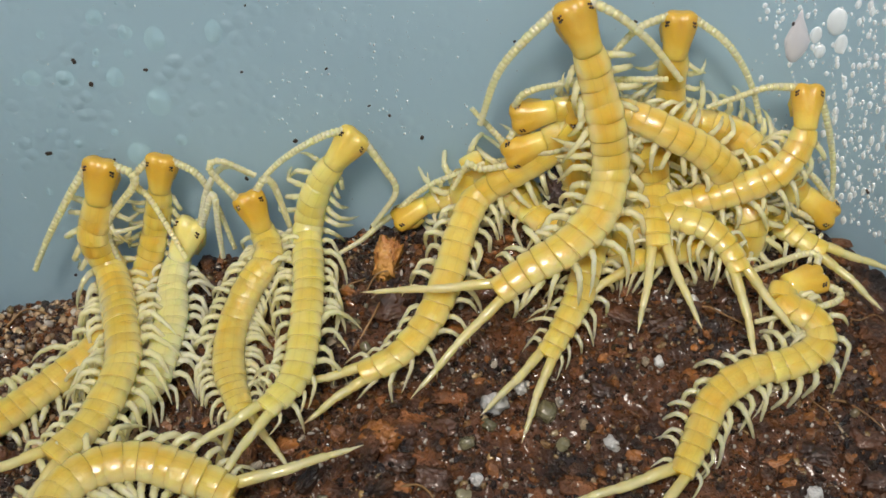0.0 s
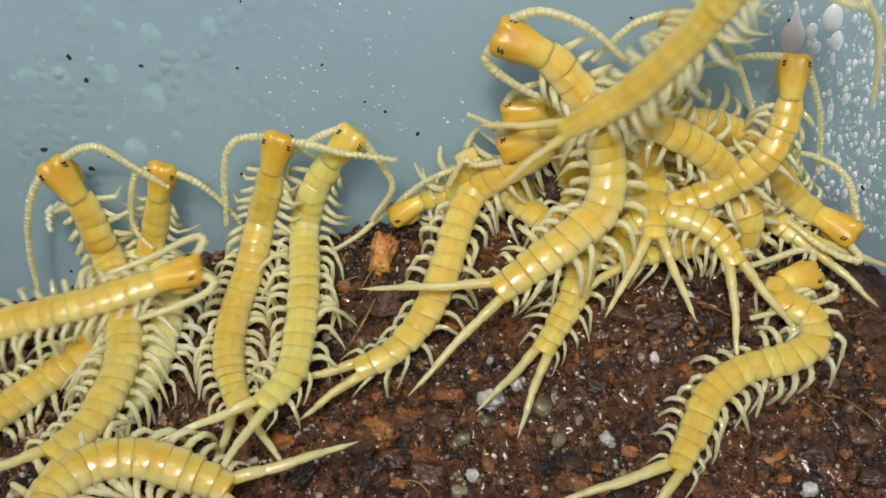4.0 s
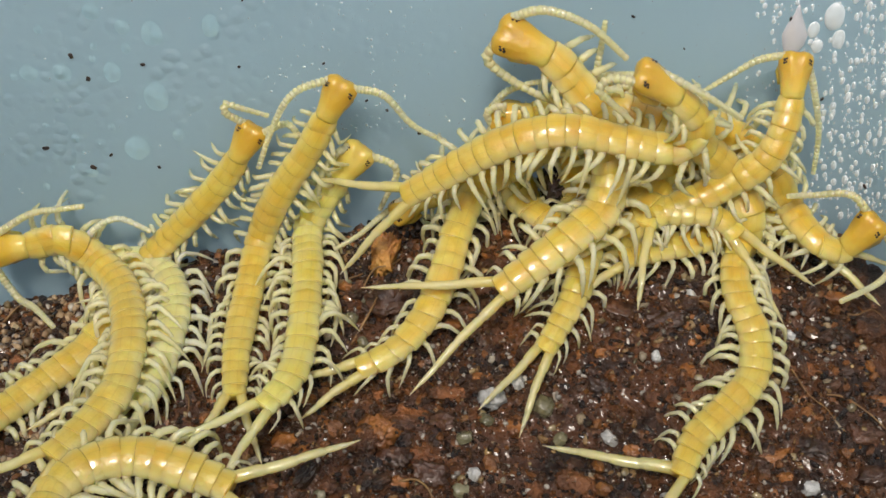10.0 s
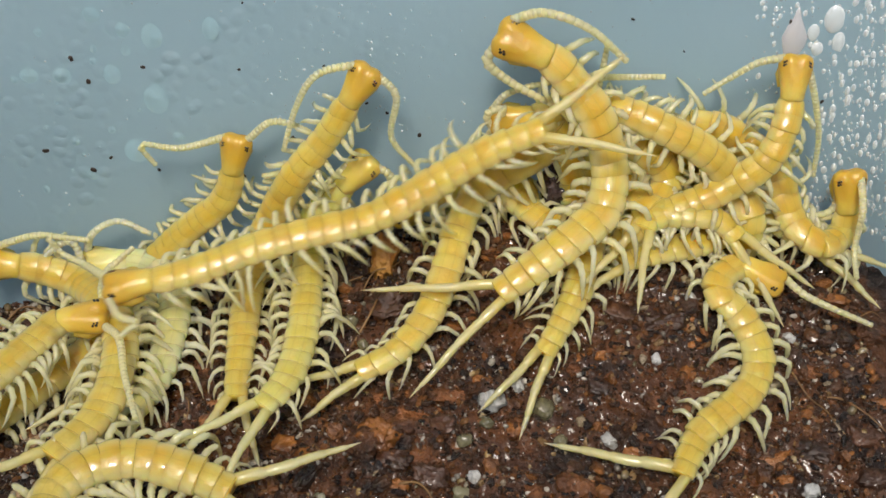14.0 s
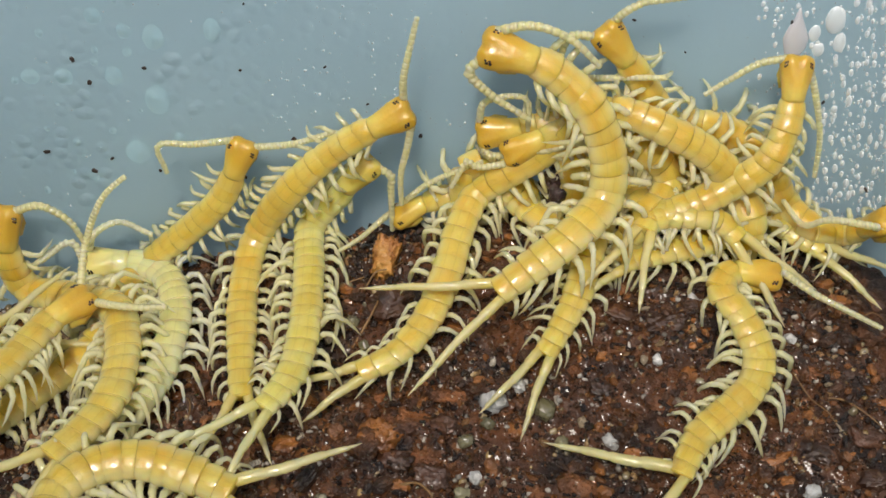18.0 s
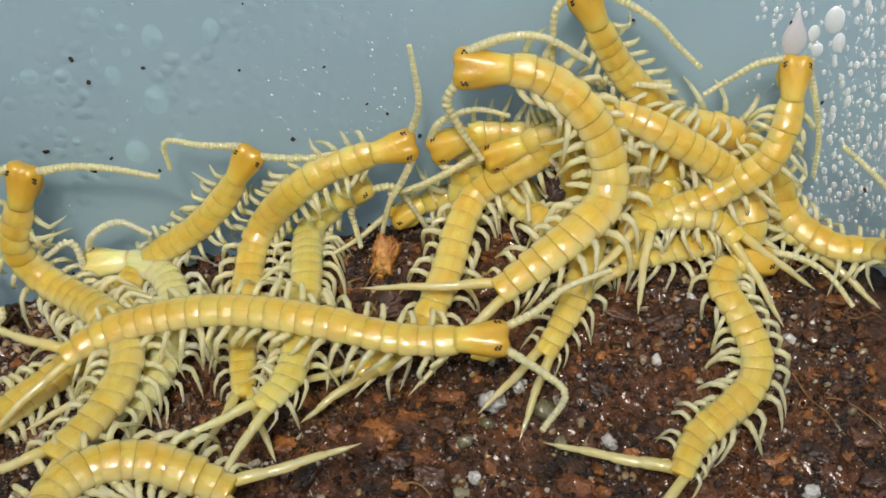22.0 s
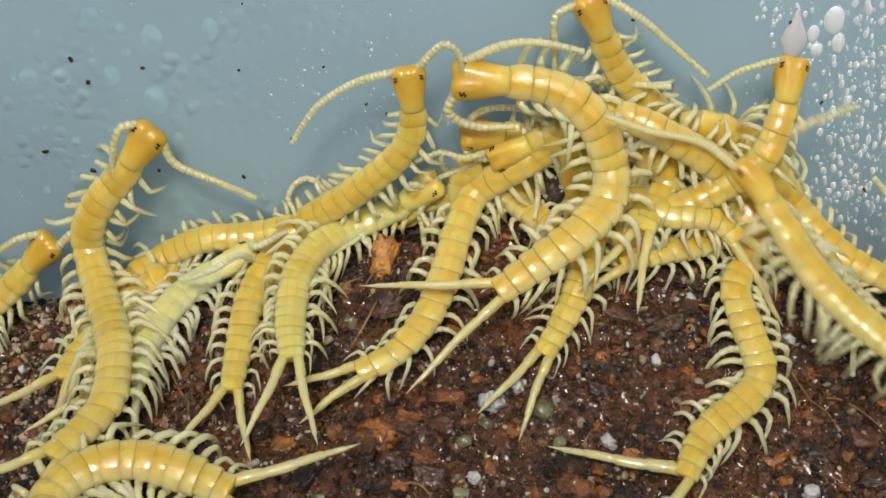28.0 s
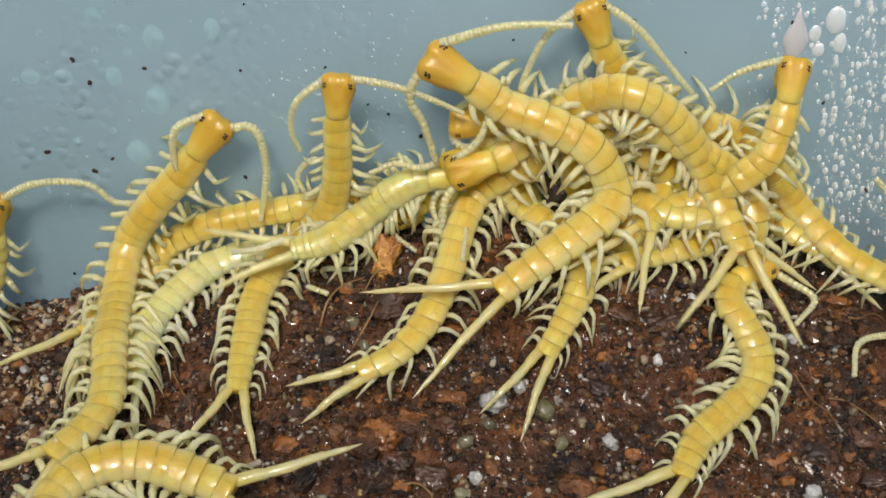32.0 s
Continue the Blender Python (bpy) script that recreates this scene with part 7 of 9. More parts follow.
beast_l.bend((8,), [(16.4, -2.3, 0.3), (18.5, -2.0, 5.6), (19.5, -1.9, 12.8), (22.0, -2.0, 13.7), (24.7, -2.2, 12.6), (26.4, -3.0, 11.5), (27.7, -3.3, 10.0), (30.2, -3.1, 7.4), (33.3, -3.8, 5.6), (36.1, -8.9, 4.8)])
beast_l.bend((9,), [(16.4, -2.3, 0.3), (18.5, -2.0, 5.6), (19.5, -1.8, 12.9), (22.0, -1.9, 13.7), (24.6, -2.2, 12.7), (26.3, -3.0, 11.6), (28.0, -3.4, 9.9), (29.2, -4.7, 6.8), (31.2, -7.1, 5.6), (34.1, -6.3, 4.8), (35.7, -8.0, 7.9)], left=[(35.1, -8.2, 8.8), (34.3, -6.3, 10.1), (32.8, -3.6, 9.5), (30.3, -3.5, 10.3)], right=[(35.4, -8.9, 7.4), (35.8, -9.9, 5.3), (33.7, -10.6, 4.1), (27.9, -11.6, 5.1)])
beast_l.bend((10, 11,), [(16.3, -2.3, 0.3), (18.4, -2.0, 5.6), (19.4, -1.8, 12.8), (21.9, -1.9, 13.7), (24.5, -2.2, 12.7), (26.2, -3.0, 11.6), (27.6, -3.4, 9.9), (29.2, -4.0, 7.0), (31.1, -7.1, 5.6), (33.7, -6.8, 4.8), (35.3, -7.2, 7.9)])
beast_l.bend((12,), [(16.3, -2.3, 0.3), (18.4, -2.0, 5.7), (19.4, -1.8, 13.0), (21.9, -1.9, 13.9), (24.5, -2.1, 12.8), (26.2, -3.0, 11.7), (27.7, -3.3, 10.0), (29.1, -4.5, 6.9), (31.1, -6.9, 5.6), (33.8, -5.9, 5.0), (34.4, -4.9, 9.1)], left=[(33.5, -4.4, 8.8), (32.8, -3.6, 9.1), (32.1, -3.6, 7.4), (32.6, -4.4, 6.2)], right=[(34.4, -6.5, 9.8), (34.8, -7.6, 8.4), (34.8, -7.4, 5.4), (33.4, -10.6, 4.3)])
beast_l.bend((13, 14,), [(16.3, -2.3, 0.3), (18.4, -2.0, 5.7), (19.4, -1.9, 13.0), (22.0, -1.9, 13.9), (24.6, -2.1, 12.8), (26.3, -3.0, 11.7), (27.8, -3.3, 10.0), (29.1, -5.1, 6.8), (31.2, -6.9, 5.6), (33.9, -4.2, 5.3), (33.7, -3.4, 10.4)], left=[(32.7, -3.6, 10.2), (32.8, -3.6, 6.8), (29.1, -5.0, 7.2), (27.3, -3.8, 7.8)], right=[(33.9, -5.3, 11.2), (34.3, -6.4, 8.6), (34.1, -7.0, 5.1), (33.6, -10.0, 4.4)])
beast_l.bend((16.5, 17,), [(16.1, -2.3, 0.3), (18.2, -2.0, 5.8), (19.2, -1.8, 13.2), (21.8, -1.9, 14.0), (24.4, -2.1, 13.0), (26.0, -3.0, 11.9), (27.4, -3.3, 10.2), (29.2, -3.7, 7.1), (31.5, -4.9, 6.1), (33.8, -3.8, 7.7), (34.4, -5.0, 11.5)], left=[(33.6, -4.6, 11.5), (32.5, -3.6, 12.6), (29.9, -3.5, 11.7), (26.2, -3.6, 11.4)], right=[(34.4, -6.7, 11.2), (35.2, -8.4, 8.5), (35.3, -8.8, 6.0), (33.2, -9.9, 4.5)])
beast_l.bend((18,), [(16.1, -2.3, 0.3), (18.2, -2.0, 5.8), (19.2, -1.8, 13.2), (21.8, -1.9, 14.0), (24.4, -2.1, 13.0), (26.0, -3.0, 11.9), (27.2, -3.4, 10.2), (28.9, -3.2, 7.3), (30.9, -5.1, 6.1), (34.1, -4.5, 5.2), (35.8, -8.3, 9.0)])
beast_l.bend((19,), [(16.1, -2.3, 0.3), (18.2, -2.0, 5.8), (19.2, -1.8, 13.2), (21.8, -1.9, 14.0), (24.4, -2.1, 13.0), (26.0, -3.0, 11.9), (27.4, -3.3, 10.2), (29.2, -3.7, 7.1), (31.7, -6.3, 5.7), (35.0, -6.6, 4.9), (36.8, -10.8, 7.9)], left=[(36.2, -10.8, 8.5), (35.2, -8.5, 10.2), (33.2, -3.7, 11.0), (29.6, -3.5, 13.5)])
beast_l.bend((20, 21, 22, 23,), [(16.1, -2.3, 0.3), (18.2, -2.0, 5.8), (19.2, -1.8, 13.2), (21.8, -1.9, 14.0), (24.4, -2.1, 13.0), (26.0, -3.0, 11.9), (27.4, -3.3, 10.2), (29.1, -4.4, 6.9), (32.1, -6.5, 5.4), (35.5, -7.8, 5.7), (37.3, -12.1, 8.8)])
beast_l.bend((24, 25, 25.5,), [(16.7, -2.3, 0.3), (18.8, -2.0, 5.7), (19.8, -1.8, 13.0), (22.3, -1.9, 13.9), (25.0, -2.2, 12.8), (26.6, -3.0, 11.8), (27.9, -3.4, 10.1), (29.5, -5.1, 6.7), (32.4, -7.8, 5.0), (36.2, -9.6, 4.2), (38.2, -14.0, 5.5)])
beast_l.bend((27.5, 28, 29, 30, 31, 32,), [(16.3, -2.3, 0.3), (18.4, -2.0, 5.8), (19.4, -1.9, 13.2), (21.9, -2.0, 14.0), (24.6, -2.1, 13.0), (26.2, -3.0, 11.9), (27.7, -3.4, 10.1), (30.0, -3.6, 6.9), (32.7, -6.9, 5.1), (36.1, -9.2, 3.9), (38.1, -13.7, 5.1)])

beast_m = Beast('golden juvenile centipede stretched over the damp soil', 1.00, AMBER, (8, 8, 6.5))
beast_m.bend((0, 32,), [(-6.5, -17.0, 0.5), (-3.8, -15.8, 1.4), (-1.5, -13.3, 2.8), (0.1, -9.9, 4.7), (1.2, -6.0, 6.5), (2.7, -2.9, 8.0), (5.2, -2.8, 10.1), (7.9, -2.6, 11.8), (10.2, -2.4, 13.8), (11.2, -2.9, 6.6), (13.2, -3.5, 1.4)])

beast_n = Beast('golden yellow juvenile centipede half hidden beneath the pile', 0.95, AMBER, (8, 8, 8))
beast_n.bend((0, 32,), [(7.9, -16.2, 1.7), (9.4, -14.0, 3.0), (10.7, -11.7, 4.3), (11.6, -9.1, 5.8), (12.9, -6.0, 7.1), (14.8, -2.7, 8.0), (16.4, -2.0, 10.1), (17.6, -1.9, 12.2), (18.6, -2.7, 5.7), (20.6, -3.5, 1.3)])

beast_t = Beast('yellow juvenile centipede hanging down the front of the pile', 1.00, AMBER, (15, 15, 8))
beast_t.bend((0, 3.5,), [(17.0, -9.6, 7.6), (17.0, -7.3, 8.7), (17.3, -4.2, 9.8), (16.9, -3.9, 11.8), (16.1, -3.6, 13.5), (14.7, -3.0, 14.2), (13.4, -2.5, 14.4), (12.4, -3.0, 7.0), (10.4, -3.5, 1.5), (5.2, -3.5, 1.1)])
beast_t.bend((5.5, 9,), [(17.5, -7.7, 8.4), (17.7, -5.7, 9.3), (17.6, -4.1, 9.9), (17.0, -3.9, 11.6), (16.0, -3.6, 13.1), (14.6, -3.0, 13.8), (13.3, -2.4, 14.0), (12.3, -3.0, 6.8), (10.3, -3.5, 1.5), (2.5, -3.5, 0.6)])
beast_t.bend((10, 32,), [(16.1, -8.4, 8.2), (17.6, -5.8, 9.2), (18.4, -4.2, 10.1), (17.8, -3.9, 11.6), (16.4, -3.6, 12.6), (14.8, -3.0, 13.5), (13.2, -2.5, 13.9), (12.2, -3.0, 6.7), (10.2, -3.5, 1.5), (3.9, -3.5, 0.9)])

beast_w = Beast('yellow juvenile centipede bending over the edge of the pile', 0.95, AMBER, (12, 12, 9))
beast_w.bend((0, 3.5,), [(23.5, -10.8, 6.0), (22.5, -9.2, 7.3), (20.8, -8.0, 8.4), (18.8, -7.2, 8.7), (17.1, -6.4, 8.9), (16.0, -4.1, 9.2), (15.5, -3.0, 10.7), (14.5, -3.2, 5.0), (12.5, -3.5, 1.4), (5.7, -3.5, 1.2)])
beast_w.bend((5.5, 8,), [(23.6, -9.3, 6.7), (22.3, -8.0, 7.9), (20.5, -7.6, 8.5), (18.7, -7.0, 8.7), (17.0, -6.4, 9.0), (16.1, -4.3, 9.2), (15.9, -3.0, 10.3), (14.9, -3.2, 4.8), (12.9, -3.5, 1.4), (4.5, -3.5, 1.0)])
beast_w.bend((9, 32,), [(23.8, -8.1, 7.1), (22.3, -7.2, 8.2), (20.4, -7.2, 8.7), (18.5, -7.0, 8.7), (16.7, -6.4, 9.0), (15.8, -4.4, 9.1), (15.6, -3.0, 10.2), (14.6, -3.2, 4.8), (12.6, -3.5, 1.4), (4.1, -3.5, 0.9)])

beast_o = Beast('golden juvenile centipede lying under the pile on the soil', 0.95, AMBER, (12, 12, 6))
beast_o.bend((0, 32,), [(14.5, -9.3, 5.5), (17.6, -8.3, 5.8), (20.7, -7.4, 6.0), (23.5, -5.9, 6.1), (25.9, -3.5, 6.2), (27.1, -1.5, 7.3), (26.3, -1.5, 9.8), (25.3, -2.5, 4.0), (23.3, -3.5, 0.1)])

beast_x = Beast('golden yellow juvenile centipede pointing its tail at the tub corner', 0.95, AMBER, (14, 14, 7.5))
beast_x.bend((0, 32,), [(31.5, -6.1, 4.6), (29.5, -5.1, 5.4), (27.8, -3.6, 6.2), (26.3, -2.1, 7.4), (24.3, -2.2, 9.6), (22.2, -2.1, 11.3), (20.2, -2.0, 12.0), (19.2, -2.7, 5.6), (17.2, -3.5, 1.2), (13.8, -3.5, 1.2)])

beast_y = Beast('small amber juvenile centipede resting against the foot of the wall', 0.85, AMBER, (12, 12, 7))
beast_y.bend((0, 32,), [(16.6, -3.5, 0.8), (9.8, -3.5, 0.8), (7.8, -2.5, 3.3), (6.8, -1.4, 7.8), (4.6, -1.5, 7.8), (2.4, -1.4, 7.4), (-0.0, -1.4, 6.9), (-2.2, -1.4, 5.9), (-4.4, -1.7, 4.7)], left=[(-4.7, -2.0, 5.3), (-5.9, -2.6, 4.8), (-7.3, -3.9, 4.2), (-9.2, -5.1, 3.6)], right=[(-4.4, -2.1, 5.6), (-1.5, -2.0, 8.5), (1.9, -2.1, 10.2), (5.2, -2.1, 11.8)])

beast_j = Beast('amber juvenile centipede peering out from under the arch', 0.95, AMBER, (12, 12, 7))
beast_j.bend((0, 1, 2, 3, 6, 13, 14, 17, 20,), [(25.7, -3.5, 0.9), (20.4, -3.5, 1.3), (18.4, -2.7, 5.5), (17.4, -1.9, 11.7), (14.9, -2.1, 13.4), (12.5, -2.3, 14.3), (10.2, -2.4, 14.0), (8.1, -2.5, 13.2), (5.0, -2.6, 11.7)], left=[(5.1, -3.1, 12.7), (7.9, -3.2, 12.4), (10.2, -3.1, 12.7), (11.9, -3.2, 10.8)], right=[(4.9, -3.2, 11.6), (2.8, -3.1, 10.8), (1.8, -3.1, 11.3), (0.9, -3.2, 9.7)])
beast_j.bend((21, 22, 23, 24, 25,), [(24.3, -3.5, 1.1), (20.6, -3.5, 1.3), (18.6, -2.7, 5.4), (17.6, -1.9, 11.5), (15.1, -2.1, 13.3), (12.6, -2.3, 14.2), (9.9, -2.4, 13.9), (7.1, -2.5, 12.9), (3.5, -2.5, 11.2)], left=[(4.3, -3.1, 12.2), (5.3, -3.2, 10.7), (6.8, -3.3, 8.5), (7.0, -6.4, 7.7)], right=[(3.4, -3.1, 12.0), (0.6, -3.2, 10.6), (-2.3, -3.2, 9.0), (-4.6, -3.2, 8.2)])
beast_j.bend((27.5, 28, 29,), [(24.7, -3.5, 1.1), (20.7, -3.5, 1.3), (18.7, -2.7, 5.4), (17.7, -2.0, 11.5), (15.2, -2.1, 13.3), (12.8, -2.3, 14.1), (10.3, -2.4, 13.8), (7.5, -2.5, 12.9), (4.0, -2.5, 11.1)], left=[(5.0, -3.2, 11.4), (7.3, -3.2, 11.2), (7.9, -3.6, 8.7), (7.5, -6.2, 7.8)], right=[(3.8, -3.2, 12.0), (1.7, -3.1, 11.7), (-0.2, -3.1, 12.2), (-1.6, -3.1, 11.7)])
beast_j.bend((30, 31,), [(23.3, -3.5, 1.2), (20.6, -3.5, 1.3), (18.6, -2.7, 5.4), (17.6, -1.9, 11.6), (15.1, -2.1, 13.3), (12.7, -2.3, 14.2), (9.9, -2.4, 13.9), (6.7, -2.5, 12.6), (2.7, -2.6, 10.7)])
beast_j.bend((32,), [(20.5, -3.5, 1.3), (18.5, -2.7, 5.5), (17.5, -2.0, 11.6), (15.0, -2.1, 13.3), (12.1, -2.3, 14.2), (8.4, -2.4, 13.9), (4.7, -2.4, 12.7), (0.1, -2.6, 10.3)], left=[(0.5, -3.1, 10.1), (2.0, -3.1, 7.9), (1.7, -6.1, 7.0), (1.4, -9.3, 5.8)])

beast_k = Beast('shiny yellow juvenile centipede lying along the wall behind the pile', 1.05, AMBER, (12, 12, 7))
beast_k.bend((0, 21,), [(18.0, -6.2, -0.4), (22.2, -6.2, -0.4), (24.2, -6.2, 2.6), (25.2, -6.2, 7.5), (24.2, -4.8, 9.3), (22.5, -5.1, 12.0), (20.2, -5.1, 14.0), (17.5, -4.9, 15.4), (15.1, -4.0, 16.2), (12.5, -2.9, 16.3), (10.1, -1.9, 15.4)])
beast_k.bend((22, 32,), [(18.0, -6.3, -0.4), (22.3, -6.3, -0.4), (24.3, -6.3, 2.5), (25.3, -6.3, 7.4), (24.5, -4.8, 9.2), (23.0, -5.0, 11.5), (20.4, -5.1, 13.4), (17.7, -4.8, 14.9), (15.3, -4.0, 15.8), (12.7, -2.9, 15.9), (10.3, -1.9, 15.3)])

beast_u = Beast('amber juvenile centipede with its head curled beside the arch', 0.95, AMBER, (12, 12, 7))
beast_u.bend((0, 1, 2, 3,), [(25.0, -3.5, 1.1), (18.8, -3.5, 1.4), (16.8, -2.6, 6.6), (15.8, -1.7, 13.8), (13.4, -1.8, 15.1), (11.1, -1.7, 15.6), (8.7, -1.8, 15.6), (5.5, -1.8, 14.8)], left=[(5.3, -2.4, 15.7), (6.3, -2.3, 17.4), (8.6, -2.4, 18.2), (10.8, -2.4, 18.2)], right=[(5.3, -2.4, 14.6), (5.3, -2.3, 13.5), (5.1, -2.3, 12.5), (4.6, -2.3, 13.0)])
beast_u.bend((6, 7, 8, 9, 10, 14,), [(24.0, -3.5, 1.1), (19.2, -3.5, 1.4), (17.2, -2.6, 6.3), (16.2, -1.7, 13.3), (13.8, -1.8, 14.5), (11.4, -1.8, 14.8), (8.2, -1.8, 14.9), (3.9, -1.7, 14.3)], left=[(3.8, -2.3, 15.2), (4.9, -2.3, 17.0), (6.6, -2.4, 17.8), (8.0, -2.4, 18.1)], right=[(3.9, -2.4, 13.9), (3.5, -2.3, 15.2), (4.9, -2.3, 15.7), (3.1, -2.3, 12.6)])
beast_u.bend((17, 18, 19, 20,), [(23.2, -3.5, 1.2), (19.0, -3.5, 1.4), (17.0, -2.6, 6.2), (16.0, -1.8, 13.1), (13.6, -1.8, 14.0), (10.8, -1.8, 14.2), (7.6, -1.7, 13.9), (2.8, -1.7, 13.2)], left=[(2.9, -2.3, 14.2), (3.3, -2.4, 16.6), (6.5, -2.3, 16.8), (6.8, -2.3, 13.9)], right=[(2.9, -2.4, 12.9), (3.9, -2.4, 11.5), (8.1, -2.3, 12.1), (14.5, -2.4, 13.7)])
beast_u.bend((21,), [(19.1, -3.5, 1.4), (17.1, -2.6, 6.2), (16.1, -1.7, 13.0), (12.8, -1.7, 13.3), (9.0, -1.7, 13.3), (4.3, -1.7, 13.1), (-1.8, -1.8, 11.9)], left=[(-1.3, -2.3, 12.9), (0.6, -2.4, 15.3), (3.8, -2.3, 15.5), (4.3, -2.4, 13.2)])
beast_u.bend((22, 23, 24, 25,), [(19.1, -3.5, 1.4), (17.1, -2.6, 6.2), (16.1, -1.7, 13.0), (12.8, -1.7, 13.3), (9.1, -1.8, 13.1), (5.3, -1.8, 13.1), (2.3, -1.8, 13.1), (-1.0, -1.8, 11.6)], left=[(-1.0, -2.4, 12.4), (-0.3, -2.3, 14.7), (2.5, -2.3, 15.8), (5.2, -2.4, 15.3)])
beast_u.bend((28, 29,), [(22.2, -3.5, 1.2), (19.1, -3.5, 1.4), (17.1, -2.6, 6.2), (16.1, -1.7, 13.1), (12.8, -1.7, 13.3), (9.1, -1.8, 13.1), (6.3, -1.7, 13.1), (4.0, -1.8, 13.4), (1.6, -1.8, 13.1)])
beast_u.bend((30, 31,), [(22.0, -3.5, 1.2), (19.1, -3.5, 1.4), (17.1, -2.6, 6.2), (16.1, -1.8, 13.1), (12.8, -1.8, 13.4), (9.5, -1.8, 13.1), (6.9, -1.8, 13.9), (5.7, -1.8, 16.0), (5.9, -1.8, 18.9)])
beast_u.bend((32,), [(21.0, -3.5, 1.3), (19.0, -3.5, 1.4), (17.0, -2.6, 6.2), (16.0, -1.8, 13.1), (12.7, -1.8, 13.4), (9.4, -1.7, 13.4), (6.1, -1.7, 13.9), (3.8, -1.8, 14.2), (0.5, -1.8, 14.4)])

beast_q = Beast('yellow juvenile centipede crawling in an S bend over bare soil', 0.98, AMBER, (49, -18, 11.5))
beast_q.bend((0, 1, 2, 3, 3.5, 5.5, 6, 7, 8,), [(17.4, -25.3, -2.1), (19.0, -22.5, -1.2), (20.7, -19.5, 0.1), (23.6, -17.5, 0.9), (27.0, -16.6, 1.2), (29.5, -15.2, 1.8), (29.4, -13.2, 2.8), (27.5, -12.0, 3.4), (27.6, -10.2, 4.0), (30.8, -8.8, 3.8)])
beast_q.bend((9,), [(17.6, -25.7, -2.3), (19.2, -22.9, -1.3), (21.8, -19.5, 0.1), (24.8, -16.8, 1.3), (24.2, -14.4, 2.8), (23.0, -12.4, 4.1), (23.8, -10.6, 4.6), (27.8, -9.7, 4.1)], left=[(27.7, -9.8, 4.6), (29.7, -10.2, 4.1), (32.8, -9.6, 3.5), (36.2, -7.7, 3.1)])
beast_q.bend((10,), [(17.5, -25.7, -2.3), (19.1, -22.9, -1.3), (20.6, -21.6, -0.8), (23.8, -18.5, 0.6), (24.5, -15.3, 2.3), (23.6, -12.3, 4.0), (23.7, -9.4, 5.2), (25.0, -5.7, 6.1)])
beast_q.bend((11,), [(17.5, -25.6, -2.2), (19.1, -22.8, -1.3), (20.6, -21.3, -0.7), (23.6, -18.6, 0.4), (24.5, -15.7, 2.0), (23.5, -13.3, 3.5), (22.7, -11.1, 4.7), (23.7, -9.2, 5.3), (25.5, -11.5, 3.8)], left=[(25.2, -12.4, 4.0), (27.1, -14.0, 2.9), (30.0, -13.2, 2.9), (30.0, -10.3, 4.1)])
beast_q.bend((12,), [(17.5, -25.6, -2.2), (19.2, -22.8, -1.3), (20.1, -21.9, -1.0), (23.5, -19.1, 0.2), (24.7, -16.2, 1.7), (23.6, -13.7, 3.3), (22.3, -11.6, 4.5), (23.3, -9.5, 5.2), (25.4, -12.1, 3.4)], left=[(25.5, -12.8, 3.7), (27.7, -13.2, 3.2), (30.4, -13.8, 2.5), (32.7, -14.0, 2.0)])
beast_q.bend((13,), [(17.6, -25.6, -2.2), (19.3, -22.8, -1.3), (20.2, -21.9, -1.0), (23.7, -19.0, 0.2), (24.8, -16.2, 1.7), (23.6, -13.7, 3.2), (22.0, -11.5, 4.7), (22.8, -9.7, 5.3), (24.8, -9.7, 4.8), (25.3, -12.2, 3.5)], left=[(25.3, -12.9, 3.7), (27.7, -13.8, 3.0), (31.1, -15.4, 1.7), (34.5, -17.8, 0.3)])
beast_q.bend((14, 14.5,), [(17.6, -25.5, -2.2), (19.2, -22.7, -1.3), (20.1, -21.8, -0.9), (23.6, -19.0, 0.2), (24.7, -16.2, 1.6), (23.6, -13.6, 3.2), (21.9, -11.9, 4.5), (23.0, -10.0, 5.1), (25.3, -9.0, 5.0), (27.1, -10.2, 4.0)], left=[(27.0, -10.2, 4.6), (29.0, -11.4, 3.8), (31.2, -12.2, 3.0), (34.3, -13.1, 2.0)], right=[(27.0, -9.2, 5.1), (26.0, -6.1, 6.3), (25.2, -2.5, 7.4), (23.3, -2.4, 10.6)])
beast_q.bend((16.5, 17, 18, 19, 20,), [(17.5, -25.4, -2.2), (19.1, -22.7, -1.2), (20.1, -21.8, -0.9), (23.5, -19.0, 0.3), (24.6, -16.4, 1.7), (23.5, -13.7, 3.4), (22.2, -11.6, 4.5), (23.6, -9.8, 5.0), (27.1, -9.6, 4.3)], left=[(27.3, -9.6, 4.9), (29.8, -11.2, 3.8), (32.5, -12.1, 2.7), (35.1, -13.2, 1.8)], right=[(26.5, -8.4, 5.4), (25.5, -5.6, 6.6), (24.6, -2.6, 7.5), (22.9, -2.3, 10.1)])
beast_q.bend((21, 22, 23,), [(17.5, -25.4, -2.2), (19.1, -22.7, -1.2), (20.1, -21.8, -0.9), (23.5, -19.0, 0.3), (24.5, -16.4, 1.7), (23.5, -13.6, 3.4), (22.4, -11.1, 4.7), (23.9, -8.8, 5.3), (26.8, -8.1, 4.9)], left=[(27.2, -7.5, 5.6), (29.5, -8.1, 5.0), (31.7, -9.2, 4.0), (33.1, -11.5, 2.8)], right=[(26.3, -6.8, 6.0), (23.7, -5.1, 7.2), (20.6, -3.4, 8.0), (16.2, -2.4, 10.2)])
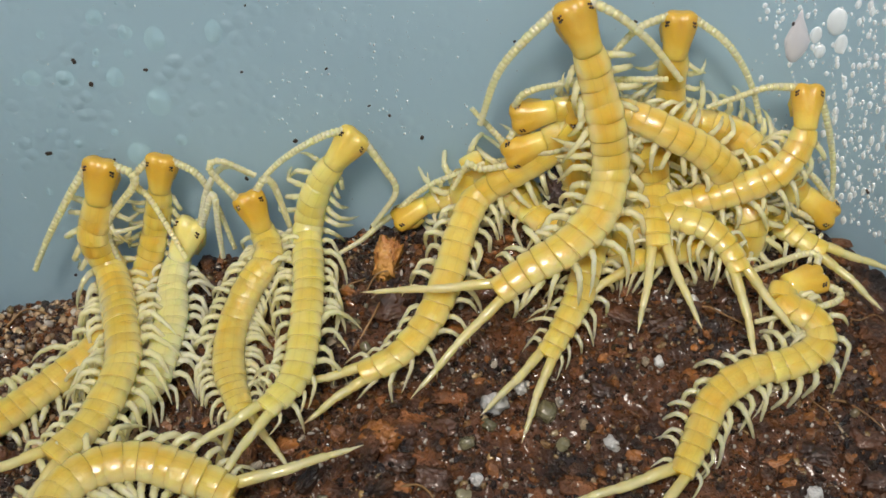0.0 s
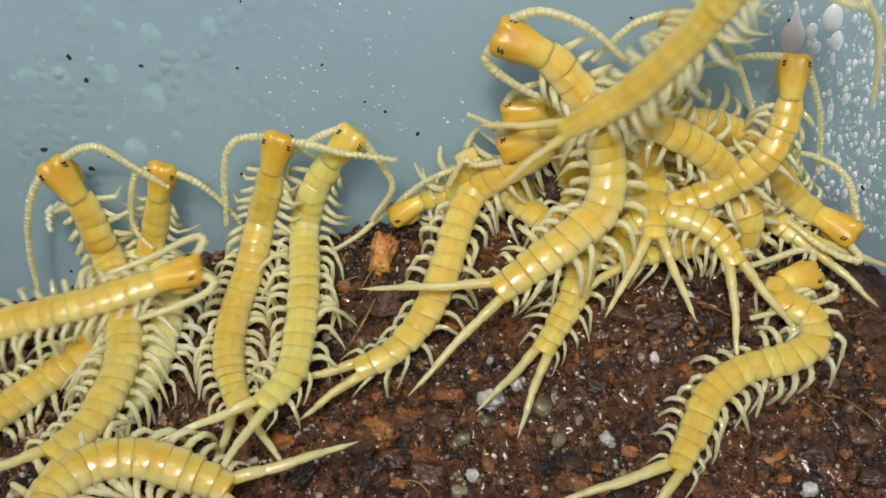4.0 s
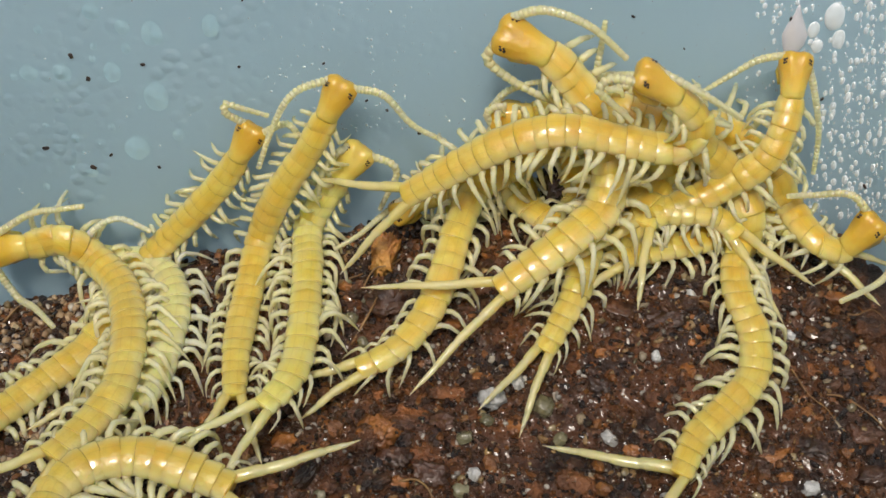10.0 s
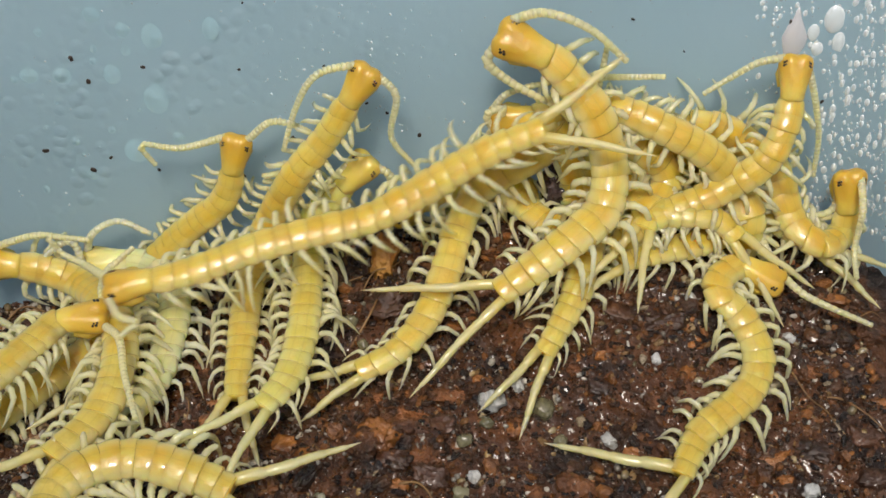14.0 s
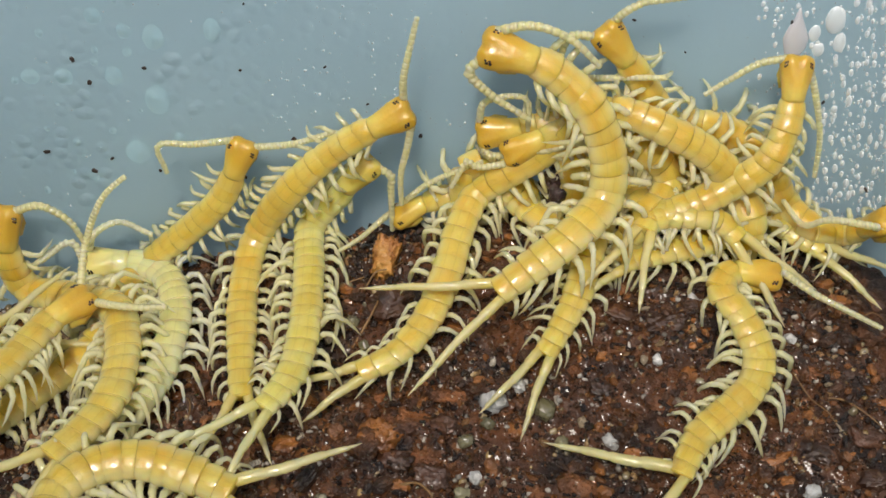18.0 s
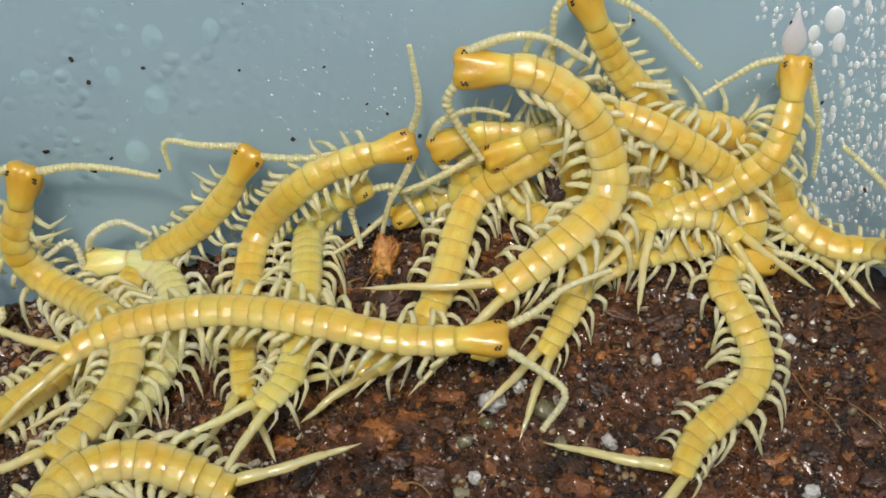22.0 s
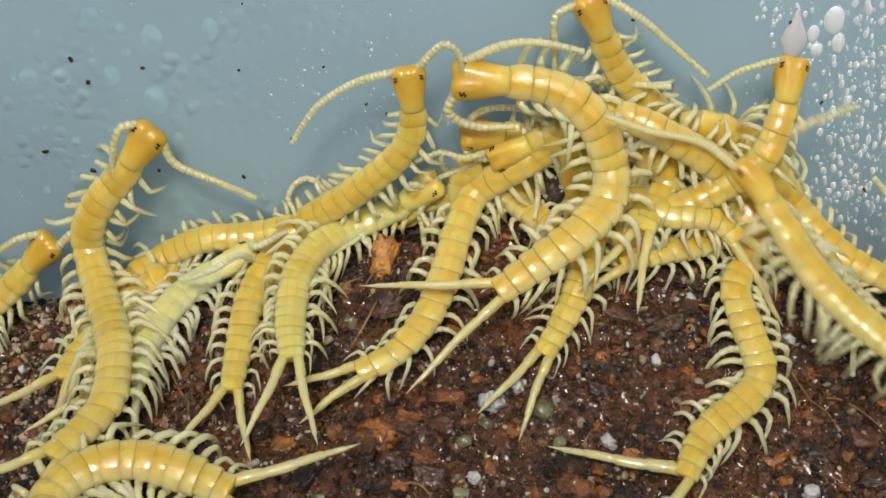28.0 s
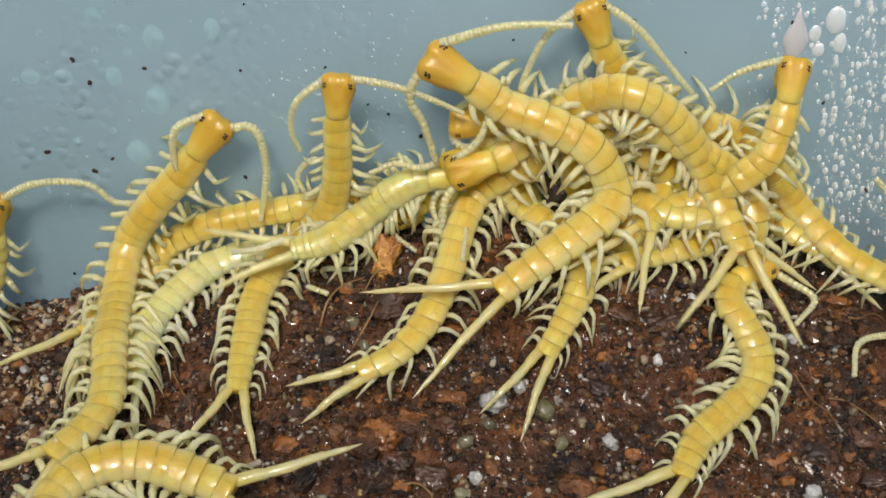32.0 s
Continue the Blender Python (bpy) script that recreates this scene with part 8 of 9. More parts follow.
beast_q.bend((24, 25,), [(17.9, -25.6, -2.2), (19.6, -22.7, -1.3), (20.3, -21.9, -0.9), (24.0, -19.1, 0.2), (24.8, -16.4, 1.6), (23.7, -13.7, 3.2), (22.8, -11.2, 4.6), (24.3, -8.5, 5.4), (26.8, -5.1, 5.8)], left=[(27.0, -6.2, 6.1), (30.5, -5.7, 5.4), (33.0, -7.8, 4.0), (34.2, -11.4, 2.6)], right=[(26.1, -5.6, 6.5), (22.8, -4.9, 7.4), (19.0, -4.6, 7.8), (14.8, -4.2, 8.1)])
beast_q.bend((25.5, 28,), [(17.9, -25.6, -2.2), (19.5, -22.7, -1.3), (20.3, -21.9, -0.9), (23.9, -19.0, 0.2), (24.7, -17.0, 1.3), (23.9, -13.9, 3.1), (23.5, -11.2, 4.5), (25.2, -8.1, 5.3), (26.5, -4.9, 6.0)])
beast_q.bend((29, 30, 31, 32,), [(17.5, -25.4, -2.2), (19.1, -22.7, -1.2), (20.1, -21.8, -0.9), (23.5, -19.0, 0.3), (24.5, -16.4, 1.6), (23.5, -14.1, 3.2), (22.7, -12.6, 4.0), (23.6, -10.5, 4.7), (26.4, -8.6, 4.8)], left=[(26.5, -9.1, 5.1), (28.1, -10.4, 4.3), (29.8, -11.6, 3.5), (28.0, -13.8, 2.9)])

beast_z = Beast('thick yellow juvenile centipede arched over its own tail', 1.20, AMBER, (12, 50, 9.5))
beast_z.bend((0, 32,), [(-15.5, -27.9, -1.4), (-18.5, -26.7, -1.0), (-22.4, -25.7, -0.5), (-25.6, -26.2, -0.7), (-27.9, -28.0, -1.2), (-28.5, -31.4, -1.7), (-28.4, -34.6, -2.1), (-28.5, -37.5, -2.6)])

beast_v = Beast('amber yellow juvenile centipede resting beneath the front one', 1.05, AMBER, (16, 16, 8))
beast_v.bend((0, 3, 6, 25, 25.5,), [(-42.4, -25.8, -2.9), (-39.6, -23.0, -3.1), (-37.4, -20.6, -3.1), (-35.0, -18.1, -2.9), (-32.4, -15.0, -2.5), (-30.0, -12.3, -1.9), (-28.1, -9.8, -1.3), (-27.1, -9.8, -5.4), (-25.1, -9.8, -7.5), (-20.8, -9.8, -7.5)], left=[(-28.0, -9.8, -0.7), (-25.8, -11.1, -0.3), (-23.8, -11.2, 0.1), (-21.5, -11.3, 0.5)], right=[(-28.2, -11.1, -0.9), (-26.9, -12.7, -0.7), (-24.2, -14.4, -0.5), (-20.7, -16.0, -0.3)])
beast_v.bend((27.5, 28,), [(-31.1, -14.5, -2.3), (-30.3, -11.9, -1.9), (-29.3, -10.0, -1.6), (-28.4, -8.2, -1.2), (-27.1, -7.2, -0.8), (-25.9, -5.4, -0.3), (-24.4, -4.1, 0.3), (-23.4, -4.1, -3.8), (-21.4, -4.1, -5.9), (-8.4, -4.1, -5.9)])
beast_v.bend((29,), [(-31.2, -12.6, -2.2), (-30.3, -10.4, -1.8), (-29.5, -8.5, -1.6), (-28.5, -7.0, -1.2), (-27.2, -6.0, -0.7), (-26.0, -4.6, -0.2), (-24.6, -3.6, 0.2), (-23.6, -3.6, -3.9), (-21.6, -3.6, -6.0), (-7.4, -3.6, -6.0)])
beast_v.bend((30, 32,), [(-30.6, -9.2, -1.9), (-29.8, -7.3, -1.5), (-29.1, -5.7, -1.2), (-28.3, -4.5, -1.0), (-27.2, -3.7, -0.6), (-26.0, -3.0, -0.2), (-24.9, -2.3, 0.2), (-23.9, -2.9, -3.9), (-21.9, -3.5, -6.0), (-5.7, -3.5, -6.0)])

beast_s = Beast('bright yellow juvenile centipede running across the pile and soil', 1.05, AMBER, (30, 8, 9))
beast_s.bend((0, 10.5,), [(-50.8, -39.2, -1.6), (-49.2, -36.5, -1.5), (-47.6, -33.5, -1.6), (-45.8, -30.5, -1.5), (-44.0, -27.1, -1.6), (-42.2, -23.4, -1.8), (-40.2, -19.4, -2.1)])
beast_s.bend((11.5,), [(-42.7, -28.9, -0.0), (-40.5, -26.0, 0.4), (-38.2, -22.8, 0.8), (-35.9, -19.3, 1.1), (-33.7, -15.9, 1.6), (-31.4, -12.5, 1.8), (-29.4, -9.3, 2.2)])
beast_s.bend((12,), [(-41.3, -27.2, -0.1), (-39.0, -24.2, 0.3), (-37.1, -21.0, 0.8), (-34.6, -17.6, 1.2), (-31.9, -13.9, 1.9), (-29.8, -10.3, 2.3), (-26.6, -8.3, 3.0)])
beast_s.bend((13,), [(-41.8, -27.8, -0.0), (-39.6, -24.8, 0.3), (-37.3, -21.3, 0.8), (-34.6, -17.2, 1.2), (-32.4, -13.6, 1.9), (-30.3, -10.9, 2.2), (-27.5, -9.6, 2.7)], left=[(-27.5, -10.0, 3.2), (-25.5, -13.0, 3.3), (-23.7, -15.2, 3.3), (-21.7, -16.6, 3.3)])
beast_s.bend((14,), [(-42.1, -28.3, -0.0), (-39.9, -25.3, 0.3), (-37.2, -21.8, 0.8), (-34.5, -17.8, 1.2), (-32.5, -15.0, 1.8), (-30.6, -12.0, 2.0), (-27.7, -12.4, 2.3)], left=[(-28.7, -11.6, 2.8), (-28.2, -9.7, 3.1), (-28.2, -7.6, 3.3), (-27.8, -7.0, 3.5)], right=[(-27.0, -13.9, 2.9), (-25.4, -16.0, 2.9), (-24.3, -19.6, 2.5), (-22.6, -24.0, 1.9)])
beast_s.bend((16.5, 17, 18,), [(-42.0, -27.7, -0.0), (-39.8, -24.6, 0.3), (-37.1, -21.1, 0.8), (-34.4, -17.0, 1.2), (-32.7, -13.8, 1.8), (-31.3, -10.9, 1.9), (-29.6, -9.5, 2.2)], left=[(-30.4, -8.9, 2.6), (-30.3, -6.1, 4.7), (-28.0, -6.1, 9.7), (-24.6, -6.1, 12.7)], right=[(-29.0, -10.7, 2.8), (-26.8, -12.0, 3.2), (-24.8, -12.7, 3.5), (-22.4, -13.2, 3.9)])
beast_s.bend((19,), [(-42.0, -27.7, -0.0), (-39.8, -24.6, 0.3), (-37.0, -21.4, 0.8), (-34.4, -17.7, 1.2), (-32.5, -13.9, 1.8), (-31.2, -9.6, 2.0), (-30.1, -5.6, 2.2)], left=[(-30.6, -6.0, 2.9), (-29.0, -6.1, 6.4), (-26.5, -6.1, 10.8), (-22.6, -6.1, 12.4)], right=[(-29.0, -7.5, 3.1), (-26.0, -8.8, 3.7), (-22.9, -10.0, 4.3), (-20.0, -10.8, 4.6)])
beast_s.bend((20,), [(-39.8, -27.1, -0.1), (-37.6, -23.9, 0.2), (-35.6, -20.6, 0.6), (-33.9, -17.2, 1.1), (-32.3, -12.9, 1.6), (-30.0, -9.5, 2.5), (-27.9, -5.8, 3.6), (-24.2, -5.6, 6.1), (-19.4, -5.4, 7.6)], left=[(-19.3, -6.0, 9.1), (-18.2, -6.1, 10.8), (-18.2, -6.1, 15.0), (-16.8, -6.1, 20.0)])
beast_s.bend((20.5,), [(-39.1, -24.7, -0.2), (-37.1, -21.4, 0.2), (-35.0, -18.2, 0.8), (-32.5, -14.2, 1.5), (-29.1, -11.4, 2.5), (-24.4, -11.4, 3.6), (-18.5, -11.9, 4.2), (-12.1, -11.5, 4.9)], right=[(-12.0, -12.5, 5.3), (-10.1, -14.3, 5.0), (-8.2, -15.5, 4.8), (-6.4, -16.6, 4.6)])
beast_s.bend((21,), [(-35.0, -20.2, -0.1), (-33.4, -18.8, 0.4), (-31.7, -16.2, 1.1), (-28.7, -13.4, 2.1), (-23.9, -12.9, 3.3), (-18.3, -12.9, 4.2), (-12.9, -12.7, 4.9), (-9.6, -11.2, 5.6), (-4.7, -8.5, 7.2)], left=[(-4.9, -8.5, 7.7), (-4.1, -6.1, 8.6), (-1.7, -6.0, 10.2), (3.3, -6.1, 13.5)], right=[(-4.4, -9.7, 7.4), (-3.1, -6.9, 8.6), (-2.2, -6.0, 9.7), (-1.3, -6.0, 10.2)])
beast_s.bend((21.5,), [(-32.9, -18.1, 0.1), (-30.4, -15.2, 1.0), (-26.8, -13.5, 2.2), (-22.5, -12.9, 3.4), (-18.3, -13.1, 4.1), (-14.1, -14.0, 4.4), (-10.0, -15.6, 4.2), (-5.9, -17.4, 3.8)], left=[(-5.9, -17.6, 4.3), (-2.9, -18.3, 4.3), (0.6, -19.9, 3.9), (3.9, -21.4, 3.5)])
beast_s.bend((22,), [(-30.2, -15.4, 0.6), (-27.5, -13.9, 1.7), (-22.4, -13.4, 3.2), (-16.4, -13.8, 4.1), (-9.5, -15.8, 4.5), (-2.9, -17.6, 4.2), (4.7, -17.9, 4.5)], left=[(4.4, -17.9, 5.1), (7.1, -16.3, 6.0), (9.3, -14.8, 7.0), (12.8, -13.6, 7.8)], right=[(4.6, -18.8, 4.7), (7.3, -21.0, 3.8), (8.9, -22.7, 3.1), (7.1, -25.4, 2.2)])
beast_s.bend((22.5,), [(-26.1, -14.1, 1.5), (-21.3, -13.1, 2.8), (-15.3, -13.8, 3.9), (-8.9, -15.4, 4.4), (-2.7, -17.4, 4.6), (3.4, -18.5, 4.4), (9.7, -19.2, 4.2)], left=[(9.7, -19.4, 4.6), (12.7, -18.6, 5.1), (15.6, -19.4, 4.6), (16.9, -18.9, 4.8)], right=[(9.6, -20.0, 4.3), (9.1, -22.8, 3.1), (8.5, -25.4, 2.2), (8.0, -27.3, 1.8)])
beast_s.bend((23,), [(-15.1, -14.9, 2.7), (-10.6, -15.0, 3.6), (-5.2, -16.1, 4.2), (0.9, -17.6, 4.5), (6.8, -19.2, 4.3), (11.9, -19.8, 4.3), (16.2, -18.7, 4.6), (20.7, -16.4, 5.5)], left=[(20.5, -16.7, 6.0), (21.8, -18.1, 5.2), (22.9, -19.7, 4.3), (23.9, -21.8, 3.4)])
beast_s.bend((23.5,), [(-10.3, -15.2, 3.0), (-6.1, -15.8, 3.9), (-0.8, -17.0, 4.4), (4.4, -18.4, 4.5), (9.4, -19.8, 4.3), (14.4, -20.6, 3.7), (20.0, -21.6, 2.9)])
beast_s.bend((24,), [(-4.0, -16.2, 3.4), (0.2, -16.7, 4.1), (5.3, -17.9, 4.4), (10.4, -19.2, 4.3), (15.3, -20.6, 3.8), (20.2, -22.3, 3.1), (24.3, -22.9, 2.6), (28.5, -23.2, 2.1)], left=[(28.2, -22.6, 2.9), (30.7, -21.9, 3.0), (32.6, -21.1, 3.2), (34.9, -20.5, 3.2)], right=[(28.0, -23.8, 2.5), (28.3, -26.4, 1.9), (27.9, -28.9, 1.6), (27.0, -32.6, 1.6)])
beast_s.bend((24.5,), [(0.9, -17.1, 3.6), (5.2, -17.4, 4.3), (10.3, -18.4, 4.5), (15.3, -19.8, 4.1), (20.1, -22.0, 3.3), (24.6, -25.3, 1.8), (27.5, -29.6, 1.0)])
beast_s.bend((25,), [(7.8, -18.7, 3.3), (12.0, -19.1, 3.7), (16.1, -20.0, 3.6), (20.1, -22.1, 2.9), (23.3, -25.3, 2.0), (25.8, -28.7, 1.4), (28.7, -31.2, 1.2), (31.8, -32.8, 1.0)])
beast_s.bend((25.5,), [(14.2, -19.4, 3.1), (17.9, -20.4, 3.1), (21.4, -22.0, 2.8), (24.6, -25.2, 1.9), (27.5, -28.3, 1.6), (31.0, -30.4, 1.2), (34.6, -31.5, 1.0)])
beast_s.bend((26,), [(20.4, -21.2, 2.1), (23.7, -23.7, 1.6), (26.7, -26.8, 1.2), (30.0, -29.6, 1.2), (33.6, -30.4, 1.5), (37.4, -28.5, 1.3), (40.2, -25.1, 1.8)])
beast_s.bend((26.5,), [(25.7, -24.5, 0.8), (28.5, -27.8, 0.6), (31.3, -30.4, 0.9), (34.9, -30.1, 1.2), (38.2, -27.2, 1.6), (39.2, -23.6, 2.7), (38.3, -20.6, 3.9)])
beast_s.bend((27,), [(28.8, -28.4, 0.0), (31.6, -31.0, 0.5), (35.0, -30.9, 0.9), (38.3, -28.0, 1.3), (39.3, -24.4, 2.4), (38.2, -21.3, 2.9), (36.1, -18.8, 2.9)])
beast_s.bend((27.5,), [(31.7, -32.0, -0.0), (35.1, -30.9, 0.5), (37.8, -28.2, 1.1), (38.6, -24.4, 1.8), (37.4, -21.1, 2.7), (35.6, -18.3, 3.4), (32.7, -15.5, 4.5)], left=[(32.1, -15.7, 5.2), (28.6, -15.7, 5.7), (24.1, -16.1, 6.0), (19.1, -16.0, 6.4)])
beast_s.bend((28,), [(40.1, -25.8, 0.3), (38.6, -22.2, 1.4), (35.9, -19.0, 2.9), (32.5, -16.0, 4.6), (29.4, -13.1, 6.6), (27.4, -8.8, 8.5), (24.1, -5.5, 12.8)])
beast_s.bend((28.3,), [(37.7, -22.7, 0.9), (35.9, -19.3, 2.3), (33.4, -16.4, 4.1), (30.3, -13.5, 6.0), (27.6, -10.2, 8.1), (25.1, -6.0, 9.9), (19.2, -5.5, 15.4)])
beast_s.bend((28.6,), [(35.3, -20.4, 1.6), (33.6, -17.6, 3.1), (30.9, -15.0, 5.0), (28.3, -11.8, 7.0), (25.1, -8.6, 9.2), (21.6, -5.7, 11.7), (17.3, -5.5, 18.7)])
beast_s.bend((29,), [(32.8, -16.5, 3.1), (29.6, -13.0, 5.6), (26.3, -9.7, 8.0), (23.0, -6.8, 10.1), (18.7, -6.0, 12.9), (15.8, -5.7, 16.4), (13.9, -5.4, 20.2)], left=[(13.4, -6.0, 20.0), (11.8, -6.1, 20.5), (9.6, -6.1, 20.5), (7.5, -6.0, 20.9)], right=[(14.7, -6.0, 20.0), (17.2, -6.1, 18.5), (19.9, -6.1, 17.8), (22.6, -6.1, 17.1)])
beast_s.bend((30,), [(29.3, -13.7, 4.8), (26.3, -10.8, 6.9), (23.0, -7.7, 9.0), (19.3, -5.8, 11.7), (15.9, -5.4, 15.6), (13.6, -4.4, 17.8), (11.2, -2.7, 16.8), (8.2, -2.3, 14.0)])
beast_s.bend((31,), [(27.0, -11.9, 6.0), (23.4, -9.3, 8.0), (21.0, -6.0, 10.3), (19.1, -5.2, 14.0), (16.5, -4.7, 17.3), (13.3, -3.4, 17.9), (10.2, -2.3, 15.6), (7.0, -3.4, 13.4), (3.6, -4.2, 11.7)])
beast_s.bend((32,), [(23.8, -10.2, 7.3), (22.2, -6.5, 9.7), (20.2, -5.2, 13.5), (17.5, -4.9, 16.9), (14.0, -4.3, 18.5), (10.5, -2.6, 16.6), (7.0, -3.2, 13.8), (3.6, -4.0, 11.7), (0.5, -4.0, 10.7)])

beast_p = Beast('whitish freshly moulted juvenile centipede behind the others', 1.05, PALE, (12, 12, 7))
beast_p.bend((3.5,), [(-24.4, -18.7, -1.5), (-23.4, -16.0, -1.0), (-23.1, -12.6, -0.2), (-23.1, -9.0, 0.2), (-23.8, -5.7, 0.4), (-25.3, -2.3, 0.1), (-27.1, -1.6, 0.8), (-29.4, -1.5, 0.8)])
beast_p.bend((6, 13, 20, 25.5,), [(-24.0, -19.2, -1.5), (-23.0, -16.5, -1.0), (-22.6, -13.1, -0.3), (-22.6, -9.7, 0.2), (-23.3, -6.4, 0.4), (-25.1, -3.1, 0.1), (-28.1, -1.6, 0.1), (-32.0, -1.5, -0.2)], left=[(-31.6, -2.1, 1.0), (-30.7, -2.2, 3.4), (-28.3, -2.1, 4.7), (-25.7, -2.2, 3.5)], right=[(-31.9, -2.2, 0.7), (-32.4, -2.2, 2.2), (-33.3, -2.2, 2.5), (-34.5, -2.2, 1.6)])
beast_p.bend((27.5,), [(-24.5, -16.6, -1.2), (-24.1, -13.2, -0.6), (-23.2, -10.6, 0.1), (-22.4, -7.3, 0.5), (-22.7, -4.3, 0.7), (-22.0, -1.7, 1.0), (-20.2, -1.6, 1.5)])
beast_p.bend((28, 29,), [(-24.8, -16.5, -1.2), (-24.6, -12.4, -0.6), (-23.6, -9.5, 0.1), (-22.0, -6.7, 0.7), (-20.5, -5.2, 1.1), (-18.9, -4.0, 1.5), (-16.5, -3.1, 2.0)])
beast_p.bend((30, 31,), [(-25.0, -15.9, -1.1), (-24.8, -12.0, -0.5), (-23.9, -8.9, 0.2), (-21.7, -5.7, 0.9), (-19.2, -2.9, 1.6), (-16.7, -2.3, 2.1), (-13.8, -1.6, 2.8)])
beast_p.bend((0, 1,), [(-24.4, -18.7, -1.4), (-23.4, -16.0, -1.0), (-23.1, -12.6, -0.2), (-23.1, -9.0, 0.2), (-23.7, -5.2, 0.6), (-23.5, -2.4, 1.4), (-22.1, -1.7, 4.5)], left=[(-21.2, -2.6, 5.1), (-19.7, -3.0, 8.3), (-19.6, -3.2, 4.7), (-19.5, -3.2, 1.9)], right=[(-21.5, -2.4, 5.4), (-20.2, -2.4, 8.6), (-18.5, -2.4, 10.7), (-16.3, -2.4, 9.8)])
beast_p.bend((2,), [(-24.4, -18.7, -1.4), (-23.4, -16.0, -1.0), (-23.1, -12.6, -0.2), (-23.1, -9.0, 0.2), (-23.8, -5.2, 0.4), (-24.1, -2.4, 1.1), (-23.8, -1.7, 4.0)], left=[(-23.3, -2.6, 5.0), (-21.5, -3.6, 8.9), (-22.0, -4.0, 11.7), (-24.4, -4.0, 11.4)], right=[(-23.1, -2.4, 4.8), (-21.9, -2.6, 4.3), (-21.7, -2.6, 2.5), (-21.6, -2.6, 1.3)])
beast_p.bend((32,), [(-25.1, -15.9, -1.2), (-24.9, -12.4, -0.6), (-24.5, -9.3, -0.1), (-22.7, -6.3, 0.6), (-19.7, -3.3, 1.4), (-15.2, -2.7, 2.3), (-11.3, -2.4, 3.1)])

beast_r = Beast('amber juvenile centipede peering in from the edge of the soil', 1.05, AMBER, (12, 12, 7))
beast_r.bend((0, 21,), [(-55.0, -23.3, -1.9), (-52.9, -20.6, -2.1), (-50.8, -17.7, -2.4), (-49.0, -14.6, -2.8), (-47.0, -11.4, -3.0), (-45.1, -9.0, -3.2), (-42.7, -7.4, -3.2)])
beast_r.bend((23,), [(-47.9, -20.9, -2.0), (-46.4, -17.3, -2.4), (-45.2, -13.4, -2.7), (-44.1, -8.9, -3.4), (-42.8, -4.4, -3.9), (-40.7, -2.3, -2.9), (-37.7, -2.1, -0.2)])
beast_r.bend((24, 25, 25.5,), [(-48.4, -19.6, -2.2), (-46.5, -16.7, -2.4), (-45.1, -13.2, -2.7), (-43.9, -9.2, -3.4), (-42.3, -5.5, -3.8), (-40.6, -2.8, -4.0), (-37.0, -2.1, -1.6)], left=[(-37.0, -2.7, -0.9), (-35.5, -5.3, -2.0), (-35.6, -8.6, -2.0), (-35.2, -13.2, -1.9)])
beast_r.bend((27.5,), [(-46.9, -21.7, -1.9), (-45.4, -18.1, -2.3), (-43.7, -14.3, -2.6), (-42.3, -9.1, -3.3), (-41.2, -3.7, -3.8), (-38.1, -2.3, -1.7), (-34.7, -2.2, 2.2)], left=[(-34.1, -2.7, 2.9), (-33.1, -2.8, 2.9), (-32.3, -2.8, 3.5), (-32.0, -2.7, 3.8)], right=[(-35.1, -2.8, 2.9), (-37.1, -2.8, 2.9), (-38.2, -2.8, 2.3), (-39.9, -2.7, 1.1)])
beast_r.bend((28,), [(-47.0, -21.6, -2.0), (-45.4, -18.1, -2.2), (-43.7, -14.3, -2.6), (-42.4, -9.1, -3.3), (-41.2, -4.0, -3.8), (-38.2, -2.3, -1.6), (-34.3, -2.2, 2.9)])
beast_r.bend((29,), [(-47.1, -21.6, -1.9), (-45.5, -18.0, -2.3), (-43.8, -14.2, -2.6), (-42.5, -9.0, -3.3), (-40.9, -3.6, -3.8), (-37.3, -2.3, -0.4), (-33.9, -2.2, 4.2)])
beast_r.bend((30,), [(-45.2, -20.9, -2.0), (-44.0, -17.3, -2.3), (-42.7, -13.5, -2.6), (-41.5, -9.1, -3.2), (-40.2, -4.1, -3.8), (-38.3, -2.3, -0.4), (-36.2, -2.2, 5.2)], left=[(-35.2, -2.8, 5.6), (-33.5, -2.8, 4.2), (-32.4, -2.7, 2.4), (-31.0, -2.8, 1.8)], right=[(-36.6, -2.8, 5.9), (-37.8, -2.8, 4.8), (-38.6, -2.7, 3.6), (-40.1, -2.8, 3.0)])
beast_r.bend((31,), [(-45.3, -20.9, -2.0), (-44.1, -17.3, -2.3), (-42.8, -13.5, -2.6), (-42.1, -9.0, -3.3), (-40.9, -4.5, -3.8), (-39.5, -2.3, -1.0), (-38.6, -2.2, 4.6)], left=[(-37.9, -2.8, 5.9), (-35.3, -2.8, 5.6), (-33.3, -2.7, 3.6), (-33.3, -2.8, -1.0)])
beast_r.bend((32,), [(-45.3, -20.9, -2.0), (-44.1, -17.3, -2.3), (-42.8, -13.5, -2.6), (-42.6, -9.0, -3.3), (-42.3, -3.5, -3.9), (-40.4, -2.3, -0.4), (-38.7, -2.1, 7.5)], left=[(-37.8, -2.7, 8.7), (-34.6, -2.7, 9.0), (-30.4, -2.7, 9.0), (-28.1, -2.7, 7.0)])

